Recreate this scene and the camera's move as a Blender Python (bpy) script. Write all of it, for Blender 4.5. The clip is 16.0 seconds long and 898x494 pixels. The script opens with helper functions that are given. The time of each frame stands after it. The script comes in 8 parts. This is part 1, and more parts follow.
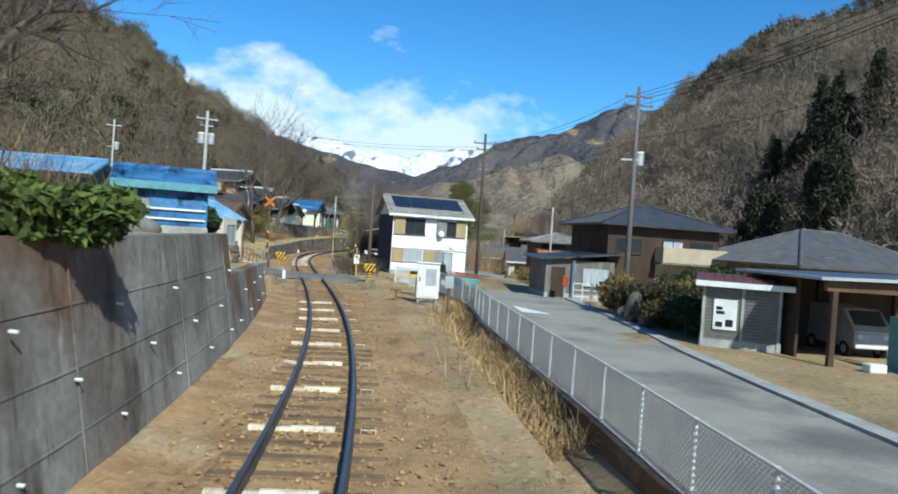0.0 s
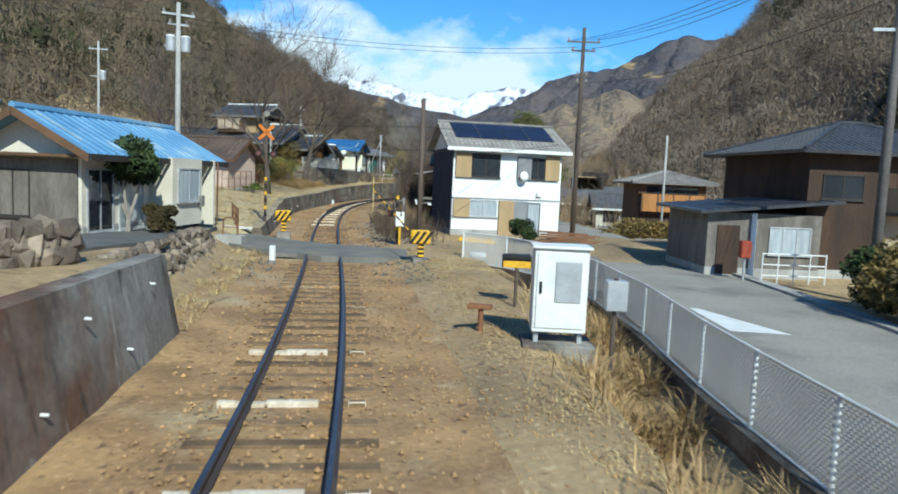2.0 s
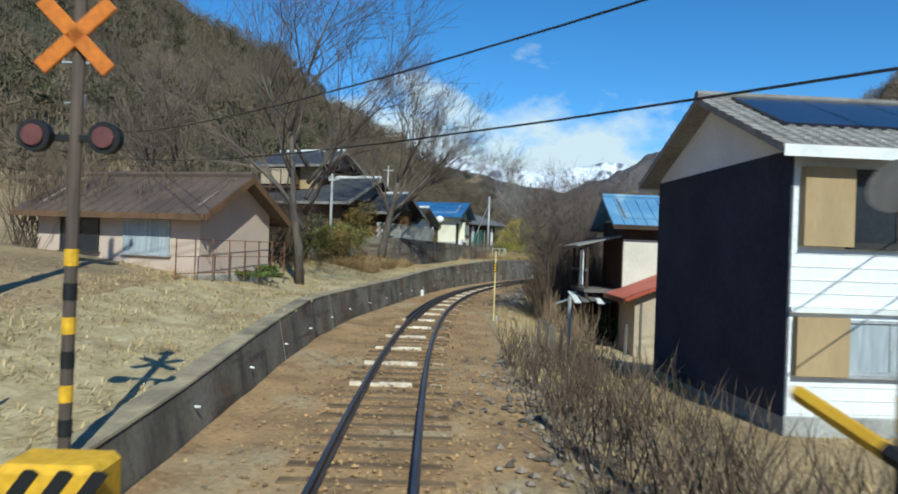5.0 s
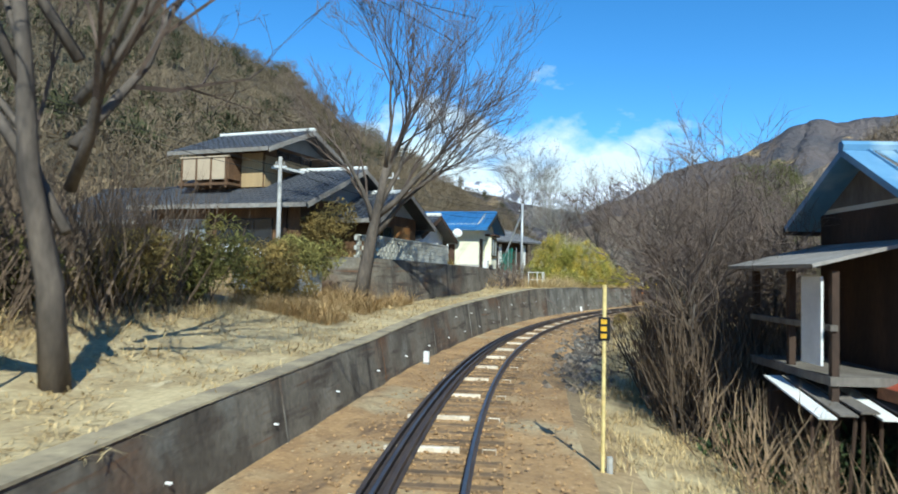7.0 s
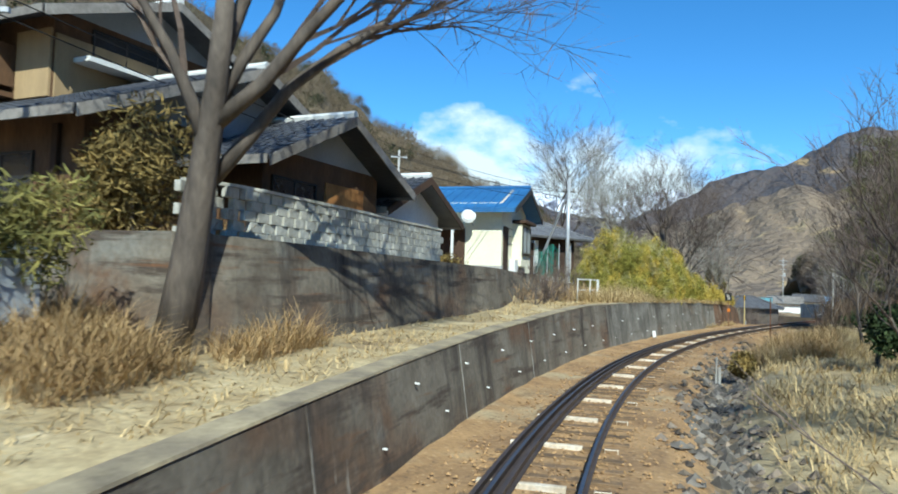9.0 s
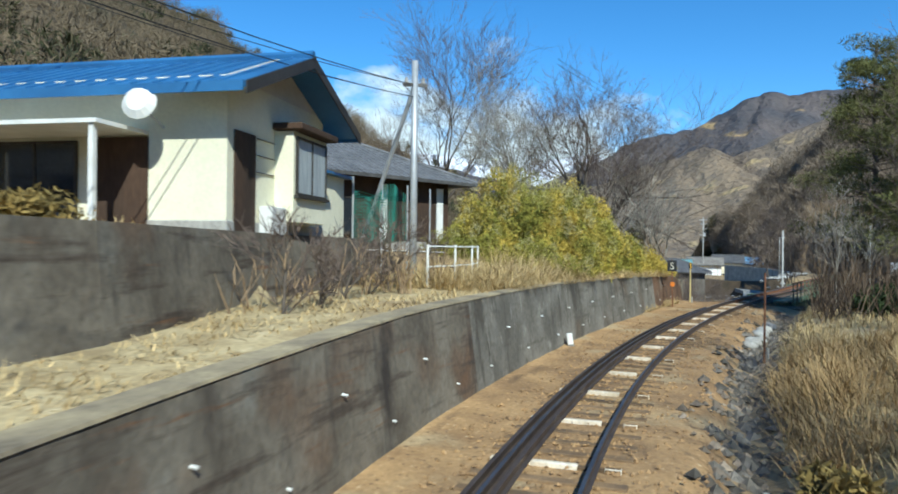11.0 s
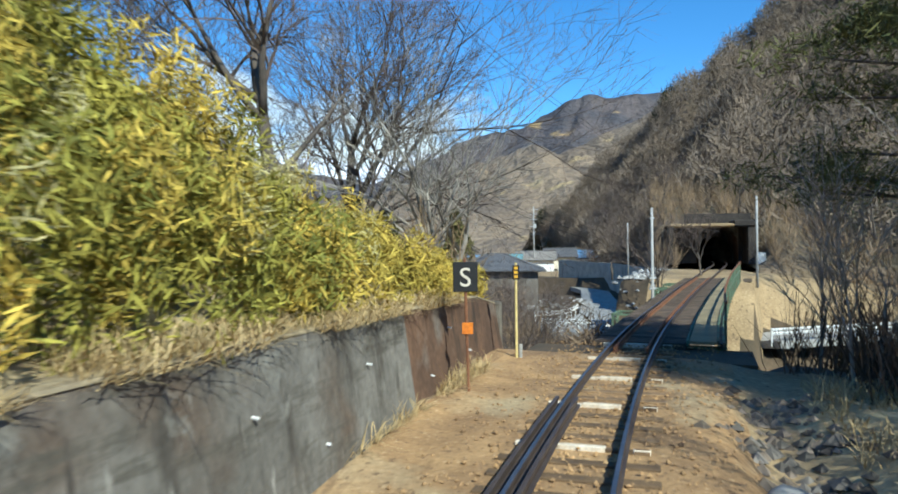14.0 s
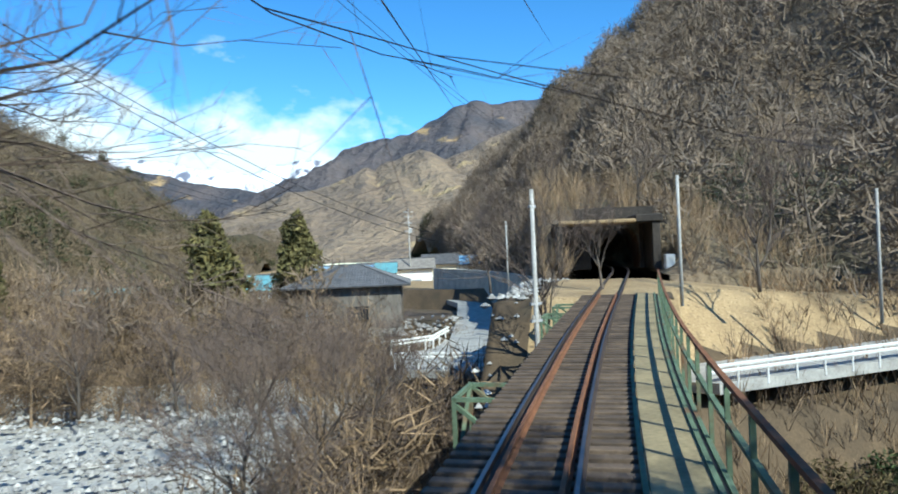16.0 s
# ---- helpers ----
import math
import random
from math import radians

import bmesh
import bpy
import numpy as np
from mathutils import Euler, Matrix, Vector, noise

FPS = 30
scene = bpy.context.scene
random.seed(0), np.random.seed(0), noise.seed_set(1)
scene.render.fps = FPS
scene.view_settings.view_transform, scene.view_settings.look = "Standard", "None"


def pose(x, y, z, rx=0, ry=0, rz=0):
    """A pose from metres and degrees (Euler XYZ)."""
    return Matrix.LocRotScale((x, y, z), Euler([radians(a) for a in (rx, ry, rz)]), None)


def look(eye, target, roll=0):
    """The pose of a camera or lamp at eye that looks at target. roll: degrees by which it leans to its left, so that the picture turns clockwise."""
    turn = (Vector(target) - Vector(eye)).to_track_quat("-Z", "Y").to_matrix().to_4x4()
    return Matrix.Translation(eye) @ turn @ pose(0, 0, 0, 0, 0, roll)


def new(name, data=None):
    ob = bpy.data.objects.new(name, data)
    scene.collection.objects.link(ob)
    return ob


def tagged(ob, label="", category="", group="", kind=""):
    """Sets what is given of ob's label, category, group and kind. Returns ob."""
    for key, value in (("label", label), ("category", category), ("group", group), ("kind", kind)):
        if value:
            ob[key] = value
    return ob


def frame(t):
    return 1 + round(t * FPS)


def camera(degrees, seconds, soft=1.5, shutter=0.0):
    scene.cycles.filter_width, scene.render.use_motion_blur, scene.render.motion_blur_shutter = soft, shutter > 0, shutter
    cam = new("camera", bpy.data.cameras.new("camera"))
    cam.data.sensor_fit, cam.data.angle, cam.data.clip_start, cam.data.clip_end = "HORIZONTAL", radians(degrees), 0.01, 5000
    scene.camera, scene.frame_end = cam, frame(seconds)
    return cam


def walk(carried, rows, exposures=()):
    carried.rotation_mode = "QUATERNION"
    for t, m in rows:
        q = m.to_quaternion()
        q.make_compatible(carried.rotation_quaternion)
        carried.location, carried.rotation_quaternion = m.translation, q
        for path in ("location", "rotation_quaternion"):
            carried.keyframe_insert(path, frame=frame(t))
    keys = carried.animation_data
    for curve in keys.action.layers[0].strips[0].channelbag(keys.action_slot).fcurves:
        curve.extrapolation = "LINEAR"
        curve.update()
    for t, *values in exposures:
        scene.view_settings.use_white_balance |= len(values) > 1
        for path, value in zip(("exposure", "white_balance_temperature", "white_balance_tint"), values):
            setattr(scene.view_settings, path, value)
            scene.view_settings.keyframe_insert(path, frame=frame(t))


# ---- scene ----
cam = camera(64.8, 16.0, soft=1.8, shutter=0.18)
PATH = [
    (0, (7.97, -1.028, 2.76), (7.765, 0.961, 2.736), 3.9),
    (0.5, (7.16, 3.22, 2.778), (6.938, 5.207, 2.73), 3.0),
    (1, (6.38, 7.571, 2.728), (6.134, 9.553, 2.632), 2.9),
    (1.5, (5.467, 11.842, 2.744), (5.188, 13.817, 2.604), 2.7),
    (2, (4.358, 15.959, 2.776), (4.015, 17.92, 2.582), 2.5),
    (2.5, (3.312, 20.239, 2.773), (2.94, 22.202, 2.69), 0.8),
    (3, (1.739, 24.651, 2.695), (1.257, 26.592, 2.678), 2.7),
    (3.5, (0.604, 28.681, 2.712), (0.097, 30.616, 2.713), 1.1),
    (4, (-0.79, 32.674, 2.564), (-1.356, 34.592, 2.577), 1.8),
    (6.5, (-8.508, 53.525, 2.697), (-9.165, 55.414, 2.704), 1.3),
    (7, (-9.736, 58.014, 2.74), (-10.4, 59.899, 2.813), 1.1),
    (7.5, (-10.819, 62.241, 2.706), (-11.519, 64.113, 2.78), 3.2),
    (8, (-11.892, 66.368, 2.673), (-12.635, 68.223, 2.755), 2.9),
    (8.5, (-12.922, 70.689, 2.649), (-13.705, 72.526, 2.749), 3.0),
    (9, (-14.177, 74.856, 2.639), (-14.941, 76.702, 2.733), 1.8),
    (11.5, (-16.143, 97.492, 2.898), (-16.632, 99.432, 2.891), 1.1),
    (12, (-16.147, 102.206, 2.808), (-16.544, 104.166, 2.818), 0.9),
    (12.5, (-15.922, 106.666, 2.736), (-16.172, 108.65, 2.664), -0.6),
    (13, (-15.66, 110.611, 2.723), (-15.891, 112.596, 2.639), -0.0),
    (13.5, (-15.168, 114.413, 2.706), (-15.339, 116.405, 2.661), -1.5),
    (14, (-14.654, 118.752, 2.641), (-14.757, 120.749, 2.638), -0.6),
    (14.5, (-13.592, 123.31, 2.683), (-13.675, 125.308, 2.687), -1.1),
    (15, (-12.58, 127.618, 2.679), (-12.579, 129.618, 2.674), -1.6),
    (15.5, (-11.697, 131.448, 2.75), (-11.657, 133.448, 2.758), -1.0),
    (16, (-10.622, 135.188, 2.702), (-10.421, 137.178, 2.71), -2.3),
]
walk(cam, [(t, look(eye, target, roll)) for t, eye, target, roll in PATH], [(0, 0.13, 5830, -4), (2, 0.12, 5830, -4), (3, -0.01, 5830, -4), (4, -0.12, 5830, -4), (6.5, 0.18, 5830, -4), (7, 0.33, 5830, -4), (9, 0.33, 5830, -4), (11.5, 0.2, 5830, -4), (12.5, 0.44, 5830, -4), (13, 0.42, 5830, -4), (14.5, 0.38, 5830, -4), (16, 0.53, 5830, -4)])

# ---------------------------------------------------------------- light
SUN_AZ, SUN_EL = 30.0, 39.0        # the sun stands behind and to the right of the way
sun_from = Vector((math.sin(radians(SUN_AZ)) * math.cos(radians(SUN_EL)), -math.cos(radians(SUN_AZ)) * math.cos(radians(SUN_EL)), math.sin(radians(SUN_EL))))
world = bpy.data.worlds.new("sky")
scene.world = world
world.use_nodes = True
wn, wl = world.node_tree.nodes, world.node_tree.links
sky = wn.new("ShaderNodeTexSky")
sky.sky_type, sky.sun_disc = "NISHITA", False
sky.sun_elevation, sky.sun_rotation = radians(SUN_EL), math.atan2(sun_from.x, sun_from.y)
sky.air_density, sky.dust_density, sky.ozone_density, sky.altitude = 1.0, 0.0, 5.0, 1500
rich = wn.new("ShaderNodeHueSaturation")
rich.inputs["Saturation"].default_value = 1.19
wl.new(sky.outputs[0], rich.inputs["Color"])
wl.new(rich.outputs[0], wn["Background"].inputs[0])
wn["Background"].inputs[1].default_value = 0.15
lamp = bpy.data.lights.new("sun", "SUN")
lamp.energy, lamp.angle, lamp.color = 5.0, radians(0.53), (1.0, 0.94, 0.84)
sun = new("sun", lamp)
sun.matrix_world = look(sun_from * 60, (0, 0, 0))


# ---------------------------------------------------------------- materials
def mat(name, c1, c2=None, rough=0.85, scale=1.0, fine=14.0, bump=0.25, metal=0.0, spread=(0.35, 0.65), stretch=(1, 1, 1), c3=None, c3scale=0.3, c3spread=(0.55, 0.7), island=0.0, spec=0.3, dist=0.02, streaks=(), mottle=1.0):
    """A surface with colour drift at two scales, fine relief, and an optional third colour in blotches."""
    m = bpy.data.materials.new(name)
    m.use_nodes = True
    n, l = m.node_tree.nodes, m.node_tree.links
    b = n["Principled BSDF"]
    geo, mp = n.new("ShaderNodeNewGeometry"), n.new("ShaderNodeMapping")
    mp.inputs["Scale"].default_value = stretch
    l.new(geo.outputs["Position"], mp.inputs["Vector"])
    c2 = c2 or tuple(v * 0.72 for v in c1)

    def noise_at(s, detail=4.0):
        t = n.new("ShaderNodeTexNoise")
        t.inputs["Scale"].default_value, t.inputs["Detail"].default_value = s, detail
        l.new(mp.outputs[0], t.inputs["Vector"])
        return t

    def ramp(src, lo, hi):
        r = n.new("ShaderNodeMapRange")
        r.inputs[1].default_value, r.inputs[2].default_value = lo, hi
        l.new(src, r.inputs[0])
        return r.outputs[0]

    def mix(f, a, bcol, kind="MIX"):
        x = n.new("ShaderNodeMix")
        x.data_type, x.blend_type = "RGBA", kind
        if hasattr(f, "is_linked"):
            l.new(f, x.inputs[0])
        else:
            x.inputs[0].default_value = f
        for sock, v in ((x.inputs[6], a), (x.inputs[7], bcol)):
            if hasattr(v, "is_linked"):
                l.new(v, sock)
            else:
                sock.default_value = (*v, 1)
        return x.outputs[2]

    big, small = noise_at(scale), noise_at(fine, 6.0)
    col = mix(ramp(big.outputs[0], *spread), c1, c2)
    if c3:
        col = mix(ramp(noise_at(c3scale, 5.0).outputs[0], *c3spread), col, c3)
    for tone, st, sp in streaks:
        sm = n.new("ShaderNodeMapping")
        sm.inputs["Scale"].default_value = st
        l.new(geo.outputs["Position"], sm.inputs["Vector"])
        sn = n.new("ShaderNodeTexNoise")
        sn.inputs["Scale"].default_value, sn.inputs["Detail"].default_value, sn.inputs["Roughness"].default_value = 1.0, 7.0, 0.62
        l.new(sm.outputs[0], sn.inputs["Vector"])
        col = mix(ramp(sn.outputs[0], *sp), col, tone)
    shade = ramp(small.outputs[0], 0.2, 0.8)
    grain = n.new("ShaderNodeMapRange")
    grain.inputs[3].default_value, grain.inputs[4].default_value = 1 - 0.28 * mottle, 1 + 0.25 * mottle
    l.new(shade, grain.inputs[0])
    rgb = n.new("ShaderNodeCombineColor")
    for i in range(3):
        l.new(grain.outputs[0], rgb.inputs[i])
    col = mix(1.0, col, rgb.outputs[0], "MULTIPLY")
    if island:
        info = n.new("ShaderNodeObjectInfo")
        isl = n.new("ShaderNodeNewGeometry")
        add = n.new("ShaderNodeMath")
        add.operation = "ADD"
        l.new(info.outputs["Random"], add.inputs[0])
        l.new(isl.outputs["Random Per Island"], add.inputs[1])
        fr = n.new("ShaderNodeMath")
        fr.operation = "FRACT"
        l.new(add.outputs[0], fr.inputs[0])
        hsv = n.new("ShaderNodeHueSaturation")
        val = n.new("ShaderNodeMapRange")
        val.inputs[3].default_value, val.inputs[4].default_value = 1 - island, 1 + island
        l.new(fr.outputs[0], val.inputs[0])
        l.new(val.outputs[0], hsv.inputs["Value"])
        l.new(col, hsv.inputs["Color"])
        col = hsv.outputs[0]
    l.new(col, b.inputs["Base Color"])
    b.inputs["Roughness"].default_value, b.inputs["Metallic"].default_value = rough, metal
    b.inputs["Specular IOR Level"].default_value = spec
    if bump:
        bp = n.new("ShaderNodeBump")
        bp.inputs["Strength"].default_value, bp.inputs["Distance"].default_value = bump, dist
        l.new(small.outputs[0], bp.inputs["Height"])
        l.new(bp.outputs[0], b.inputs["Normal"])
    return m


M = {}
M["soil"] = mat("track_soil", (0.43, 0.27, 0.125), (0.27, 0.165, 0.08), scale=0.9, fine=11, bump=1.0, c3=(0.43, 0.34, 0.20), c3scale=0.4, streaks=(((0.15, 0.095, 0.055), (7.0, 7.0, 7.0), (0.58, 0.68)), ((0.52, 0.40, 0.24), (11.0, 11.0, 11.0), (0.62, 0.72)), ((0.16, 0.10, 0.055), (1.6, 0.35, 1), (0.58, 0.72)),))
M["ground"] = mat("dry_ground", (0.41, 0.295, 0.158), (0.27, 0.19, 0.10), scale=0.35, fine=8, bump=0.9, c3=(0.20, 0.145, 0.085), c3scale=0.11, streaks=(((0.15, 0.105, 0.062), (3.5, 3.5, 3.5), (0.57, 0.68)), ((0.50, 0.40, 0.235), (8.0, 8.0, 8.0), (0.61, 0.71))))
M["terrace"] = mat("straw_covered_ground", (0.52, 0.42, 0.24), (0.38, 0.29, 0.155), scale=1.6, fine=12, bump=0.7, c3=(0.27, 0.195, 0.105), c3scale=0.6, streaks=(((0.60, 0.50, 0.31), (2.5, 0.8, 1), (0.6, 0.7)),))
M["gravelbed"] = mat("river_gravel", (0.46, 0.45, 0.42), (0.34, 0.33, 0.31), scale=1.2, fine=5, bump=0.9, c3=(0.3, 0.26, 0.2), c3scale=0.1)
M["asphalt"] = mat("worn_asphalt", (0.33, 0.308, 0.265), (0.265, 0.247, 0.215), scale=0.5, fine=25, bump=0.15, rough=0.9, spec=0.12, c3=(0.155, 0.15, 0.14), c3scale=0.25)
M["asphalt_dark"] = mat("patched_asphalt", (0.10, 0.098, 0.092), (0.15, 0.146, 0.135), scale=1.5, fine=25, bump=0.2)
M["asphalt_mid"] = mat("dusty_asphalt", (0.20, 0.19, 0.165), (0.145, 0.138, 0.122), scale=0.8, fine=20, bump=0.25, c3=(0.25, 0.215, 0.155), c3scale=0.5)
M["conc"] = mat("stained_concrete", (0.30, 0.285, 0.255), (0.17, 0.155, 0.135), scale=0.7, fine=8, bump=0.3, c3=(0.155, 0.085, 0.05), c3scale=0.3, c3spread=(0.5, 0.62), streaks=(((0.075, 0.062, 0.05), (0.9, 0.9, 0.22), (0.52, 0.66)), ((0.42, 0.40, 0.36), (3.2, 3.2, 0.16), (0.62, 0.72)), ((0.06, 0.05, 0.042), (4.5, 4.5, 0.25), (0.6, 0.72))))
M["conc_brown"] = mat("brown_stained_concrete", (0.20, 0.175, 0.138), (0.105, 0.088, 0.068), scale=0.8, fine=9, bump=0.7, c3=(0.135, 0.078, 0.046), c3scale=0.35, c3spread=(0.53, 0.67), streaks=(((0.21, 0.20, 0.172), (0.5, 0.5, 0.5), (0.56, 0.7)), ((0.075, 0.058, 0.045), (0.35, 0.35, 3.2), (0.53, 0.64)), ((0.16, 0.085, 0.045), (0.3, 0.3, 4.5), (0.6, 0.7)), ((0.045, 0.037, 0.032), (0.9, 0.9, 0.2), (0.54, 0.68)), ((0.32, 0.30, 0.26), (3.2, 3.2, 0.3), (0.66, 0.78))))
M["conc_grey"] = mat("lime_streaked_concrete", (0.215, 0.20, 0.172), (0.125, 0.115, 0.098), scale=0.9, fine=9, bump=0.7, c3=(0.12, 0.085, 0.06), c3scale=0.4, c3spread=(0.58, 0.7), streaks=(((0.10, 0.09, 0.072), (0.4, 0.4, 3.0), (0.56, 0.68)), ((0.085, 0.075, 0.062), (1.6, 1.6, 0.4), (0.54, 0.66)), ((0.38, 0.36, 0.315), (4.5, 4.5, 0.9), (0.62, 0.74)), ((0.07, 0.06, 0.05), (6.0, 6.0, 0.5), (0.62, 0.72)), ((0.27, 0.26, 0.225), (1.2, 1.2, 1.2), (0.6, 0.72))))
M["conc_rust"] = mat("rust_stained_concrete", (0.17, 0.10, 0.062), (0.10, 0.062, 0.042), scale=0.9, fine=8, bump=0.35, c3=(0.20, 0.17, 0.14), c3scale=0.5, c3spread=(0.58, 0.7), streaks=(((0.05, 0.038, 0.03), (1.6, 1.6, 0.4), (0.56, 0.68)),))
M["river_stone"] = mat("pale_river_stone", (0.42, 0.41, 0.39), (0.25, 0.24, 0.225), scale=1.5, fine=8, bump=0.5, island=0.35)
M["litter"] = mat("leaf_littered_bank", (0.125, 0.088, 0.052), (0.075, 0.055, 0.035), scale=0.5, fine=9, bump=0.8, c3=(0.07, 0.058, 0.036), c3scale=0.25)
M["brown_roof"] = mat("dark_brown_metal_roof", (0.13, 0.092, 0.07), (0.09, 0.065, 0.052), scale=0.8, fine=9, bump=0.05, rough=0.55)
M["hill_left"] = mat("mixed_wooded_hillside", (0.14, 0.103, 0.062), (0.082, 0.064, 0.04), scale=0.03, fine=0.8, bump=1.0, dist=1.2, c3=(0.055, 0.056, 0.03), c3scale=0.016, c3spread=(0.53, 0.63), streaks=(((0.22, 0.165, 0.095), (0.02, 0.02, 0.02), (0.66, 0.72)),))
M["tree_left"] = mat("bare_mixed_woods", (0.18, 0.135, 0.085), (0.115, 0.088, 0.056), scale=0.05, bump=0, island=0.25)
M["conc_pale"] = mat("pale_concrete", (0.42, 0.41, 0.38), (0.3, 0.29, 0.27), scale=1.5, fine=12, bump=0.2)
M["coping"] = mat("straw_strewn_edge", (0.42, 0.345, 0.215), (0.25, 0.205, 0.14), scale=1.5, fine=12, bump=0.4, c3=(0.17, 0.14, 0.10), c3scale=0.9)
M["block"] = mat("concrete_block", (0.52, 0.505, 0.44), (0.38, 0.37, 0.32), scale=1.1, fine=9, bump=0.25, island=0.12, streaks=(((0.16, 0.15, 0.13), (1.5, 1.5, 0.3), (0.58, 0.7)),))
M["stone"] = mat("rubble_stone", (0.25, 0.20, 0.15), (0.125, 0.10, 0.078), scale=1.5, fine=10, bump=0.5, island=0.5)
M["pale_rock"] = mat("grey_rock", (0.19, 0.17, 0.145), (0.08, 0.07, 0.058), scale=1.5, fine=8, bump=0.5, island=0.45)
M["tie"] = mat("weathered_sleeper_wood", (0.215, 0.14, 0.075), (0.12, 0.08, 0.048), scale=2.5, fine=20, bump=0.4, island=0.25)
M["bridge_wood"] = mat("dark_bridge_timber", (0.135, 0.098, 0.07), (0.075, 0.056, 0.043), scale=2.5, fine=20, bump=0.4, island=0.3)
M["tie_pale"] = mat("pale_sleeper_face", (0.72, 0.64, 0.52), (0.55, 0.46, 0.34), scale=3, fine=18, bump=0.2, island=0.12)
M["rail"] = mat("rusty_rail_steel", (0.10, 0.075, 0.06), (0.065, 0.05, 0.045), scale=2, fine=30, bump=0.15, rough=0.55, metal=0.3)
M["railhead"] = mat("polished_rail_head", (0.20, 0.19, 0.20), (0.14, 0.13, 0.135), rough=0.38, metal=0.85, bump=0.03)
M["ballast"] = mat("brown_ballast_stone", (0.40, 0.25, 0.115), (0.26, 0.16, 0.08), scale=0.7, fine=12, bump=0.3, island=0.25)
M["steel_grey"] = mat("galvanised_steel", (0.50, 0.51, 0.52), (0.40, 0.41, 0.42), scale=3, fine=20, bump=0.05, rough=0.5, metal=0.4, mottle=0.3)
M["white_paint"] = mat("white_paint", (0.78, 0.78, 0.76), (0.66, 0.66, 0.63), scale=2, fine=16, bump=0.06, rough=0.6, mottle=0.3)
M["white_wall"] = mat("white_boarded_wall", (0.84, 0.84, 0.83), (0.76, 0.76, 0.75), scale=0.8, fine=12, bump=0.08, rough=0.7, mottle=0.3)
M["cream"] = mat("cream_render", (0.70, 0.65, 0.54), (0.60, 0.55, 0.45), scale=0.8, fine=12, bump=0.12, mottle=0.3)
M["yellowish"] = mat("pale_yellow_wall", (0.80, 0.77, 0.60), (0.72, 0.69, 0.53), scale=0.8, fine=14, bump=0.06, mottle=0.3)
M["pink"] = mat("pink_beige_render", (0.60, 0.47, 0.38), (0.53, 0.41, 0.33), scale=0.6, fine=20, bump=0.04, mottle=0.3)
M["beige"] = mat("beige_panel", (0.47, 0.38, 0.27), (0.40, 0.32, 0.23), scale=1, fine=14, bump=0.08, mottle=0.3)
M["tan"] = mat("tan_shutter", (0.42, 0.30, 0.16), (0.35, 0.25, 0.135), scale=2, fine=20, bump=0.06, stretch=(1, 1, 0.3), mottle=0.3)
M["grey_shutter"] = mat("grey_shutter", (0.25, 0.255, 0.26), (0.20, 0.20, 0.21), scale=2, fine=20, bump=0.06, stretch=(1, 1, 0.3), mottle=0.3)
M["orange_wood"] = mat("orange_brown_board", (0.44, 0.21, 0.07), (0.33, 0.15, 0.05), scale=1.5, fine=20, bump=0.1, stretch=(1, 1, 0.25))
M["dark_wood"] = mat("dark_stained_wood", (0.075, 0.045, 0.03), (0.045, 0.03, 0.022), scale=1.5, fine=18, bump=0.2, stretch=(1, 1, 0.25))
M["brown_wood"] = mat("brown_weathered_wood", (0.17, 0.095, 0.05), (0.10, 0.06, 0.035), scale=1.5, fine=18, bump=0.25, stretch=(1, 1, 0.25))
M["grey_wood"] = mat("grey_weathered_wood", (0.20, 0.18, 0.155), (0.12, 0.105, 0.09), scale=2, fine=18, bump=0.3, stretch=(1, 1, 0.25))
M["dark"] = mat("shade_black", (0.02, 0.02, 0.022), (0.012, 0.012, 0.014), bump=0)
M["navy"] = mat("dark_blue_siding", (0.045, 0.05, 0.075), (0.03, 0.035, 0.055), scale=1, fine=10, bump=0.08)
M["blue_roof"] = mat("blue_metal_roof", (0.17, 0.33, 0.50), (0.11, 0.25, 0.42), scale=0.7, fine=9, bump=0.04, rough=0.42, spec=0.5, c3=(0.30, 0.42, 0.52), c3scale=0.8, mottle=0.3)
M["blue_bright"] = mat("bright_blue_metal_roof", (0.045, 0.16, 0.36), (0.035, 0.12, 0.28), scale=0.8, fine=9, bump=0.04, rough=0.4, spec=0.5, mottle=0.3)
M["blue_sheet"] = mat("blue_tarpaulin", (0.075, 0.22, 0.42), (0.035, 0.11, 0.26), scale=1.6, fine=9, bump=0.8, rough=0.6, c3=(0.02, 0.05, 0.10), c3scale=2.2, c3spread=(0.56, 0.66), dist=0.05)
M["teal"] = mat("faded_teal_sheet", (0.16, 0.36, 0.40), (0.12, 0.28, 0.32), scale=1, fine=9, bump=0.06, rough=0.5)
M["red_roof"] = mat("red_metal_roof", (0.40, 0.085, 0.045), (0.30, 0.06, 0.035), scale=0.8, fine=9, bump=0.05, rough=0.5)
M["maroon"] = mat("maroon_metal_roof", (0.17, 0.06, 0.055), (0.12, 0.045, 0.04), scale=0.8, fine=9, bump=0.05, rough=0.5)
M["tile"] = mat("grey_clay_roof_tile", (0.15, 0.15, 0.155), (0.10, 0.10, 0.105), scale=1.5, fine=10, bump=0.2, rough=0.5, island=0.2)
M["tile_dark"] = mat("dark_clay_roof_tile", (0.075, 0.078, 0.088), (0.05, 0.052, 0.06), scale=1.5, fine=10, bump=0.2, rough=0.42, island=0.25)
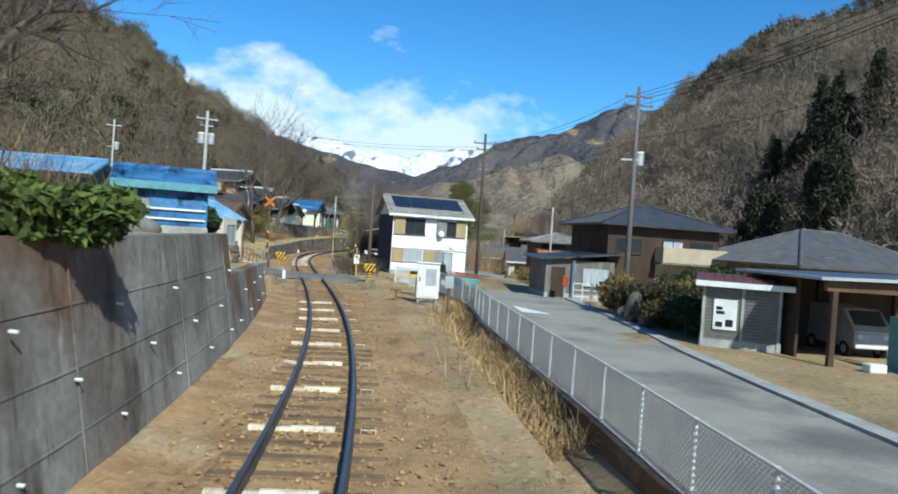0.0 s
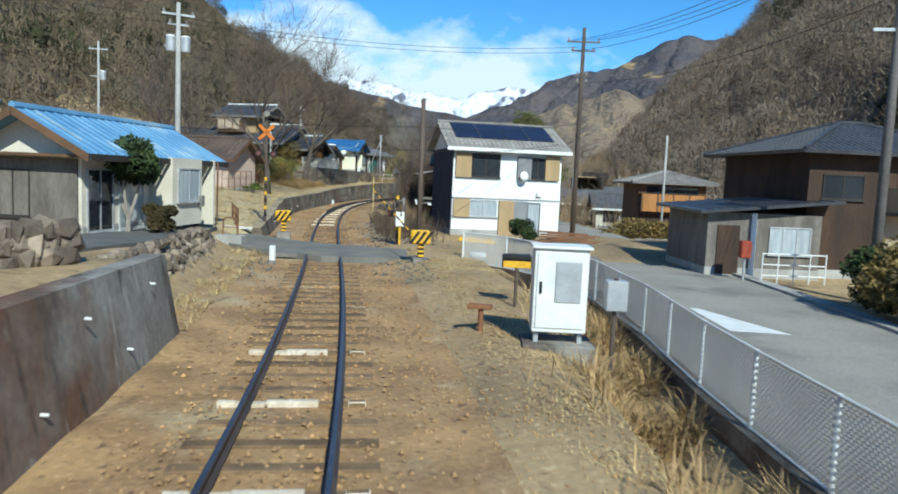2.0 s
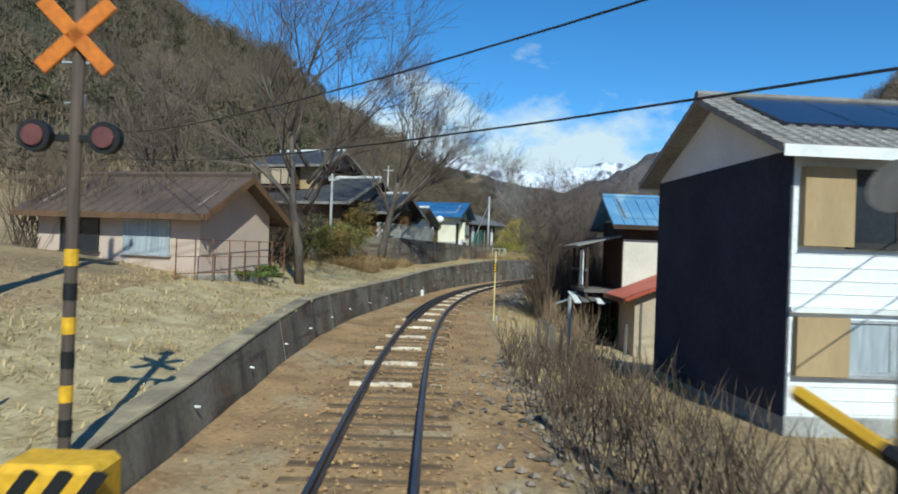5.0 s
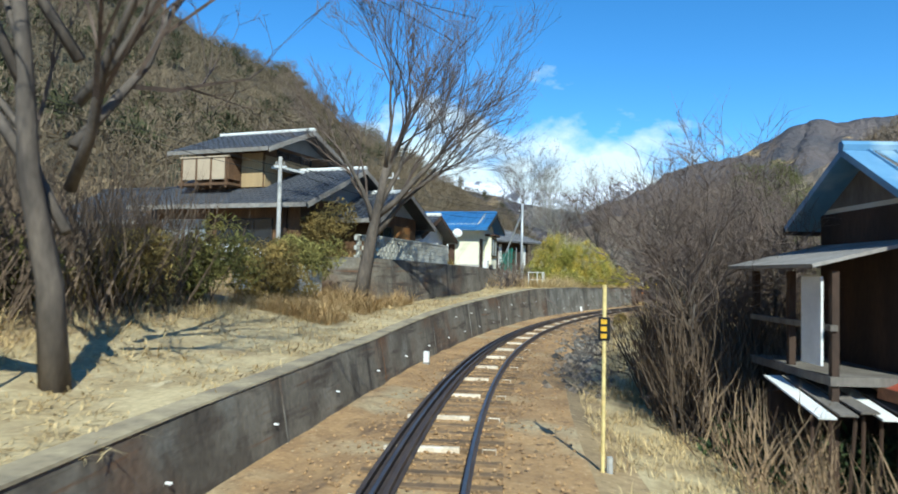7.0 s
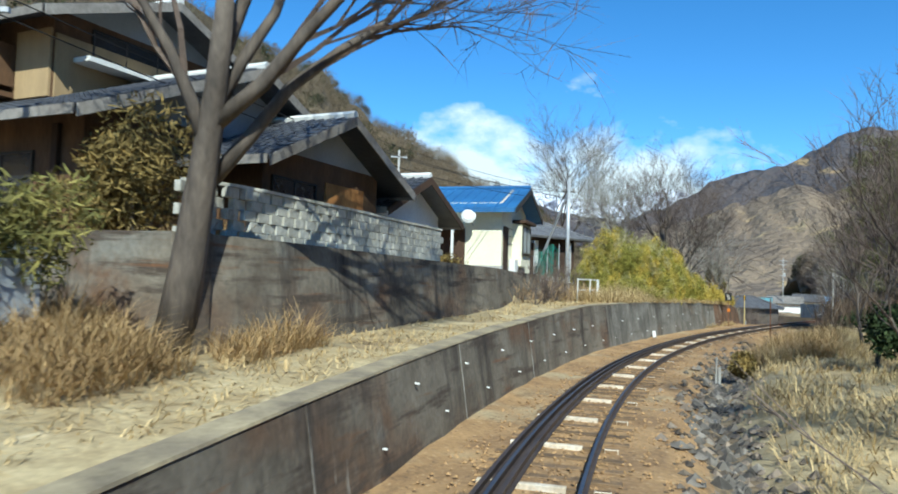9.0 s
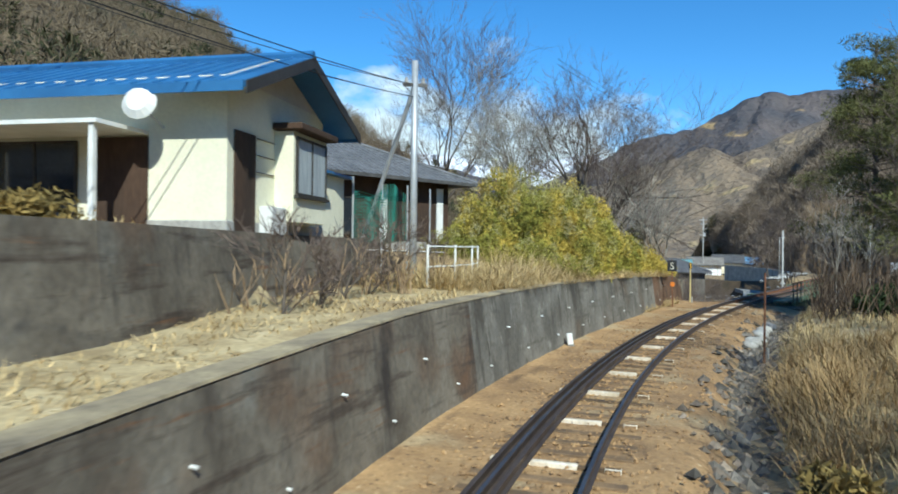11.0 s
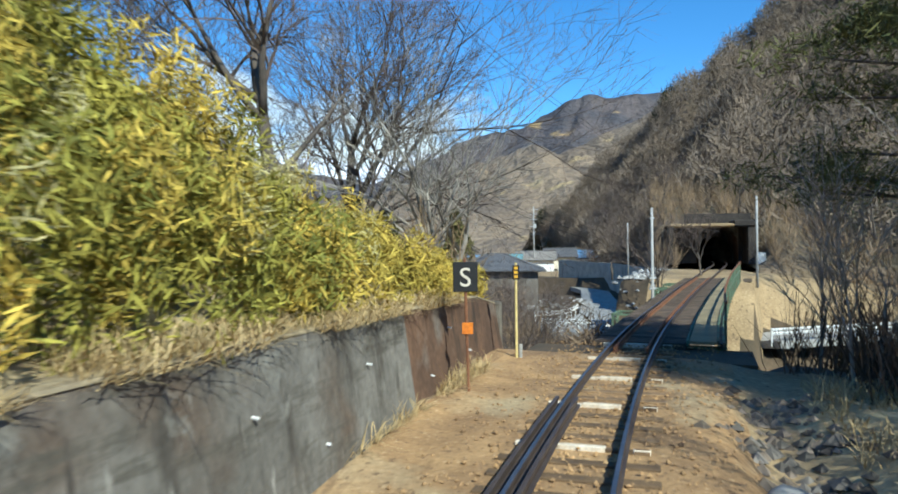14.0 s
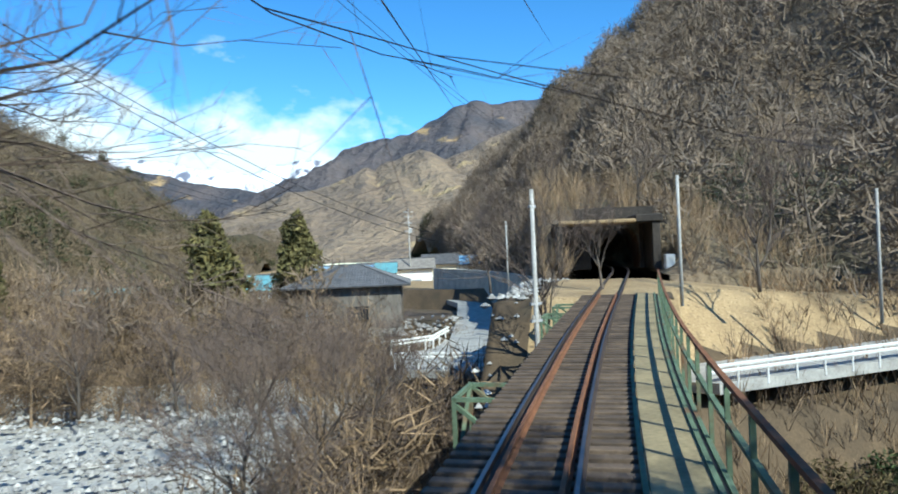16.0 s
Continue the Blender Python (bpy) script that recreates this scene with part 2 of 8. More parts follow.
M["tile_pale"] = mat("pale_grey_roof_tile", (0.30, 0.28, 0.255), (0.22, 0.20, 0.18), scale=1.5, fine=10, bump=0.2, island=0.2)
M["panel"] = mat("solar_panel", (0.022, 0.024, 0.045), (0.016, 0.018, 0.032), bump=0, rough=0.18, spec=0.5)
M["glass"] = mat("dark_window_glass", (0.03, 0.036, 0.045), (0.02, 0.024, 0.03), bump=0, rough=0.06, spec=0.6)
M["curtain"] = mat("curtained_window_glass", (0.42, 0.46, 0.48), (0.33, 0.37, 0.40), scale=3, bump=0, rough=0.12, spec=0.5, stretch=(1, 1, 0.1))
M["frame_dark"] = mat("bronze_window_frame", (0.05, 0.045, 0.04), bump=0, rough=0.5)
M["frame_light"] = mat("aluminium_frame", (0.55, 0.56, 0.57), bump=0, rough=0.45, metal=0.3)
M["pole"] = mat("concrete_pole", (0.44, 0.43, 0.41), (0.34, 0.33, 0.31), scale=1, fine=12, bump=0.08)
M["pole_wood"] = mat("brown_wooden_pole", (0.12, 0.09, 0.07), (0.08, 0.06, 0.05), scale=2, fine=14, bump=0.2, stretch=(1, 1, 0.2))
M["wire"] = mat("black_cable", (0.02, 0.02, 0.022), bump=0)
M["yellow"] = mat("yellow_paint", (0.75, 0.44, 0.03), (0.65, 0.36, 0.03), scale=3, bump=0.05, rough=0.55)
M["pale_yellow"] = mat("faded_yellow_paint", (0.74, 0.60, 0.26), (0.62, 0.48, 0.20), scale=3, bump=0.05, rough=0.6)
M["orange"] = mat("orange_paint", (0.62, 0.19, 0.02), (0.5, 0.14, 0.02), scale=3, bump=0.03, rough=0.5)
M["black"] = mat("black_paint", (0.018, 0.018, 0.018), bump=0.05, rough=0.6)
M["green_steel"] = mat("green_bridge_paint", (0.14, 0.20, 0.13), (0.10, 0.14, 0.09), scale=1.5, fine=14, bump=0.1, c3=(0.17, 0.09, 0.05), c3scale=1.2)
M["rust"] = mat("rusted_steel", (0.24, 0.11, 0.055), (0.15, 0.07, 0.04), scale=2, fine=14, bump=0.25)
M["green_net"] = mat("green_net", (0.035, 0.20, 0.15), (0.03, 0.15, 0.12), scale=2, bump=0.1)
M["walkway"] = mat("walkway_deck", (0.33, 0.265, 0.15), (0.22, 0.18, 0.105), scale=1, fine=10, bump=0.2)
M["bark"] = mat("grey_brown_bark", (0.145, 0.118, 0.095), (0.075, 0.062, 0.052), scale=3, fine=14, bump=0.6, stretch=(1, 1, 0.35))
M["twig"] = mat("brown_twigs", (0.17, 0.125, 0.10), (0.11, 0.085, 0.07), scale=1.5, bump=0)
M["pale_bark"] = mat("pale_lichened_bark", (0.36, 0.33, 0.28), (0.22, 0.19, 0.16), scale=2, fine=12, bump=0.4)
M["pine"] = mat("pine_needles", (0.165, 0.16, 0.052), (0.085, 0.092, 0.03), scale=1.5, bump=0, island=0.5)
M["conifer"] = mat("cedar_foliage", (0.16, 0.135, 0.05), (0.085, 0.08, 0.032), scale=0.8, bump=0, island=0.5)
M["leaf"] = mat("dark_evergreen_leaves", (0.05, 0.075, 0.025), (0.03, 0.045, 0.016), scale=2, bump=0, island=0.5)
M["juniper"] = mat("juniper_foliage", (0.11, 0.145, 0.03), (0.06, 0.085, 0.02), scale=2, bump=0, island=0.5)
M["bamboo"] = mat("yellow_bamboo_leaves", (0.55, 0.40, 0.075), (0.29, 0.24, 0.045), scale=0.45, fine=3, bump=0, island=0.4, spread=(0.40, 0.66))
M["autumn"] = mat("olive_shrub_leaves", (0.27, 0.19, 0.06), (0.15, 0.115, 0.04), scale=1, bump=0, island=0.5)
M["olive_leaf"] = mat("dull_olive_leaves", (0.22, 0.19, 0.055), (0.10, 0.105, 0.032), scale=1, bump=0, island=0.5)
M["straw"] = mat("dry_grass_blades", (0.56, 0.43, 0.22), (0.42, 0.30, 0.14), scale=0.8, bump=0, island=0.35)
M["reed"] = mat("brown_dry_reeds", (0.47, 0.32, 0.15), (0.33, 0.22, 0.10), scale=0.8, bump=0, island=0.35)
M["hill"] = mat("bare_wooded_hillside", (0.21, 0.155, 0.10), (0.14, 0.105, 0.07), scale=0.03, fine=0.8, bump=1.0, dist=1.2, c3=(0.058, 0.062, 0.032), c3scale=0.014, c3spread=(0.50, 0.60), streaks=(((0.30, 0.22, 0.12), (0.02, 0.02, 0.02), (0.68, 0.73)),))
# Blue-grey base tones put distance haze into the woods' colour.
M["hill_far"] = mat("hazy_wooded_range", (0.115, 0.095, 0.092), (0.06, 0.06, 0.07), scale=0.006, fine=0.05, bump=1.0, dist=20, c3=(0.36, 0.25, 0.125), c3scale=0.0085, c3spread=(0.62, 0.68))
M["hill_mid"] = mat("nearer_wooded_range", (0.29, 0.215, 0.14), (0.185, 0.14, 0.10), scale=0.01, fine=0.1, bump=1.0, dist=10, c3=(0.42, 0.31, 0.16), c3scale=0.016, c3spread=(0.61, 0.68))
M["snow"] = mat("snow_streaked_rock", (0.80, 0.82, 0.86), (0.72, 0.75, 0.82), scale=0.004, fine=0.03, bump=1.0, dist=25, c3=(0.16, 0.17, 0.22), c3scale=0.012, c3spread=(0.56, 0.62), stretch=(1, 1, 0.55))
M["bush_brown"] = mat("brown_bare_brush", (0.31, 0.215, 0.125), (0.19, 0.135, 0.085), scale=0.5, bump=0, island=0.4)
M["tree_hill"] = mat("bare_hill_trees", (0.24, 0.182, 0.13), (0.16, 0.123, 0.09), scale=0.05, bump=0, island=0.22)
M["tree_grey"] = mat("pale_bare_hill_trees", (0.26, 0.21, 0.165), (0.185, 0.15, 0.12), scale=0.05, bump=0, island=0.22)
M["evergreen_hill"] = mat("dark_hill_evergreens", (0.062, 0.062, 0.026), (0.036, 0.04, 0.018), scale=0.1, bump=0, island=0.4)
M["cedar_dark"] = mat("dark_cedar_foliage", (0.05, 0.05, 0.026), (0.028, 0.03, 0.016), scale=0.8, bump=0, island=0.5)
M["hedge_dark"] = mat("brown_green_hedge_leaves", (0.10, 0.075, 0.03), (0.05, 0.042, 0.018), scale=1.2, bump=0, island=0.5)
M["bamboo_green"] = mat("olive_bamboo_leaves", (0.35, 0.305, 0.055), (0.16, 0.165, 0.032), scale=0.7, fine=3, bump=0, island=0.45, spread=(0.38, 0.64))
M["plume"] = mat("pale_bamboo_plumes", (0.48, 0.42, 0.20), (0.33, 0.30, 0.13), scale=0.7, bump=0, island=0.35)
M["thicket"] = mat("dark_bare_thicket", (0.15, 0.105, 0.07), (0.085, 0.062, 0.045), scale=0.5, bump=0, island=0.4)
# On the big house's white gables this blue-grey stands for shade.
M["gable_grey"] = mat("blue_grey_wall_and_gable_shade", (0.40, 0.43, 0.46), (0.32, 0.35, 0.38), scale=0.8, fine=12, bump=0.08, mottle=0.3)
# Near-black base puts the shade of the recessed tunnel mouth into the rock.
M["dark_rock"] = mat("shaded_dark_rock", (0.06, 0.05, 0.042), (0.03, 0.026, 0.023), scale=0.8, fine=5, bump=0.8)
# Much darker grey than concrete_pole.
M["pole_dark"] = mat("dark_grey_pole", (0.17, 0.155, 0.145), (0.12, 0.11, 0.10), scale=1, fine=12, bump=0.08)

# ---------------------------------------------------------------- helpers
TRACK = (1.0717445, -1.4758739, -6.3332305, 10.2060793, 17.5636627, -17.1248527, -13.9603009)


def tx(y):
    """The track's x at a given y."""
    yc = min(max(y, -8.0), 160.0)
    v = 0.0
    for c in TRACK:
        v = v * ((yc - 70) / 70) + c
    if y < -8:
        v += (y + 8) * -0.07
    if y > 160:
        e = y - 160
        v += 0.39 * min(e, 24) + (0.39 * (e - 24) - 0.011 * (e - 24) ** 2 if e > 24 else 0)
    return v


def tz(y):
    """Height of the rail tops: the line climbs beyond the bridge."""
    return 0.0 if y < 150 else 0.02 * (y - 150)


def side(y):
    """Unit vector to the right of the track at y."""
    s = tx(y + 0.25) - tx(y - 0.25)
    d = math.hypot(s, 0.5)
    return Vector((0.5 / d, -s / d, 0))


def at(y, o, z=0.0):
    """A place o metres to the right of the track at y."""
    p = Vector((tx(y), y, 0)) + side(y) * o
    return Vector((p.x, p.y, z + tz(y)))


def yaw(y):
    s = side(y)
    return math.degrees(math.atan2(s.y, s.x))


def lerp(x, xs, ys):
    return float(np.interp(x, xs, ys))


def link(name, bm, material, parent=None, label="", smooth=False):
    me = bpy.data.meshes.new(name)
    bmesh.ops.recalc_face_normals(bm, faces=bm.faces)
    bm.to_mesh(me)
    bm.free()
    return fromdata(name, me, material, parent, label, smooth)


def fromdata(name, me, material, parent=None, label="", smooth=False):
    for mm in material if isinstance(material, (list, tuple)) else (material,):
        me.materials.append(mm)
    if smooth:
        me.polygons.foreach_set("use_smooth", [True] * len(me.polygons))
    ob = new(name, me)
    if parent:
        ob.parent = parent
    if label:
        ob["label"] = label
    return ob


def part(name, bm, material, parent, label="", smooth=False):
    return link(name, bm, material, parent, label, smooth)


def pydata(name, verts, faces, material, parent=None, label="", smooth=False):
    me = bpy.data.meshes.new(name)
    me.from_pydata(verts, [], faces)
    me.update()
    return fromdata(name, me, material, parent, label, smooth)


def thing(name, m, label, category, group="", kind=""):
    e = new(name)
    e.empty_display_size = 0.2
    e.matrix_basis = m
    return tagged(e, label, category, group, kind)


def box(bm, x0, x1, y0, y1, z0, z1, bevel=0.0, m=None):
    before = set(bm.verts) if bevel else None
    vs = [bm.verts.new((x, y, z)) for x in (x0, x1) for y in (y0, y1) for z in (z0, z1)]
    if m is not None:
        for v in vs:
            v.co = m @ v.co
    fs = [bm.faces.new([vs[i] for i in q]) for q in ((0, 1, 3, 2), (4, 6, 7, 5), (0, 4, 5, 1), (2, 3, 7, 6), (0, 2, 6, 4), (1, 5, 7, 3))]
    if bevel:
        es = {e for f in fs for e in f.edges}
        bmesh.ops.bevel(bm, geom=list(es), offset=bevel, segments=1, affect="EDGES")
    return bm


def B(*args, **kw):
    return box(bmesh.new(), *args, **kw)


def tube(bm, pts, radii, sides=8, cap=True):
    """A tapered tube through points."""
    rings = []
    pts = [Vector(p) for p in pts]
    for i, p in enumerate(pts):
        d = (pts[min(i + 1, len(pts) - 1)] - pts[max(i - 1, 0)]).normalized()
        a = d.orthogonal().normalized() if i == 0 else (ref - d * ref.dot(d)).normalized()
        ref = a
        b = d.cross(a)
        r = radii[i] if isinstance(radii, (list, tuple)) else radii
        rings.append([bm.verts.new(p + (a * math.cos(2 * math.pi * k / sides) + b * math.sin(2 * math.pi * k / sides)) * r) for k in range(sides)])
    for r0, r1 in zip(rings, rings[1:]):
        for k in range(sides):
            bm.faces.new((r0[k], r0[(k + 1) % sides], r1[(k + 1) % sides], r1[k]))
    if cap:
        bm.faces.new(rings[0][::-1])
        bm.faces.new(rings[-1])
    return bm


def T(*args, **kw):
    return tube(bmesh.new(), *args, **kw)


def sweep(name, profile, ys, material, parent=None, label="", smooth=False, closed=True, offset=None):
    """A profile of (offset, height) swept along the track; offset(y) shifts it."""
    verts, faces, n = [], [], len(profile)
    for y in ys:
        d = offset(y) if offset else 0.0
        for o, z in profile:
            verts.append(at(y, o + d, z))
    for i in range(len(ys) - 1):
        for k in range(n if closed else n - 1):
            a, b = i * n + k, i * n + (k + 1) % n
            faces.append((a, b, b + n, a + n))
    if closed:
        faces += [tuple(range(n))[::-1], tuple(range((len(ys) - 1) * n, len(ys) * n))]
    return pydata(name, verts, faces, material, parent, label, smooth)


def rng_list(a, b, step):
    n = max(1, round((b - a) / step))
    return [a + (b - a) * i / n for i in range(n + 1)]


# ---------------------------------------------------------------- ground
WALL_Y = (44.5, 50, 55, 60, 66, 70, 75, 85, 95, 104, 115, 125, 131, 135.5, 137.6)
WALL_O = (-2.6, -2.6, -2.75, -2.9, -2.85, -2.55, -2.35, -2.2, -2.3, -2.5, -2.65, -2.8, -3.1, -3.5, -3.65)
WALL_Z = (0.35, 0.55, 0.8, 0.98, 0.92, 0.96, 1.0, 1.3, 1.5, 1.75, 1.75, 1.65, 1.5, 1.35, 1.0)
RW2_Y = (84, 86, 90, 100, 105, 108, 114, 118)
RW2_O = (-6.2, -5.3, -5.0, -5.0, -6.3, -7.0, -8.0, -10.5)


def wall_o(y):
    return lerp(y, WALL_Y, WALL_O) if y > 36 else -2.35


def wall_z(y):
    if y < 16.6:
        return 2.45
    if y < 28:
        return lerp(y, (16.6, 28), (1.5, 1.25))
    if y < 44.5:
        return lerp(y, (28, 31, 38, 44.5), (0.9, 0.45, 0.4, 0.35))
    return lerp(y, WALL_Y, WALL_Z)


FENCE = ((10.7, 6.9), (9.75, 12.0), (8.55, 17.6), (7.45, 23.2), (6.65, 27.2), (6.0, 31.8), (5.2, 35.2), (4.6, 36.9), (3.9, 38.6), (2.8, 40.0), (1.5, 41.2), (0.4, 41.6))


def fence_x(y):
    return lerp(y, [p[1] for p in FENCE][:9], [p[0] for p in FENCE][:9])


def height(y, o):
    """Height of the ground at y, o metres to the side of the track."""
    gorge = lerp(y, (137.5, 140.5, 146, 158, 164, 168), (0, 0.45, 1, 1, 0.5, 0)) if -6 < o < 3.5 else min(lerp(y, (138.2, 141.5, 146), (0, 0.6, 1)), lerp(y - 0.34 * min(o, 30), (163.5, 165.5, 170.5, 175), (1, 0.55, 0.40, 0))) if o > 0 else lerp(y, (134 + min(-o - 6, 40) * 0.35, 146 + min(-o - 6, 40) * 0.4, 190, 205), (0, 1, 1, 0.45))
    base = -0.2
    if o < 0:
        w = wall_o(y)
        if o > w + 0.02:
            h = base + (0.06 if o < w + 0.6 else 0)
        else:
            out = w - o
            wz = wall_z(y)
            if 28 <= y < 44.5:
                h = base + 0.1 * min(1, out) if out < lerp(y, (28, 41), (1.1, 1.6)) else lerp(y, (28, 33, 39, 44), (1.0, 0.75, 0.42, 0.3)) + 0.02 * out
            else:
                h = wz - 0.04 + 0.015 * out
            if 44.5 <= y < 138:
                h += lerp(out, (0, 2, 4.5, 8, 20), (0, 0.05, 0.5, 0.95, 1.5)) if y < 84 else 0
            if 85.2 <= y < 118 and o < lerp(y, RW2_Y, RW2_O) - 0.9:
                h = max(h, 3.1)
            if y >= 118:
                h += lerp(out, (0, 1.0, 4, 10), (0, 0.15, 1.0, 1.6)) * lerp(y, (118, 126, 134), (0.6, 1.0, 0.7))
            if y > 137.5:
                h = base - 0.15 + (h - base + 0.15) * max(lerp(y, (137.5, 138.8), (1, 0)), lerp(out, (5, 12), (0, 1)))
            h += max(0, out - 30) * 0.28
        h += lerp(y, (-10, 5), (0, 0))
    else:
        if y < 47:
            f = max(4.5, (fence_x(y) - tx(y)) * 0.95)
            low = lerp(y, (38, 45), (-0.7, -0.35))
            h = lerp(o, (0, 2.2, 3.4, f - 1.7, f - 1.05, f - 0.35, f - 0.1, f + 30), (base, base, base + 0.2, base + 0.05, low - 0.55 * lerp(y, (8, 14, 24, 30, 38, 42), (0.6, 1, 1, 0.5, 0.5, 0.4)) - 0.1, low - 0.5 * lerp(y, (8, 14, 24, 30, 38, 42), (0.6, 1, 1, 0.5, 0.5, 0.4)), low - 0.12, -0.72))
        elif y < 58:
            h = lerp(o, (0, 2.2, 4.5, 8, 40), (base, base, -0.3, -0.28, -0.75))
        elif y < 82:
            h = lerp(o, (0, 2.4, 4, 6, 10, 25), (base, base - 0.05, -0.55, -1.0, -1.5, -2.2))
        else:
            k = lerp(y, (82, 90, 128, 136), (0, 1, 1, 0.2))
            a = lerp(o, (0, 2.4, 4, 6, 10, 25), (base, base - 0.05, -0.55, -1.0, -1.5, -2.2))
            b = lerp(o, (0, 1.9, 2.5, 3.0, 4.2, 6, 9, 25), (base, base, -0.7, -0.75, 0.1, 0.45, 0.3, -1.5))
            h = a + (b - a) * k
        h += max(0, o - 60) * 0.1
    deep = -9.2 + 0.4 * math.sin(o * 0.2 + y * 0.13)
    if o > 30:
        gorge *= lerp(o, (30, 60), (1, 0))
    far = lerp(y, (180, 230, 400), (0, 1, 1))
    h = h * (1 - far) + -4.0 * far
    return h * (1 - gorge) + deep * gorge


GROUND_O = [-1200, -700, -400, -250, -160, -110, -80, -60, -48, -40, -32, -26, -22, -19, -16, -13.5, -11.5, -10, -9, -8, -7, -6, -5.6, -5.2, -4.8, -4.35, "w1", "w0", -2.0, -1.6, -1.2, -0.6, 0, 0.6, 1.2, 1.6, 2.0, 2.4, 2.8, 3.2, 3.7, 4.2, 4.8, 5.4, 6, 6.6, 7.4, 8.4, 9.5, 11, 13, 15, 18, 22, 27, 33, 40, 50, 65, 90, 130, 200, 320, 500, 800, 1300]
GROUND_Y = rng_list(-70, -14, 8) + rng_list(-12, 210, 1.0) + rng_list(216, 330, 8) + [360, 420, 500, 650, 850, 1100, 1500, 2100, 3000, 4200]


def ground():
    verts, faces, mats = [], [], []
    n = len(GROUND_O)
    for y in GROUND_Y:
        s = side(y)
        for o in GROUND_O:
            if o == "w1":
                o = wall_o(y) - 0.6
            elif o == "w0":
                o = wall_o(y) + 0.04
            z = height(y, o)
            if abs(o) > 1.4:
                z += 0.05 * noise.noise((o * 0.9, y * 0.9, 0)) + (0.35 * noise.noise((o * 0.12, y * 0.12, 3)) if abs(o) > 9 else 0)
            k = max(0.0, 1 - abs(o) / 60)
            p = Vector((tx(y) + o * (s.x * k + (1 - k)), y + o * s.y * k, z + tz(y) * k))
            verts.append(p)
    for i in range(len(GROUND_Y) - 1):
        yy = (GROUND_Y[i] + GROUND_Y[i + 1]) / 2
        for k in range(n - 1):
            a = i * n + k
            faces.append((a, a + 1, a + 1 + n, a + n))
            o = GROUND_O[k]
            o = -2.0 if o == "w0" else wall_o(yy) - 0.4 if o == "w1" else o
            z = sum(verts[q].z for q in faces[-1]) / 4
            m = 0
            if -2.9 <= o < 2.3 and yy < 140:
                m = 1
            elif o < -2.85 and -7.5 < o and 44 < yy < 134:
                m = 2
            elif 3.2 <= o < 12 and 60 < yy < 134:
                m = 2
            elif z < -7.5 and o < -4:
                m = 3
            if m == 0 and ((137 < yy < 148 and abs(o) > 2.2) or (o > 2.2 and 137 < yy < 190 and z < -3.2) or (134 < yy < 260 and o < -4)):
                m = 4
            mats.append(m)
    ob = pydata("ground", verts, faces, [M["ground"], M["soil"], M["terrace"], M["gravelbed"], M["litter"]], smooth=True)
    ob.data.polygons.foreach_set("material_index", mats)
    tagged(ob, "dry winter ground of brown soil, straw and gravel", "ground", kind="structure")


ground()


# ---------------------------------------------------------------- mountains
def mountain(name, label, foot, ridge, material, nu=90, nv=36, rough=6.0, freq=0.02, shape=1.15, back=0.6):
    """A mountainside between a foot line and a ridge line, with gullies, and a back that falls away."""
    verts, faces = [], []

    def along(line, u):
        t = u * (len(line) - 1)
        i = min(int(t), len(line) - 2)
        return Vector(line[i]).lerp(Vector(line[i + 1]), t - i)

    for i in range(nu + 1):
        u = i / nu
        f, r = along(foot, u), along(ridge, u)
        for j in range(nv + 1):
            v = j / nv
            p = f.lerp(r, v)
            p.z = f.z + (r.z - f.z) * v ** shape
            d = noise.multi_fractal(p * freq, 1.0, 2.0, 5) - 0.9
            g = abs(noise.noise(Vector((u * 14, v * 1.5, 7)))) - 0.25
            p.z += rough * (d + 0.9 * g) * min(1.0, v * 4) * (0.45 if j == nv else 1.0)
            verts.append(p)
        tail = verts[-1]
        verts.append(Vector((tail.x + (r.x - f.x) * back, tail.y + (r.y - f.y) * back, f.z - 5)))
    n = nv + 2
    for i in range(nu):
        for j in range(n - 1):
            a = i * n + j
            faces.append((a, a + n, a + n + 1, a + 1))
    ob = pydata(name, verts, faces, material, smooth=True)
    tagged(ob, label, "mountain", kind="structure")
    return verts, nu, nv, n


SNOW = mountain("mountain_snow", "distant snow-covered mountain ridge", ((-2400, 3080, 0), (-1200, 3080, 0), (0, 3080, 0), (720, 3080, 0)),
                ((-2400, 3600, 560), (-1840, 3600, 552), (-1371, 3600, 524), (-1176, 3600, 492), (-987, 3600, 480), (-799, 3600, 428), (-618, 3600, 400), (-474, 3600, 436), (-302, 3600, 472), (-158, 3600, 416), (80, 3600, 384), (720, 3600, 384)), M["snow"], nu=160, nv=30, rough=36, freq=0.005)
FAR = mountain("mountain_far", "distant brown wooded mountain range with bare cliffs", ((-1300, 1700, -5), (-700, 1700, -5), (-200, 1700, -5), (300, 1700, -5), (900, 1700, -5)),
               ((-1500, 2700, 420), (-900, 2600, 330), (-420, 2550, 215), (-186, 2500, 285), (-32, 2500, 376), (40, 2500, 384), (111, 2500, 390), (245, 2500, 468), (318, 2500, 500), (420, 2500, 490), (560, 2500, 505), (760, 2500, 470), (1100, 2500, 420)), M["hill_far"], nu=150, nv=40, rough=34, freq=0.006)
MID = mountain("mountain_mid", "brown mountainside with yellow bare rock faces", ((-330, 800, -5), (-100, 760, -5), (60, 700, -5), (220, 640, -5), (420, 560, -5)),
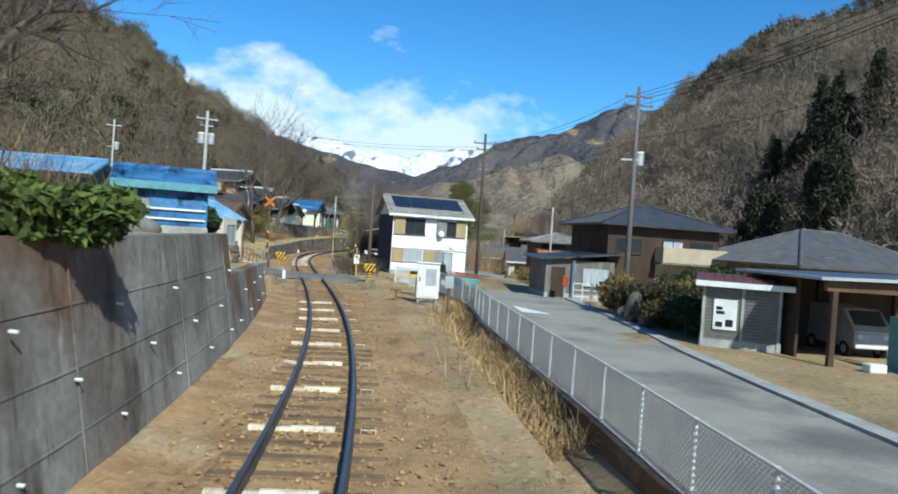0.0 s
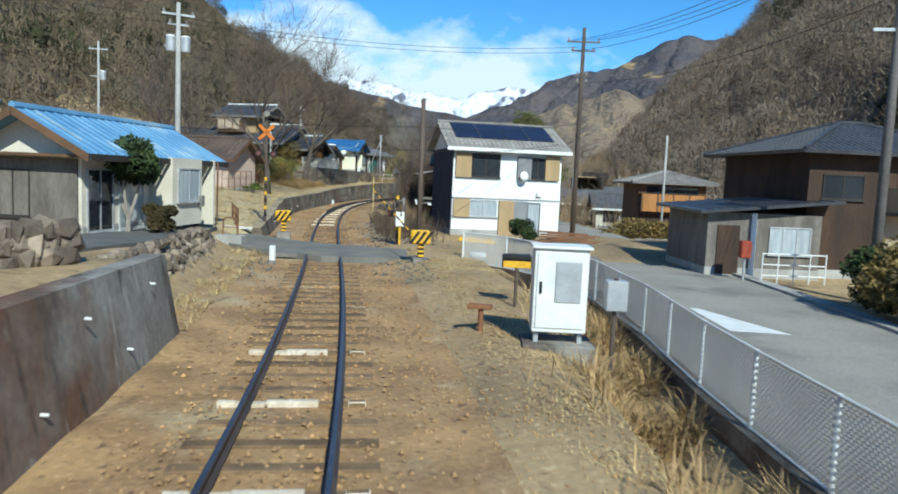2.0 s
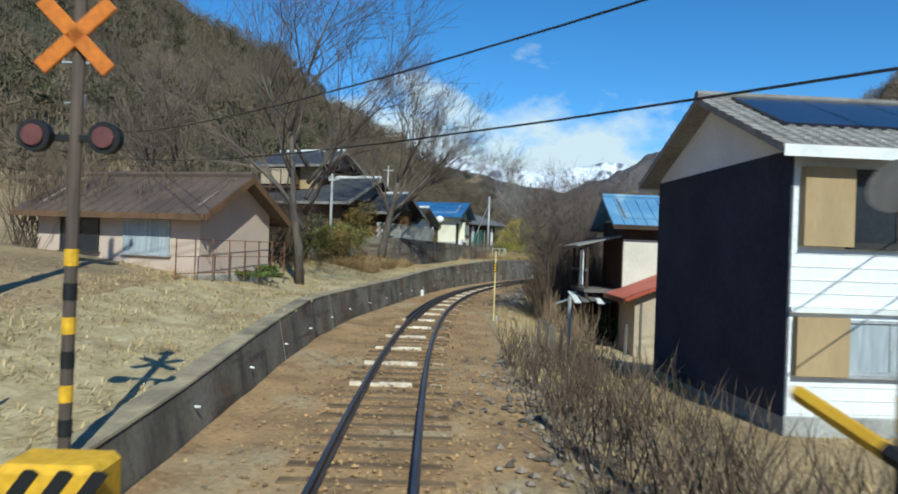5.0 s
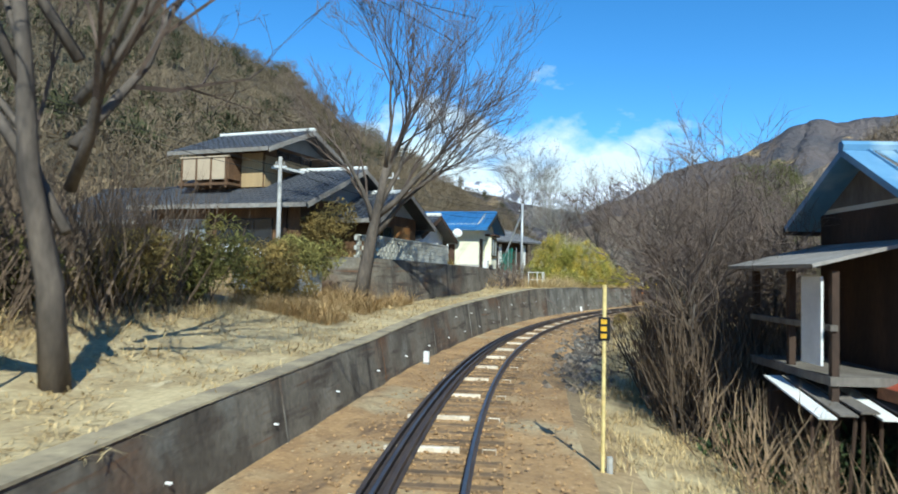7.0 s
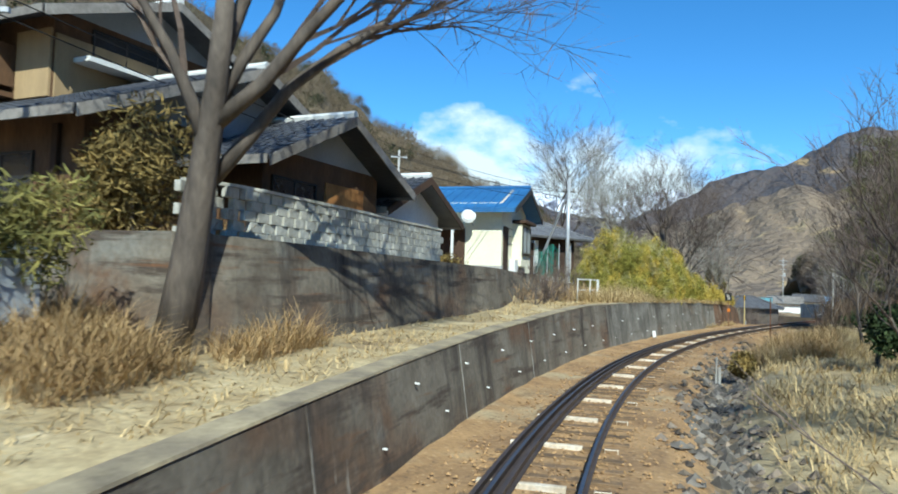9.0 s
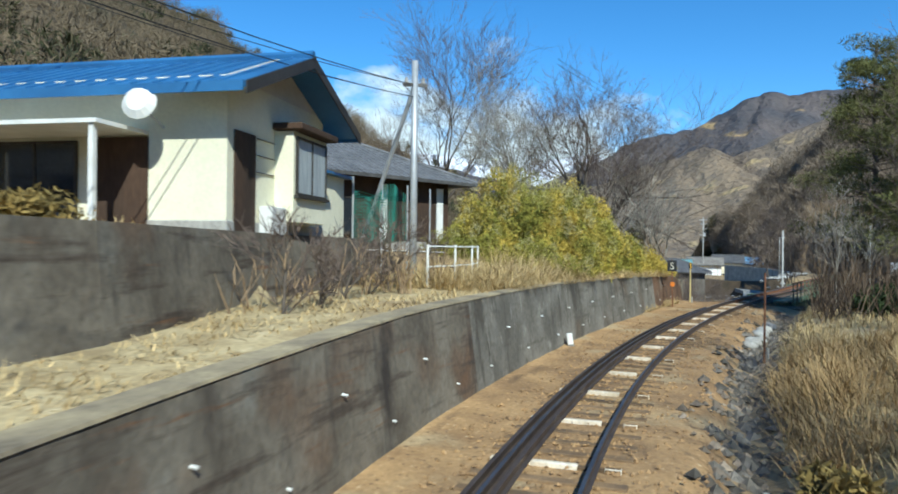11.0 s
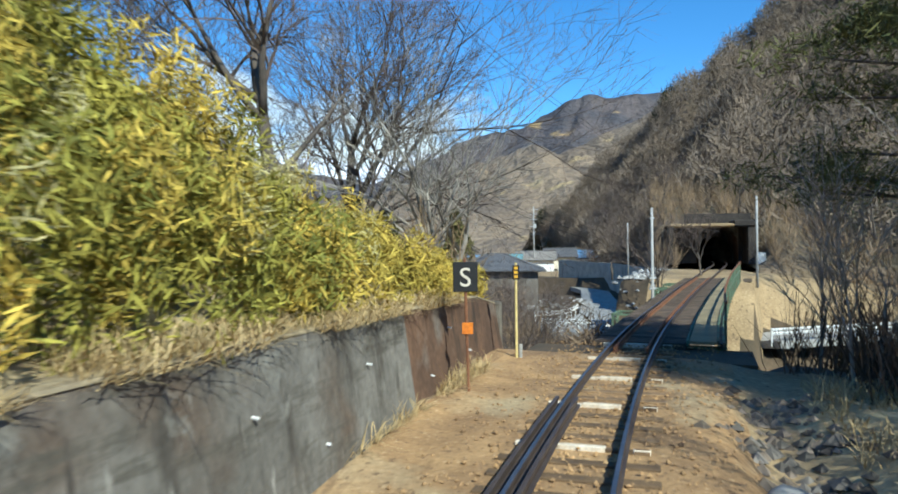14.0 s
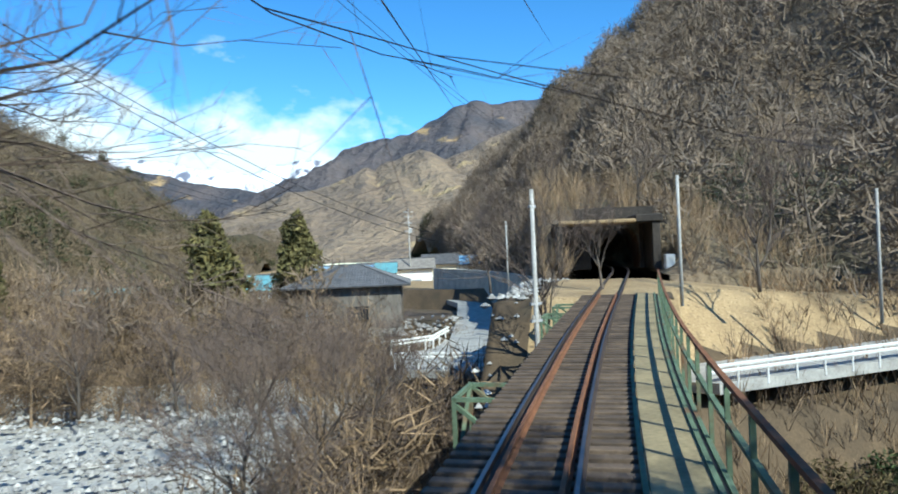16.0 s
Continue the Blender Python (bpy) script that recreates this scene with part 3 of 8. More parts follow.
               ((-330, 1300, 40), (-259, 1300, 60), (-172, 1300, 96), (-61, 1300, 124), (-5, 1300, 136), (63, 1300, 172), (109, 1300, 152), (187, 1300, 182), (300, 1300, 240), (460, 1250, 300)), M["hill_mid"], nu=120, nv=36, rough=15, freq=0.012)
LEFT = mountain("mountain_left", "steep bare-wooded mountainside in winter brown", ((-95, -160, 6), (-75, -20, 6), (-62, 80, 5), (-62, 160, 0), (-75, 260, -4), (-60, 420, -5)),
                ((-480, -60, 240), (-420, 120, 235), (-350, 310, 185), (-275, 379, 135), (-236, 407, 110), (-205, 424, 89), (-173, 440, 68), (-138, 455, 49), (-95, 506, 20), (-60, 540, 2)), M["hill_left"], nu=110, nv=44, rough=11, freq=0.022)
RIGHT = mountain("mountain_right", "steep bare-wooded mountainside above the village and tunnel", ((75, -140, -2), (62, -20, -2), (52, 60, -2), (40, 130, -6), (19, 178, -5), (10, 199, 1.5), (9, 222, -2), (6, 270, -6), (20, 400, -5)),
                 ((300, 60, 126), (230, 240, 121), (160, 315, 112), (129, 327, 108), (112, 335, 101), (92, 345, 86), (74, 362, 64), (51, 378, 47), (30, 440, 27), (10, 520, 4)), M["hill"], nu=120, nv=44, rough=8, freq=0.025, shape=1.0)


def canopy(name, label, pts, hs, seed, material, twigs=26, width=0.36, low=0.62, fine=0.018, stem=True):
    """Many trees in one sheet of twigs: a thin stem and a rounded cloud of slender shoots for each."""
    rs = np.random.RandomState(seed)
    pts, hs = np.array(pts, float), np.array(hs, float)
    n = len(pts)
    d = rs.normal(size=(n, twigs, 3))
    d /= np.linalg.norm(d, axis=2)[..., None]
    wide = (width * rs.uniform(0.75, 1.25, n) * hs)[:, None, None]
    c = pts[:, None, :] + np.array((0, 0, 1.0)) * (low * hs)[:, None, None] + d * wide * (rs.uniform(0.1, 1.0, (n, twigs)) ** 0.45)[..., None]
    a = d * 0.9 + rs.normal(size=(n, twigs, 3)) * 0.6 + np.array((0, 0, 0.55))
    a /= np.linalg.norm(a, axis=2)[..., None]
    b = np.cross(a, rs.normal(size=(n, twigs, 3)))
    b /= np.linalg.norm(b, axis=2)[..., None]
    ln, wd = (0.11 * hs)[:, None, None] * rs.uniform(0.6, 1.4, (n, twigs, 1)), (fine * hs)[:, None, None]
    tri = np.stack([c - a * ln - b * wd, c - a * ln + b * wd, c + a * ln], 2)
    if stem:
        w = (0.011 * hs)[:, None] * np.array((0.8, 0.6, 0.0))
        tip = pts + np.stack([rs.normal(size=n) * 0.06 * hs, rs.normal(size=n) * 0.06 * hs, 0.85 * hs], 1)
        tri = np.concatenate([tri, np.stack([pts - w, pts + w, tip], 1)[:, None]], 1)
    v = tri.reshape(-1, 3)
    ob = pydata(name, v.tolist(), np.arange(len(v)).reshape(-1, 3).tolist(), M[material])
    return tagged(ob, label, "woods", kind="stuff")


def hill_spots(data, count, seed, vmin=0.0, vmax=1.0, umin=0.0, umax=1.0, patch=None):
    """Places spread over a mountainside by its area; patch keeps those in patches of the woods."""
    verts, nu, nv, n = data
    rs = np.random.RandomState(seed)
    g = np.array([tuple(p) for p in verts]).reshape(nu + 1, n, 3)[:, :nv + 1]
    du, dv = g[1:, :-1] - g[:-1, :-1], g[:-1, 1:] - g[:-1, :-1]
    area = np.linalg.norm(np.cross(du, dv), axis=2) ** 0.75
    ii, jj = np.meshgrid(np.arange(nu) / nu, np.arange(nv) / nv, indexing="ij")
    area = area * ((ii >= umin) & (ii < umax) & (jj >= vmin) & (jj <= vmax))
    k = rs.choice(area.size, count, p=(area / area.sum()).ravel())
    i, j = k // nv, k % nv
    fu, fv = rs.uniform(size=(count, 1)), rs.uniform(size=(count, 1))
    p = (g[i, j] * (1 - fu) + g[i + 1, j] * fu) * (1 - fv) + (g[i, j + 1] * (1 - fu) + g[i + 1, j + 1] * fu) * fv
    if patch is not None:
        p = np.array([q for q in p if noise.noise(Vector(q) * 0.02 + Vector((seed, 0, 0))) > patch])
    return p


def hill_woods(data, count, size, seed, material, label, twigs=26, width=0.36, low=0.62, fine=0.018, **where):
    p = hill_spots(data, count, seed, **where)
    rs = np.random.RandomState(seed + 1)
    canopy("woods", label, p, size * rs.uniform(0.6, 1.4, len(p)), seed, material, twigs, width, low, fine)


hill_woods(RIGHT, 9000, 6.4, 5, "tree_hill", "leafless winter woods on the mountainside", twigs=34, fine=0.0105, umin=0.2)
hill_woods(RIGHT, 1600, 6.5, 8, "tree_grey", "pale grey leafless trees among the hillside woods", twigs=38, fine=0.009, umin=0.3)
hill_woods(RIGHT, 1200, 8.0, 9, "evergreen_hill", "dark evergreens near the crest of the mountainside", twigs=50, width=0.28, low=0.5, fine=0.022, umin=0.2, vmin=0.7, patch=0.1)
hill_woods(LEFT, 8500, 6.9, 6, "tree_left", "leafless winter woods on the mountainside", twigs=30, fine=0.012, umin=0.2)
hill_woods(LEFT, 3000, 7.5, 7, "evergreen_hill", "dark evergreen patches among the hillside woods", twigs=46, width=0.3, low=0.5, fine=0.022, umin=0.2, patch=0.02)

# a bank of cloud behind the snow ridge
cm = bpy.data.materials.new("white_cloud")
cm.use_nodes = True
cn, cl = cm.node_tree.nodes, cm.node_tree.links
cn.remove(cn["Principled BSDF"])
geo_, mp = cn.new("ShaderNodeNewGeometry"), cn.new("ShaderNodeMapping")
mp.inputs["Scale"].default_value = (0.0021, 0.0021, 0.0034)
nz = cn.new("ShaderNodeTexNoise")
nz.inputs["Scale"].default_value, nz.inputs["Detail"].default_value, nz.inputs["Roughness"].default_value = 1.0, 10.0, 0.55
sep = cn.new("ShaderNodeSeparateXYZ")
top, ends, both, edge, dens = cn.new("ShaderNodeMapRange"), cn.new("ShaderNodeMapRange"), cn.new("ShaderNodeMath"), cn.new("ShaderNodeMath"), cn.new("ShaderNodeMapRange")
both.operation = edge.operation = "ADD"
for nd, vals in ((top, (480, 1250, 0.30, -0.24)), (ends, (-450, 450, 0.0, -0.40)), (dens, (0.44, 0.64, 0.0, 0.96))):
    for i_, v_ in enumerate(vals):
        nd.inputs[i_ + 1].default_value = v_
em, tr, mx, out = cn.new("ShaderNodeEmission"), cn.new("ShaderNodeBsdfTransparent"), cn.new("ShaderNodeMixShader"), cn["Material Output"]
em.inputs[0].default_value, em.inputs[1].default_value = (0.87, 0.94, 1.0, 1), 0.92
for a_, b_ in ((geo_.outputs["Position"], mp.inputs[0]), (mp.outputs[0], nz.inputs["Vector"]), (geo_.outputs["Position"], sep.inputs[0]), (sep.outputs[2], top.inputs[0]), (sep.outputs[0], ends.inputs[0]), (top.outputs[0], both.inputs[0]), (ends.outputs[0], both.inputs[1]), (nz.outputs[0], edge.inputs[0]), (both.outputs[0], edge.inputs[1]), (edge.outputs[0], dens.inputs[0]), (dens.outputs[0], mx.inputs[0]), (tr.outputs[0], mx.inputs[1]), (em.outputs[0], mx.inputs[2]), (mx.outputs[0], out.inputs[0])):
    cl.new(a_, b_)
arc = [(math.sin(radians(a_)) * 4100, 90 + math.cos(radians(a_)) * 4100) for a_ in range(-60, 16, 4)]
cloud = pydata("backdrop", [(x_, y_, z_) for x_, y_ in arc for z_ in (150, 1700)], [(2 * i_, 2 * i_ + 2, 2 * i_ + 3, 2 * i_ + 1) for i_ in range(len(arc) - 1)], cm)
tagged(cloud, "bank of white cloud low over the ridge", "sky", kind="structure")
cloud.visible_shadow = False

# ---------------------------------------------------------------- track
RAIL = ((-0.065, -0.145), (-0.065, -0.132), (-0.012, -0.118), (-0.010, -0.05), (-0.033, -0.038), (-0.033, -0.004), (-0.027, 0.0), (0.027, 0.0), (0.033, -0.004), (0.033, -0.038), (0.010, -0.05), (0.012, -0.118), (0.065, -0.132), (0.065, -0.145))
track = tagged(thing("railway_track", Matrix(), "single narrow-gauge railway track on brown ballast", "railway track", kind="structure"))
YS = rng_list(-12, 205, 1.0)
for o in (-0.566, 0.566):
    rail = sweep("rail", RAIL, YS, M["rail"], track)
    for i, v in enumerate(rail.data.vertices):
        v.co += side(YS[i // len(RAIL)]) * o
    head = sweep("rail_head", ((-0.026, 0.001), (-0.026, 0.0035), (0.026, 0.0035), (0.026, 0.001)), YS, M["railhead"], rail, "worn bright running surface")
    for i, v in enumerate(head.data.vertices):
        v.co += side(YS[i // 4]) * o
for y0, y1, o in ((66, 131, -0.40), (66, 131, -0.735), (137, 168, -0.40), (137, 168, 0.40)):
    ys = rng_list(y0, y1, 1.0)
    guard = sweep("guard_rail", RAIL, ys, M["rust"] if o > 0 or y0 > 130 else M["rail"], track, "rusty check rail beside the running rail")
    for i, v in enumerate(guard.data.vertices):
        v.co += side(ys[i // len(RAIL)]) * o

random.seed(3)
tie_bm = B(-1.05, 1.05, -0.1, 0.1, -0.30, -0.166, bevel=0.012)
tie_me = bpy.data.meshes.new("sleeper")
tie_bm.to_mesh(tie_me)
tie_bm.free()
tie_me.materials.append(M["tie"])


def pale_tie():
    me = bpy.data.meshes.new("pale_sleeper")
    b = bmesh.new()
    box(b, -0.93, -0.70, -0.055, 0.055, -0.30, -0.125, bevel=0.012)
    box(b, -0.33, 0.33, -0.055, 0.055, -0.30, -0.12, bevel=0.012)
    box(b, 0.70, 0.93, -0.055, 0.055, -0.30, -0.125, bevel=0.012)
    k = len(b.faces)
    box(b, -0.70, -0.33, -0.055, 0.055, -0.30, -0.145)
    box(b, 0.33, 0.70, -0.055, 0.055, -0.30, -0.145)
    b.faces.ensure_lookup_table()
    for f in b.faces[k:]:
        f.material_index = 1
    b.to_mesh(me)
    b.free()
    me.materials.append(M["tie_pale"])
    me.materials.append(M["tie"])
    return me


pale_me = pale_tie()
count, y = 0, 1.36
while y < 139.0:
    near_cross = 37.6 < y < 43.6
    pale = count % 4 == 0 and not 29 < y < 52
    sl = math.hypot(1, tx(y + 0.5) - tx(y - 0.5))
    if not near_cross:
        ob = new("sleeper", pale_me if pale else tie_me)
        ob.parent = track
        ob.matrix_basis = Matrix.Translation(at(y, random.uniform(-0.02, 0.02), random.uniform(-0.012, 0.006))) @ pose(0, 0, 0, 0, 0, yaw(y) + random.uniform(-0.8, 0.8))
    count += 1
    y += 0.655 / sl


def stones(name, label, n, place, size, material, seed, flat=0.7):
    """Loose stones, each a small uneven octahedron."""
    rnd = random.Random(seed)
    vv, ff = [], []
    for _ in range(n):
        p = place(rnd)
        if p is None:
            continue
        s = size * rnd.uniform(0.5, 1.5)
        a = rnd.uniform(0, 3.14)
        ca, sa = math.cos(a), math.sin(a)
        b = len(vv)
        for dx, dy, dz in ((1, 0, 0), (0, 1, 0), (-1, 0, 0), (0, -1, 0), (0, 0, 1), (0, 0, -0.6)):
            k = s * rnd.uniform(0.7, 1.2)
            vv.append((p[0] + (dx * ca - dy * sa) * k, p[1] + (dx * sa + dy * ca) * k, p[2] + dz * k * flat))
        ff += [(b, b + 1, b + 4), (b + 1, b + 2, b + 4), (b + 2, b + 3, b + 4), (b + 3, b, b + 4), (b + 1, b, b + 5), (b + 2, b + 1, b + 5), (b + 3, b + 2, b + 5), (b, b + 3, b + 5)]
    ob = pydata(name, vv, ff, M[material])
    return tagged(ob, label, "stones", kind="stuff")


def bed(r):
    y = r.uniform(2, 139)
    o = r.gauss(0, 1.15)
    if abs(o) > 2.3 or 37.8 < y < 43.4:
        return None
    return at(y, o, -0.19 + r.uniform(-0.02, 0.03))


stones("ballast", "brown stained ballast stones of the track bed", 22000, bed, 0.035, "ballast", 1)


# ---------------------------------------------------------------- retaining walls along the track
def retaining(name, label, y0, y1, off, top, material, thick=0.35, batter=0.22, base=-0.35, step=1.0, cap=0.0):
    ys = rng_list(y0, y1, step)
    verts, faces = [], []
    for y in ys:
        o, z = off(y), top(y)
        ht = z - base
        for dx, dz in ((0.12, base), (-batter * ht / 2, z - cap), (-batter * ht / 2 + 0.0, z), (-batter * ht / 2 - thick, z), (-batter * ht / 2 - thick, base)):
            verts.append(at(y, o + dx, dz))
    for i in range(len(ys) - 1):
        for k in range(5):
            a, b = i * 5 + k, i * 5 + (k + 1) % 5
            faces.append((a, b, b + 5, a + 5))
    faces += [(0, 1, 2, 3, 4), tuple(range((len(ys) - 1) * 5, len(ys) * 5))[::-1]]
    ob = pydata(name, verts, faces, material)
    return tagged(ob, label, "retaining wall", kind="structure")


def weep(wall, y0, y1, off, rows, gap, batter=0.1):
    """White drain pipes that stick out of a wall."""
    me = bpy.data.meshes.new("drain_pipe")
    b = T([(-0.03, 0, 0), (0.05, 0, -0.006)], 0.019, sides=6)
    b.to_mesh(me)
    b.free()
    me.materials.append(M["white_paint"])
    for r, z in enumerate(rows):
        y = y0 + (gap / 2 if r % 2 else 0)
        while y < y1:
            if z < wall_z(y) - 0.3:
                ob = new("drain_pipe", me)
                ob.parent = wall
                ob.matrix_basis = Matrix.Translation(at(y, off(y) + 0.1 - batter * (z + 0.3), z)) @ pose(0, 0, 0, 0, 0, yaw(y))
            y += gap


def joints(wall, y0, y1, off, gap, batter=0.11):
    """Vertical joints between cast lengths: thin raised ribs of leached lime."""
    y = y0
    while y < y1:
        z = wall_z(y)
        b = bmesh.new()
        for a, c in ((-0.03, 0.03),):
            p0, p1 = at(y, off(y) + 0.125, -0.3), at(y, off(y) + 0.01 - batter * (z + 0.3), z - 0.02)
            d = Vector((-side(y).y, side(y).x, 0)) * 0.02
            n = side(y) * 0.012
            vs = [b.verts.new(v) for v in (p0 - d, p0 + d, p1 + d, p1 - d, p0 - d + n, p0 + d + n, p1 + d + n, p1 - d + n)]
            for q in ((0, 3, 2, 1), (4, 5, 6, 7), (0, 1, 5, 4), (1, 2, 6, 5), (2, 3, 7, 6), (3, 0, 4, 7)):
                b.faces.new([vs[i] for i in q])
        link("wall_joint", b, M["conc"], wall)
        y += gap


w1 = retaining("retaining_wall_tall", "tall stained grey concrete retaining wall beside the track", -12, 16.6, wall_o, lambda y: 2.5, M["conc"])
w1b = retaining("retaining_wall_low", "lower end of the stained concrete retaining wall", 16.6, 27.9, wall_o, lambda y: lerp(y, (16.6, 27.9), (1.5, 1.25)), M["conc"])
w2 = retaining("platform_wall", "long brown-stained concrete wall of the old platform", 44.6, 107.0, wall_o, lambda y: wall_z(y), M["conc_brown"], batter=0.16)
w3 = retaining("platform_wall_grey", "grey lime-streaked concrete wall below the bamboo", 107.0, 130.0, wall_o, lambda y: wall_z(y), M["conc_grey"], batter=0.16)
w4 = retaining("platform_wall_rusty", "rust-brown stained end of the platform wall", 130.0, 137.6, wall_o, lambda y: wall_z(y), M["conc_rust"], batter=0.16)
for w, a, b in ((w1, -5, 16), (w1b, 17.5, 27.5), (w2, 50, 106.5), (w3, 108, 129.5), (w4, 131, 135)):
    weep(w, a, b, wall_o, (0.25, 0.95, 1.65), 2.6 if w in (w1, w1b) else 3.1)
def pour_line(wall, y0, y1, z, height_, batter=0.22):
    """A thin raised seam between two lifts of concrete."""
    ys = rng_list(y0, y1, 2.0)
    dx = 0.12 - (z + 0.35) / (height_ + 0.35) * (batter * (height_ + 0.35) / 2 + 0.12)
    sweep("pour_line", ((dx - 0.02, z - 0.012), (dx + 0.014, z - 0.012), (dx + 0.010, z + 0.012), (dx - 0.02, z + 0.012)), ys, M["conc"], wall, offset=wall_o)


for z in (0.35, 1.05, 1.75):
    pour_line(w1, -8, 16.5, z, 2.5)
joints(w1, -2, 16, wall_o, 4.4)
joints(w2, 56, 100, wall_o, 6.5, 0.08)
for ya, yb in ((44.6, 137.6),):
    ys = rng_list(ya, yb, 1.0)
    v, f = [], []
    for y in ys:
        o, z = wall_o(y) - 0.08 * (wall_z(y) + 0.35), wall_z(y)
        for dx, dz in ((0.02, 0.003), (0.01, 0.035), (-0.36, 0.045), (-0.36, 0.003)):
            v.append(at(y, o + dx, z + dz))
    for i in range(len(ys) - 1):
        for k in range(4):
            a, b = i * 4 + k, i * 4 + (k + 1) % 4
            f.append((a, b, b + 4, a + 4))
    f += [(0, 1, 2, 3), tuple(range((len(ys) - 1) * 4, len(ys) * 4))[::-1]]
    pydata("coping", v, f, M["coping"], w2, "pale straw-strewn concrete edge")
rw2 = retaining("retaining_wall_upper", "dark mossy concrete wall below the houses", 84.5, 113, lambda y: lerp(y, RW2_Y, RW2_O), lambda y: lerp(y, (84.5, 100, 113), (3.3, 3.15, 3.1)), M["conc_brown"], base=1.0, batter=0.12)


end_wall = link("retaining_wall_end", B(-5.0, 0.1, -0.22, 0.22, 0.9, 3.3, bevel=0.02), M["conc_brown"])
end_wall.matrix_basis = Matrix.Translation(at(84.75, -5.75)) @ pose(0, 0, 0, 0, 0, yaw(84.75))
tagged(end_wall, "dark mossy end of the concrete wall below the houses", "retaining wall", kind="structure")


low_end = link("platform_wall_end", B(-6.0, 0.1, -0.25, 0.25, -0.9, 1.06, bevel=0.06), M["conc_brown"])
low_end.matrix_basis = Matrix.Translation(at(137.75, -3.72)) @ pose(0, 0, 0, 0, 0, yaw(137.75) + 14)
tagged(low_end, "cracked brown end of the old platform wall", "retaining wall", kind="structure")


# ---------------------------------------------------------------- road and crossing
def ribbon(name, left, right, z, material, label, category, thick=0.12):
    """A road between two edge lines of (x, y, drop)."""
    verts, faces = [], []
    for (a, b) in zip(left, right):
        for p, dz in ((a, 0), (b, 0), (b, -thick), (a, -thick)):
            verts.append((p[0], p[1], z + (p[2] if len(p) > 2 else 0) + dz))
    for i in range(len(left) - 1):
        for k in range(4):
            q, r = i * 4 + k, i * 4 + (k + 1) % 4
            faces.append((q, r, r + 4, q + 4))
    faces += [(0, 1, 2, 3), tuple(range(len(left) * 4 - 4, len(left) * 4))[::-1]]
    return tagged(pydata(name, verts, faces, material), label, category, kind="structure")


ROAD_L = [(13.6, -12), (12.2, 0), (11.0, 6.9), (10.05, 12), (8.85, 17.6), (7.75, 23.2), (6.95, 27.2), (6.3, 31.8), (5.6, 36.4), (5.3, 42), (5.25, 50, -0.05), (5.0, 58, -0.1), (3.6, 68, -0.2), (1.0, 80, -0.35), (-3.0, 95, -0.6)]
ROAD_R = [(17.4, -12), (16.6, 0), (16.0, 6.9), (15.4, 12), (14.3, 18.5), (13.5, 24.2), (13.1, 28.5), (12.6, 33.0), (12.0, 37.8), (11.0, 43.5), (9.9, 51, -0.05), (9.0, 59, -0.1), (7.4, 69, -0.2), (4.8, 81, -0.35), (0.8, 96, -0.6)]
road = ribbon("road", ROAD_L, ROAD_R, -0.58, M["asphalt"], "worn grey asphalt village road", "road")
KERB_A = [(p[0] + 0.02, *p[1:]) for p in ROAD_R]
KERB_B = [(p[0] + 0.55, *p[1:]) for p in ROAD_R]
kerb = ribbon("kerb", KERB_A[1:11], KERB_B[1:11], -0.50, M["conc_pale"], "pale concrete gutter kerb along the road", "kerb", 0.25)
forecourt = ribbon("forecourt", [(p[0] + 0.56, *p[1:]) for p in ROAD_R[1:8]], [(p[0] + 9, *p[1:]) for p in ROAD_R[1:8]], -0.54, M["ground"], "bare earth forecourt beside the road", "ground", 0.2)
line = ribbon("road_marking", [(8.2, 33.6), (7.7, 36.6)], [(9.6, 33.7), (7.95, 36.6)], -0.574, M["white_paint"], "worn white road marking", "marking", 0.004)
# level crossing
CX_L, CX_R = [], []
for o, y0, y1, z in ((-13.5, 41.6, 46.4, 0.36), (-9, 41.9, 45.0, 0.27), (-5, 40.6, 43.9, 0.12), (-2.3, 39.4, 42.9, 0.02), (-0.70, 38.75, 42.45, 0.008), (0.70, 38.3, 42.1, 0.008), (2.3, 38.8, 42.2, 0.0), (4.4, 41.75, 44.2, -0.22), (7.0, 40.4, 47.6, -0.42), (10.2, 38.3, 49.5, -0.572)):
    c = tx(40.5)
    CX_L.append((c + o, y0, z))
    CX_R.append((c + o, y1, z))
crossing = ribbon("crossing", CX_L, CX_R, 0.0, M["asphalt_mid"], "grey asphalt level crossing over the track", "level crossing", 0.22)
for o0, o1 in ((-0.50, 0.50), (-1.6, -0.66), (0.66, 1.6)):
    v = [at(y, o, 0.013 + dz) for y, o, dz in ((38.9, o0, 0), (38.9, o1, 0), (42.0, o1, 0), (42.0, o0, 0), (38.9, o0, -0.15), (38.9, o1, -0.15), (42.0, o1, -0.15), (42.0, o0, -0.15))]
    pydata("crossing_slab", v, [(0, 1, 2, 3), (4, 7, 6, 5), (0, 4, 5, 1), (1, 5, 6, 2), (2, 6, 7, 3), (3, 7, 4, 0)], M["asphalt_mid"], crossing, "worn asphalt panel between the rails")
lane = ribbon("lane", [(-12.2, 41.6, 0.36), (-10.2, 36.5, 0.50), (-8.6, 32.5, 0.74), (-7.2, 27, 0.98)], [(-9.6, 42.0, 0.32), (-7.9, 37.5, 0.46), (-6.3, 32.8, 0.72), (-5.2, 27, 0.96)], 0.12, M["asphalt_dark"], "narrow dark asphalt lane above the stone wall", "lane", 0.2)


# ---------------------------------------------------------------- bridge
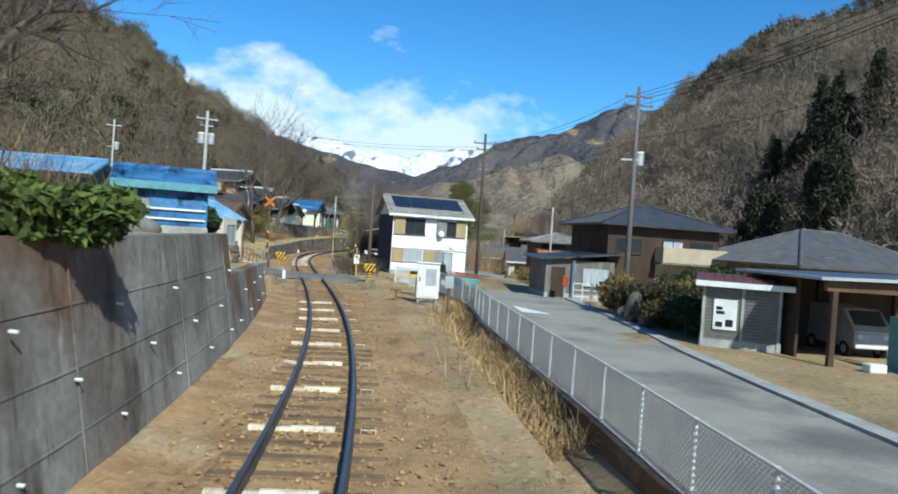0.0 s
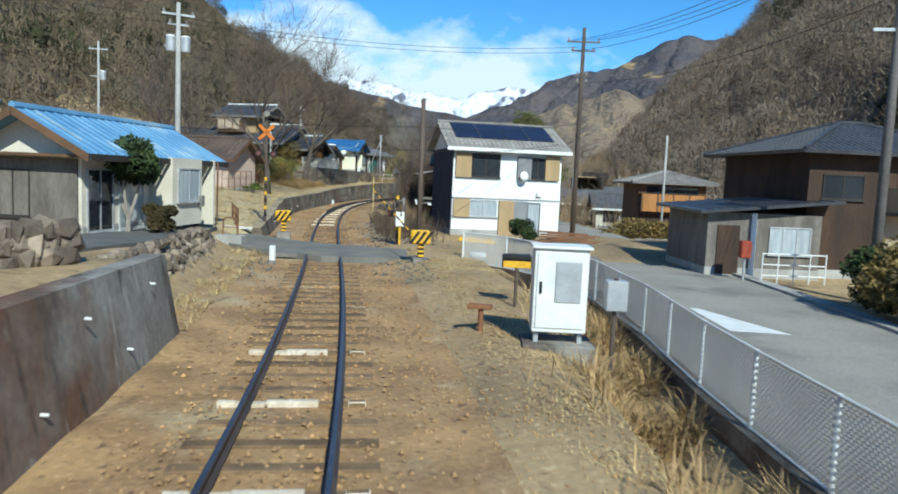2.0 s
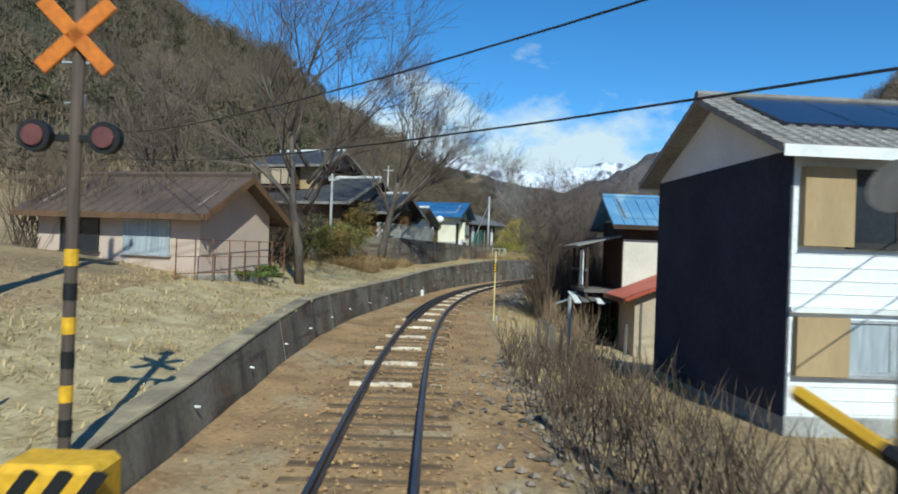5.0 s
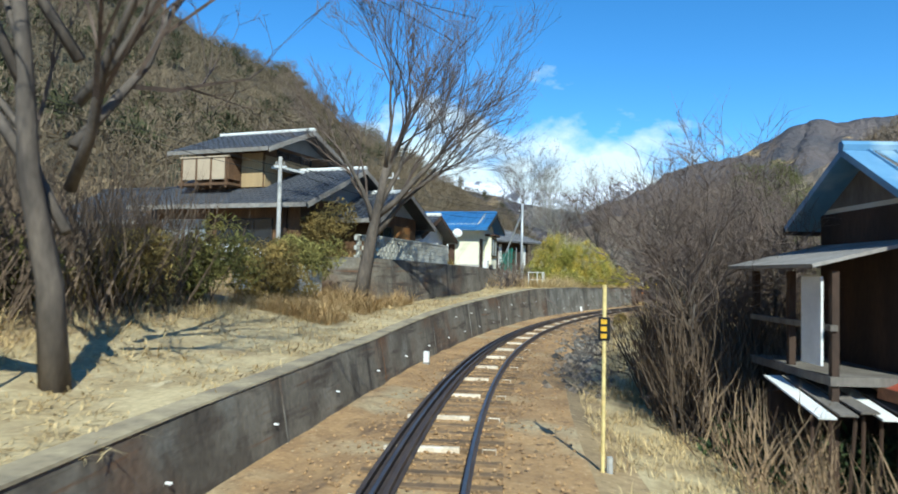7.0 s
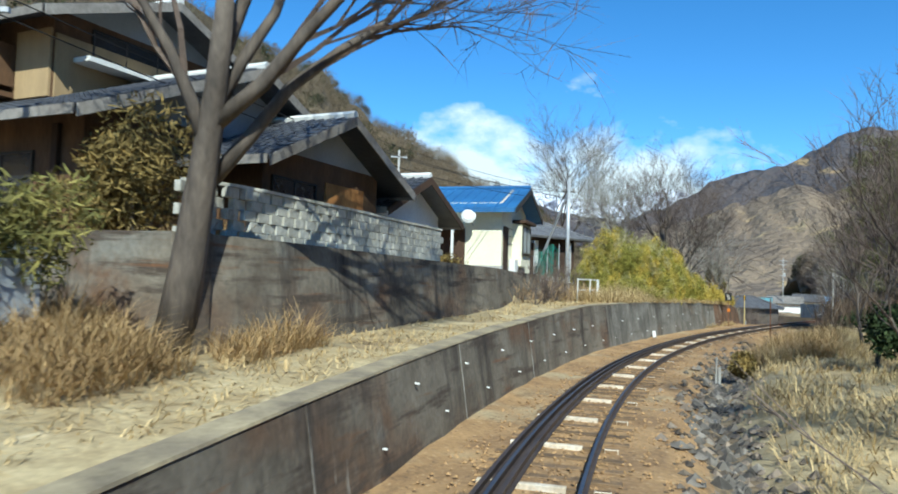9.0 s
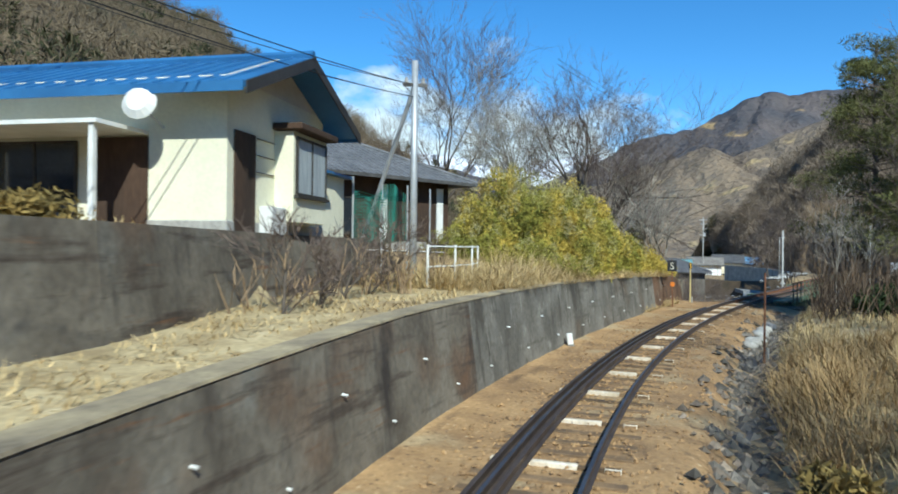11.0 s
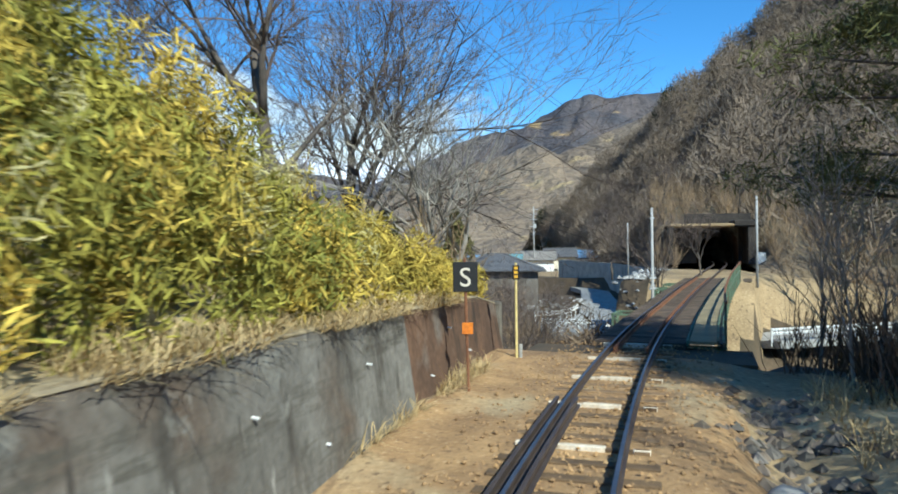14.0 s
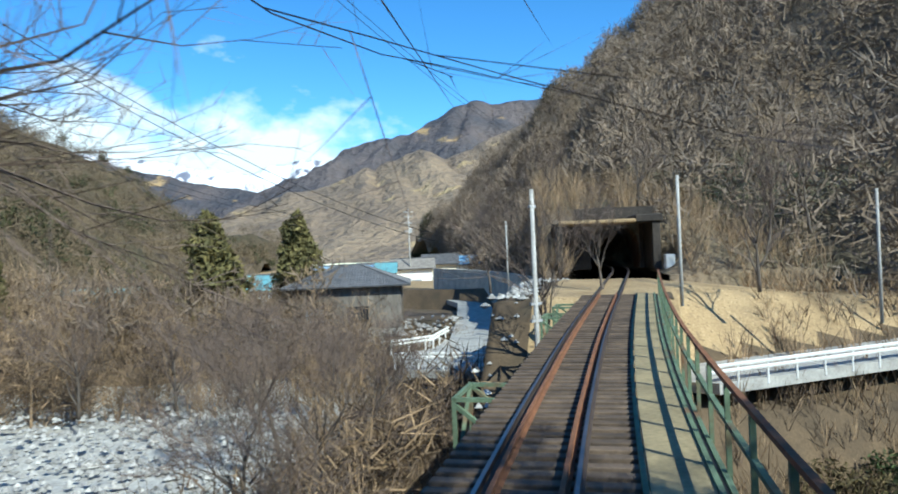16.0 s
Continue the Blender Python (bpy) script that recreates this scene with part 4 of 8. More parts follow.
bridge = thing("railway_bridge", Matrix(), "green-painted steel railway bridge with timber deck", "bridge", kind="structure")
btie = bpy.data.meshes.new("bridge_timber")
tb = B(-1.28, 1.28, -0.10, 0.10, -0.38, -0.145, bevel=0.012)
tb.to_mesh(btie)
tb.free()
btie.materials.append(M["bridge_wood"])
y = 139.3
while y < 168.5:
    ob = new("bridge_timber", btie)
    ob.parent = bridge
    ob.matrix_basis = Matrix.Translation(at(y, 0, random.uniform(-0.006, 0.006))) @ pose(0, 0, 0, 0, 0, yaw(y))
    y += 0.36
BY = rng_list(139.3, 168.5, 1.0)
for o in (-0.62, 0.62):
    sweep("girder", ((o - 0.15, -0.40), (o + 0.15, -0.40), (o + 0.15, -0.44), (o + 0.02, -0.44), (o + 0.02, -1.7), (o + 0.15, -1.7), (o + 0.15, -1.74), (o - 0.15, -1.74), (o - 0.15, -1.7), (o - 0.02, -1.7), (o - 0.02, -0.44), (o - 0.15, -0.44)), BY, M["green_steel"], bridge)
sweep("walkway", ((1.36, -0.10), (2.08, -0.10), (2.08, -0.18), (1.36, -0.18)), BY, M["walkway"], bridge, "mossy plank walkway beside the track")
for o, z in ((1.31, -0.08), (2.12, -0.06), (2.27, -0.12)):
    sweep("walkway_edge", ((o - 0.035, z), (o + 0.035, z), (o + 0.035, z - 0.16), (o - 0.035, z - 0.16)), BY, M["green_steel"], bridge)
sweep("cable_trough", ((2.16, -0.14), (2.23, -0.14), (2.23, -0.24), (2.16, -0.24)), BY, M["black"], bridge, "dark cable trough")
for z, m in ((1.02, "rust"), (0.52, "green_steel")):
    sweep("handrail", ((2.29, z), (2.36, z), (2.36, z - 0.06), (2.29, z - 0.06)), BY, M[m], bridge, "rust-brown top rail" if m == "rust" else "")
for y in rng_list(139.6, 168.2, 1.5):
    b = B(2.295, 2.355, -0.035, 0.035, -0.35, 1.0)
    ob = part("railing_post", b, M["green_steel"], bridge)
    ob.matrix_basis = Matrix.Translation(at(y, 0)) @ pose(0, 0, 0, 0, 0, yaw(y))
    b = B(0.7, 2.36, -0.05, 0.05, -0.36, -0.26)
    ob = part("bracket", b, M["green_steel"], bridge)
    ob.matrix_basis = Matrix.Translation(at(y, 0)) @ pose(0, 0, 0, 0, 0, yaw(y))


def refuge(y):
    """A side bracket of the bridge: a small braced steel frame out to the left."""
    b = bmesh.new()
    for pts in ([(-1.2, 0, -0.4), (-2.3, 0, -0.4)], [(-2.3, 0, -0.35), (-2.3, 0, -2.0)], [(-2.3, 0, -2.0), (-0.7, 0, -2.0)], [(-2.3, 0, -0.5), (-1.0, 0, -1.5)], [(-2.3, 0, -0.4), (-2.3, 1.6, -0.4)], [(-2.3, 1.6, -0.35), (-2.3, 1.6, -2.0)], [(-2.3, 0, -2.0), (-2.3, 1.6, -2.0)], [(-2.3, 0, -2.0), (-2.3, 1.6, -0.4)], [(-2.3, 1.6, -0.4), (-1.0, 1.6, -1.5)], [(-1.2, 1.6, -0.4), (-2.3, 1.6, -0.4)]):
        tube(b, pts, 0.06, sides=4)
    ob = part("side_bracket", b, M["green_steel"], bridge, "braced green steel side frame")
    ob.matrix_basis = Matrix.Translation(at(y, 0)) @ pose(0, 0, 0, 0, 0, yaw(y))


for y in (149.0, 162.0, 165.5):
    refuge(y)
for y0, y1 in ((137.2, 139.5), (168.3, 171.5)):
    v, f = [], []
    ys = rng_list(y0, y1, 0.8)
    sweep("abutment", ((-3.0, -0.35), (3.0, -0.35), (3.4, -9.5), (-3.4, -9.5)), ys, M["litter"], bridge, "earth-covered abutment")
sweep("pier", ((-1.5, -1.76), (1.5, -1.76), (1.9, -9.5), (-1.9, -9.5)), rng_list(153.2, 154.8, 0.8), M["conc"], bridge, "concrete pier")

# ---------------------------------------------------------------- tunnel
TY = 192.0
tun = thing("tunnel", Matrix.Translation(at(TY, 0)) @ pose(0, 0, 0, 0, 0, yaw(TY)) @ Matrix.Diagonal((0.86, 1, 0.8, 1)), "dark railway tunnel mouth with a concrete ledge", "tunnel", kind="structure")
prof_in = [(-2.3, -0.3)] + [(-2.3 * math.cos(a), 2.3 + 2.2 * math.sin(a)) for a in np.linspace(0, math.pi, 13)] + [(2.3, -0.3)]
prof_out = [(-3.4, -0.3)] + [(-3.4 * math.cos(a), 2.3 + 3.3 * math.sin(a)) for a in np.linspace(0, math.pi, 13)] + [(3.4, -0.3)]
v, f = [], []
for yy in (0.0, 26.0):
    v += [(x, yy, z) for x, z in prof_in] + [(x, yy, z) for x, z in prof_out]
k = len(prof_in)
for i in range(k - 1):
    f += [(i, i + 1, i + 1 + k, i + k), (i, i + 2 * k, i + 1 + 2 * k, i + 1), (i + k, i + 1 + k, i + 1 + 3 * k, i + 3 * k)]
f.append(tuple(range(2 * k, 3 * k)))
pydata("tunnel_lining", v, f, M["conc"], tun, "soot-dark lining")
part("portal_ledge", B(-5.6, 1.2, -5.2, -0.02, 4.2, 4.6, bevel=0.12), M["ground"], tun, "straw-brown earth ledge over the mouth")
# Roof, wings and back are added, coloured dark, to keep the mouth shaded.
part("shed_roof", B(1.22, 3.6, -4.6, -0.02, 4.25, 5.0, bevel=0.1), M["dark_rock"], tun, "dark rock roof with the shade put into its colour")
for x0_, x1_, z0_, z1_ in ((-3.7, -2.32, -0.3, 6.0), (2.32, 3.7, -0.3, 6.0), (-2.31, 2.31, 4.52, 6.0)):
    part("portal_face", B(x0_, x1_, -0.2, 0.02, z0_, z1_, bevel=0.02), M["dark_rock"], tun, "portal face coloured near-black for the shade of the recess")
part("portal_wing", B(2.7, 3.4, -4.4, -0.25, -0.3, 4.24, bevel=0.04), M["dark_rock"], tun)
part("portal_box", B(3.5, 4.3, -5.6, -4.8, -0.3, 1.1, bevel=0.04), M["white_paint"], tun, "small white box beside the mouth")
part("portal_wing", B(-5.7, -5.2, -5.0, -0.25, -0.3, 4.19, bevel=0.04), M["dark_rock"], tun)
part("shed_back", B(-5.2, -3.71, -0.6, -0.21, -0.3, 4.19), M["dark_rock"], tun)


def tunnel_hill():
    """Earth banks beside the cutting and the hillside over the tunnel mouth."""
    m = tun.matrix_basis
    xs, ys = rng_list(-8, 16, 1.0), rng_list(-10, 30, 1.0)
    vv, ff, idx = [], [], {}
    for j, y in enumerate(ys):
        for i, x in enumerate(xs):
            ax = abs(x)
            crest = 4.75 + 0.22 * max(0.0, y) - 0.16 * max(0.0, ax - 4.5) ** 1.45
            up = min(crest, max(0.0, ax - (3.4 if x > 0 else 5.6)) * (1.9 if x > 0 else 1.4))
            z = -0.6 + up * max(0.0, min(1.0, (y + 9) / 8)) if y < -0.01 else crest
            z = max(z, -4.0)
            z += 0.7 * noise.noise((x * 0.35, y * 0.35, 4)) * min(1, max(0, ax - 3.2) + max(0, y - 1))
            if i in (0, len(xs) - 1) or j in (0, len(ys) - 1):
                z = -7.0
            idx[i, j] = len(vv)
            vv.append(m @ Vector((x, y, z)))
    for j in range(len(ys) - 1):
        for i in range(len(xs) - 1):
            if ys[j] < -0.01 and -5.7 < (xs[i] + xs[i + 1]) / 2 < 3.4:
                continue
            ff.append((idx[i, j], idx[i + 1, j], idx[i + 1, j + 1], idx[i, j + 1]))
    ob = pydata("tunnel_hill", vv, ff, M["hill"], smooth=True)
    tagged(ob, "leaf-littered earth hillside over the tunnel mouth", "hillside", kind="structure")
    return [v for v, k in zip(vv, idx) if xs[k[0]] and (abs(xs[k[0]]) > 4 or ys[k[1]] > 2)]


TUNNEL_HILL = tunnel_hill()


# ---------------------------------------------------------------- buildings
def fbox(bm, face, w, d, u0, u1, z0, z1, out0, out1):
    """A box on one face of a building: u along the face, out away from it."""
    if face == "front":
        return box(bm, u0, u1, -out1, -out0, z0, z1)
    if face == "back":
        return box(bm, u0, u1, d + out0, d + out1, z0, z1)
    if face == "left":
        return box(bm, -out1, -out0, u0, u1, z0, z1)
    return box(bm, w + out0, w + out1, u0, u1, z0, z1)


def fpos(face, w, d, u, z, out):
    """A point on a face of a building: u along it, out away from it."""
    return Vector({"front": (u, -out, z), "back": (u, d + out, z), "left": (-out, u, z), "right": (w + out, u, z)}[face])


def window(h, face, u0, u1, z0, z1, glass="glass", frame="frame_dark", panes=2, sill=True):
    root, w, d = h
    b = bmesh.new()
    t = 0.05
    loops = []
    for out in (-0.05, 0.06):
        for e in (0.0, t):
            loops.append([b.verts.new(fpos(face, w, d, u, z, out)) for u, z in ((u0 + e, z0 + e), (u1 - e, z0 + e), (u1 - e, z1 - e), (u0 + e, z1 - e))])
    for p, q in ((0, 1), (1, 3), (3, 2), (2, 0)):
        for i in range(4):
            k = (i + 1) % 4
            b.faces.new((loops[p][i], loops[p][k], loops[q][k], loops[q][i]))
    win = part("window", b, M[frame], root)
    for i in range(1, panes):
        c = u0 + (u1 - u0) * i / panes
        b = bmesh.new()
        fbox(b, face, w, d, c - 0.025, c + 0.025, z0 + t, z1 - t, -0.05, 0.05)
        part("mullion", b, M[frame], win)
    for i in range(panes):
        a, c = u0 + t + (u1 - u0 - 2 * t) * i / panes, u0 + t + (u1 - u0 - 2 * t) * (i + 1) / panes
        b = bmesh.new()
        fbox(b, face, w, d, a, c, z0 + t, z1 - t, 0.012, 0.03)
        part("pane", b, M[glass], win)
    if sill:
        b = bmesh.new()
        fbox(b, face, w, d, u0 - 0.06, u1 + 0.06, z0 - 0.06, z0, -0.02, 0.11)
        part("window_sill", b, M[frame], win)
    return win


def panel(h, name, face, u0, u1, z0, z1, material, out=0.05, label="", slats=0):
    root, w, d = h
    b = bmesh.new()
    fbox(b, face, w, d, u0, u1, z0, z1, -0.03, out)
    ob = part(name, b, M[material], root, label)
    for i in range(slats):
        z = z0 + (z1 - z0) * (i + 0.5) / slats
        b = bmesh.new()
        fbox(b, face, w, d, u0 + 0.02, u1 - 0.02, z - 0.012, z + 0.012, out, out + 0.012)
        part("slat", b, M[material], ob)
    return ob


def slab(bm, a, b, c, d, t):
    """A thick sheet through four corners."""
    a, b, c, d = (Vector(p) for p in (a, b, c, d))
    n = (b - a).cross(d - a).normalized() * t
    vs = [bm.verts.new(p) for p in (a, b, c, d, a - n, b - n, c - n, d - n)]
    for q in ((0, 1, 2, 3), (7, 6, 5, 4), (0, 4, 5, 1), (1, 5, 6, 2), (2, 6, 7, 3), (3, 7, 4, 0)):
        bm.faces.new([vs[i] for i in q])


def slope(a, b, d, c, gap, wid, high, t, rows=0, hip_run=None):
    """One roof slope as a single ribbed sheet: eave a-b, top edge d-c, seams or tile rolls along the fall.

    rows adds that many overlapping steps across the fall; hip_run cuts the ends back along hips."""
    a, b, c, d = (Vector(p) for p in (a, b, c, d))
    bm = bmesh.new()
    L = (b - a).length
    s = (b - a) / L
    n = s.cross((d - a) - s * s.dot(d - a)).normalized()
    k = max(2, int(L / gap))
    stops = [(0.0, 0.0)]
    for i in range(1, k):
        m = L * i / k
        stops += [(m - wid / 2, 0.0), (m - wid / 4, high), (m + wid / 4, high), (m + wid / 2, 0.0)]
    stops.append((L, 0.0))
    rows = max(1, rows)
    fall = ((d - a) - s * s.dot(d - a))
    levels = []
    for r in range(rows):
        levels += [(r / rows, 0.022 if rows > 1 else 0.0), ((r + 1) / rows, 0.0)]
    grid, under = [], []
    for u, hgt in stops:
        if hip_run:
            top = min(1.0, max(0.012, min(u, L - u) / hip_run))
            e0, e1 = a + s * u, a + s * u + fall * top
        else:
            top = 1.0
            e0, e1 = a.lerp(b, u / L), d.lerp(c, u / L)
        grid.append([bm.verts.new(e0.lerp(e1, f if not hip_run else min(f / top, 1.0) if top > 0 else 0) + n * (hgt + lift)) for f, lift in levels])
        under.append((bm.verts.new(e0 - n * t), bm.verts.new(e1 - n * t)))
    for g0, g1, u0, u1 in zip(grid, grid[1:], under, under[1:]):
        for q in range(len(levels) - 1):
            bm.faces.new((g0[q], g1[q], g1[q + 1], g0[q + 1]))
        bm.faces.new((u0[0], u0[1], u1[1], u1[0]))
        bm.faces.new((g0[0], u0[0], u1[0], g1[0]))
        bm.faces.new((g0[-1], g1[-1], u1[1], u0[1]))
    for g, u in ((grid[0], under[0]), (grid[-1], under[-1])):
        bm.faces.new([u[0], *g, u[1]])
    return bm


TILED = ("tile", "tile_dark", "tile_pale")


def gable(h, x0, x1, y0, y1, ze, rise, axis="x", over=0.5, t=0.12, material="tile", gap=0.3, wid=0.1, high=0.035, ridge="tile", fascia="white_paint", ends=None, label="", bargeboard=None):
    """A gable roof over the plan x0..x1, y0..y1 with eaves at ze; ridge along x or y."""
    root, w, d = h
    o = over
    if axis == "x":
        ym, k = (y0 + y1) / 2, rise / ((y1 - y0) / 2)
        e0, e1 = ze - o * k, ze - o * k
        quads = [((x0 - o, y0 - o, e0), (x1 + o, y0 - o, e0), (x1 + o, ym, ze + rise), (x0 - o, ym, ze + rise)), ((x1 + o, y1 + o, e1), (x0 - o, y1 + o, e1), (x0 - o, ym, ze + rise), (x1 + o, ym, ze + rise))]
        rline = ((x0 - o, ym, ze + rise + 0.04), (x1 + o, ym, ze + rise + 0.04))
        tri = [((x0, y0, ze), (x0, y1, ze), (x0, ym, ze + rise), (1, 0, 0)), ((x1, y0, ze), (x1, y1, ze), (x1, ym, ze + rise), (-1, 0, 0))]
    else:
        xm, k = (x0 + x1) / 2, rise / ((x1 - x0) / 2)
        e0 = ze - o * k
        quads = [((x1 + o, y0 - o, e0), (x1 + o, y1 + o, e0), (xm, y1 + o, ze + rise), (xm, y0 - o, ze + rise)), ((x0 - o, y1 + o, e0), (x0 - o, y0 - o, e0), (xm, y0 - o, ze + rise), (xm, y1 + o, ze + rise))]
        rline = ((xm, y0 - o, ze + rise + 0.04), (xm, y1 + o, ze + rise + 0.04))
        tri = [((x0, y0, ze), (x1, y0, ze), (xm, y0, ze + rise), (0, 1, 0)), ((x0, y1, ze), (x1, y1, ze), (xm, y1, ze + rise), (0, -1, 0))]
    roof = None
    for q in quads:
        rows = int((Vector(q[3]) - Vector(q[0])).length / 0.36) if material in TILED else 0
        sl = part("roof_slope", slope(q[0], q[1], q[3], q[2], gap, wid, high, t, rows), M[material], root, label)
        roof = roof or sl
        a, c = Vector(q[0]), Vector(q[1])
        n = (c - a).cross(Vector(q[3]) - a).normalized()
        out = Vector((n.x, n.y, 0)).normalized()
        b = bmesh.new()
        slab(b, a + out * 0.03, c + out * 0.03, c + out * 0.03 + Vector((0, 0, -t - 0.07)), a + out * 0.03 + Vector((0, 0, -t - 0.07)), 0.03)
        part("fascia", b, M[fascia], sl)
        if bargeboard:
            for e, top in ((a, Vector(q[3])), (c, Vector(q[2]))):
                b = bmesh.new()
                sd_ = (c - a).normalized() * (0.03 if e == c else -0.03)
                dn = Vector((0, 0, -0.24))
                slab(b, e + sd_, top + sd_, top + sd_ + dn, e + sd_ + dn, 0.03)
                part("bargeboard", b, M[bargeboard], sl)
    b = bmesh.new()
    tube(b, [Vector(rline[0]), Vector(rline[1])], 0.11, sides=6)
    part("ridge_cap", b, M[ridge], roof)
    if ends:
        for p, q, r, nv in tri:
            b = bmesh.new()
            n = Vector(nv) * 0.12
            vs = [b.verts.new(Vector(v) + k * n) for k in (0, 1) for v in (p, q, r)]
            for f in ((0, 1, 2), (5, 4, 3), (0, 3, 4, 1), (1, 4, 5, 2), (2, 5, 3, 0)):
                b.faces.new([vs[i] for i in f])
            part("gable_wall", b, M[ends], root)
    return roof


def hip(h, x0, x1, y0, y1, ze, rise, over=0.6, t=0.12, material="tile", gap=0.3, run=None, label=""):
    """A hipped roof: four ribbed slopes and a cap on each ridge."""
    root, w, d = h
    o = over
    X0, X1, Y0, Y1 = x0 - o, x1 + o, y0 - o, y1 + o
    run = min(X1 - X0, Y1 - Y0) / 2
    if X1 - X0 >= Y1 - Y0:
        ra, rb = Vector((X0 + run, (Y0 + Y1) / 2, ze + rise)), Vector((X1 - run, (Y0 + Y1) / 2, ze + rise))
    else:
        ra, rb = Vector(((X0 + X1) / 2, Y0 + run, ze + rise)), Vector(((X0 + X1) / 2, Y1 - run, ze + rise))
    cs = [Vector((X0, Y0, ze)), Vector((X1, Y0, ze)), Vector((X1, Y1, ze)), Vector((X0, Y1, ze))]
    roof = None
    for i in range(4):
        p, q = cs[i], cs[(i + 1) % 4]
        inward = Vector((-(q - p).normalized().y, (q - p).normalized().x, 0)) * run + Vector((0, 0, rise))
        sl = part("roof_slope", slope(p, q, p + inward, q + inward, gap, 0.1, 0.035, t, int(run / 0.36), run), M[material], root, label)
        roof = roof or sl
    caps = [(ra, rb)] if (rb - ra).length > 0.1 else []
    wide = X1 - X0 >= Y1 - Y0
    for p, e in ((cs[0], ra), (cs[1], rb if wide else ra), (cs[2], rb), (cs[3], ra if wide else rb)):
        caps.append((p, e))
    for p, e in caps:
        b = bmesh.new()
        tube(b, [p + Vector((0, 0, 0.03)), e + Vector((0, 0, 0.03))], 0.1, sides=6)
        part("ridge_cap", b, M[material], roof)
    return roof


def house(name, loc, rz, w, d, h, wall, label, base=0.3):
    root = thing(name, pose(*loc, 0, 0, rz), label, "house")
    part("wall", B(0, w, 0, d, 0, h), M[wall], root)
    part("plinth", B(-0.03, w + 0.03, -0.03, d + 0.03, -0.5, base, bevel=0.02), M["conc_pale"], root)
    return root, w, d


# white two-storey house by the crossing
wh = house("house", (-2.2, 53.6, -0.25), 21, 6.5, 6.2, 4.92, "white_wall", "white two-storey house with solar panels on a grey tile roof")
gable(wh, 0, 6.5, 0, 6.2, 4.9, 1.3, "x", 0.45, material="tile_pale", ends="white_wall", fascia="white_paint", ridge="tile_pale", gap=0.27)
for z in np.arange(0.35, 4.7, 0.22):
    panel(wh, "wall_board", "front", 0.02, 6.48, z, z + 0.012, "white_paint", 0.012)
panel(wh, "shutter_box", "front", 0.15, 1.05, 3.12, 4.42, "tan", 0.16, "tan shutter box")
window(wh, "front", 1.05, 2.78, 3.15, 4.42)
panel(wh, "shutter_box", "front", 3.80, 4.62, 3.12, 4.36, "grey_shutter", 0.16, "grey shutter box")
window(wh, "front", 4.62, 5.48, 3.15, 4.32)
panel(wh, "shutter_box", "front", 5.48, 6.34, 3.12, 4.42, "tan", 0.16, "tan shutter box")
panel(wh, "shutter_box", "front", 0.10, 1.05, 0.98, 1.95, "tan", 0.14, "tan shutter box")
window(wh, "front", 1.05, 2.68, 1.02, 1.92, glass="curtain", frame="frame_light")
panel(wh, "shutter_box", "front", 2.80, 3.70, 0.05, 1.92, "tan", 0.14, "tan shutter panel")
panel(wh, "shutter_box", "front", 3.70, 4.52, 0.05, 1.92, "grey_shutter", 0.10, "grey shutter panel")
door = window(wh, "front", 4.52, 5.32, 0.05, 1.85, glass="curtain", frame="frame_dark", panes=1, sill=False)
panel(wh, "string_course", "front", 0, 6.5, 2.02, 2.10, "white_paint", 0.10)
panel(wh, "siding", "left", 0, 6.2, 0.05, 4.7, "navy", 0.03, "dark blue side wall")
# solar panels on the front slope
k = 1.3 / 3.1
for i in range(4):
    x0 = 0.28 + i * 1.5
    b = bmesh.new()
    slab(b, (x0, 0.75, 4.9 + 0.75 * k + 0.09), (x0 + 1.46, 0.75, 4.9 + 0.75 * k + 0.09), (x0 + 1.46, 2.95, 4.9 + 2.95 * k + 0.09), (x0, 2.95, 4.9 + 2.95 * k + 0.09), 0.05)
    part("solar_panel", b, M["panel"], wh[0], "dark glass solar panel")
b = bmesh.new()
bmesh.ops.create_cone(b, cap_ends=True, segments=14, radius1=0.27, radius2=0.16, depth=0.09, matrix=pose(4.15, -0.42, 3.3, 80, 0, 10))
tube(b, [(4.15, -0.03, 2.95), (4.15, -0.38, 3.05), (4.15, -0.38, 3.25)], 0.02, sides=6)
part("satellite_dish", b, M["white_paint"], wh[0], "small white satellite dish")
part("meter_box", B(5.02, 5.34, -0.22, -0.01, 2.2, 2.45, bevel=0.02), M["white_paint"], wh[0])
wh[0].scale.x = 0.94

# low house with the blue roof by the lane: gable end towards the lane's lower end
bl = house("house", (-12.95, 34.2, 0.6), 3.0, 3.2, 7.4, 2.8, "cream", "cream single-storey house with a blue metal roof")
gable(bl, 0, 3.2, 0, 7.4, 2.8, 0.85, "y", 0.72, material="blue_roof", gap=0.42, wid=0.05, high=0.04, ends="cream", fascia="frame_dark", ridge="blue_roof", label="ribbed blue metal roof", bargeboard="brown_wood")
part("bay", B(3.2, 4.05, 3.6, 5.7, 0.12, 2.45), M["cream"], bl[0])
# Near-black block put in the open gap as its shade.
part("bay_base", B(3.2, 4.0, 3.65, 5.65, -0.1, 0.115), M["dark"], bl[0], "near-black block standing for the shade under the bay")
# Dark panel put on the wall for the shade inside the porch recess.
panel((bl[0], 3.2, 7.4), "door", "right", 5.75, 6.55, 0.05, 2.05, "dark_wood", 0.05, "dark panel standing for the shaded porch recess")
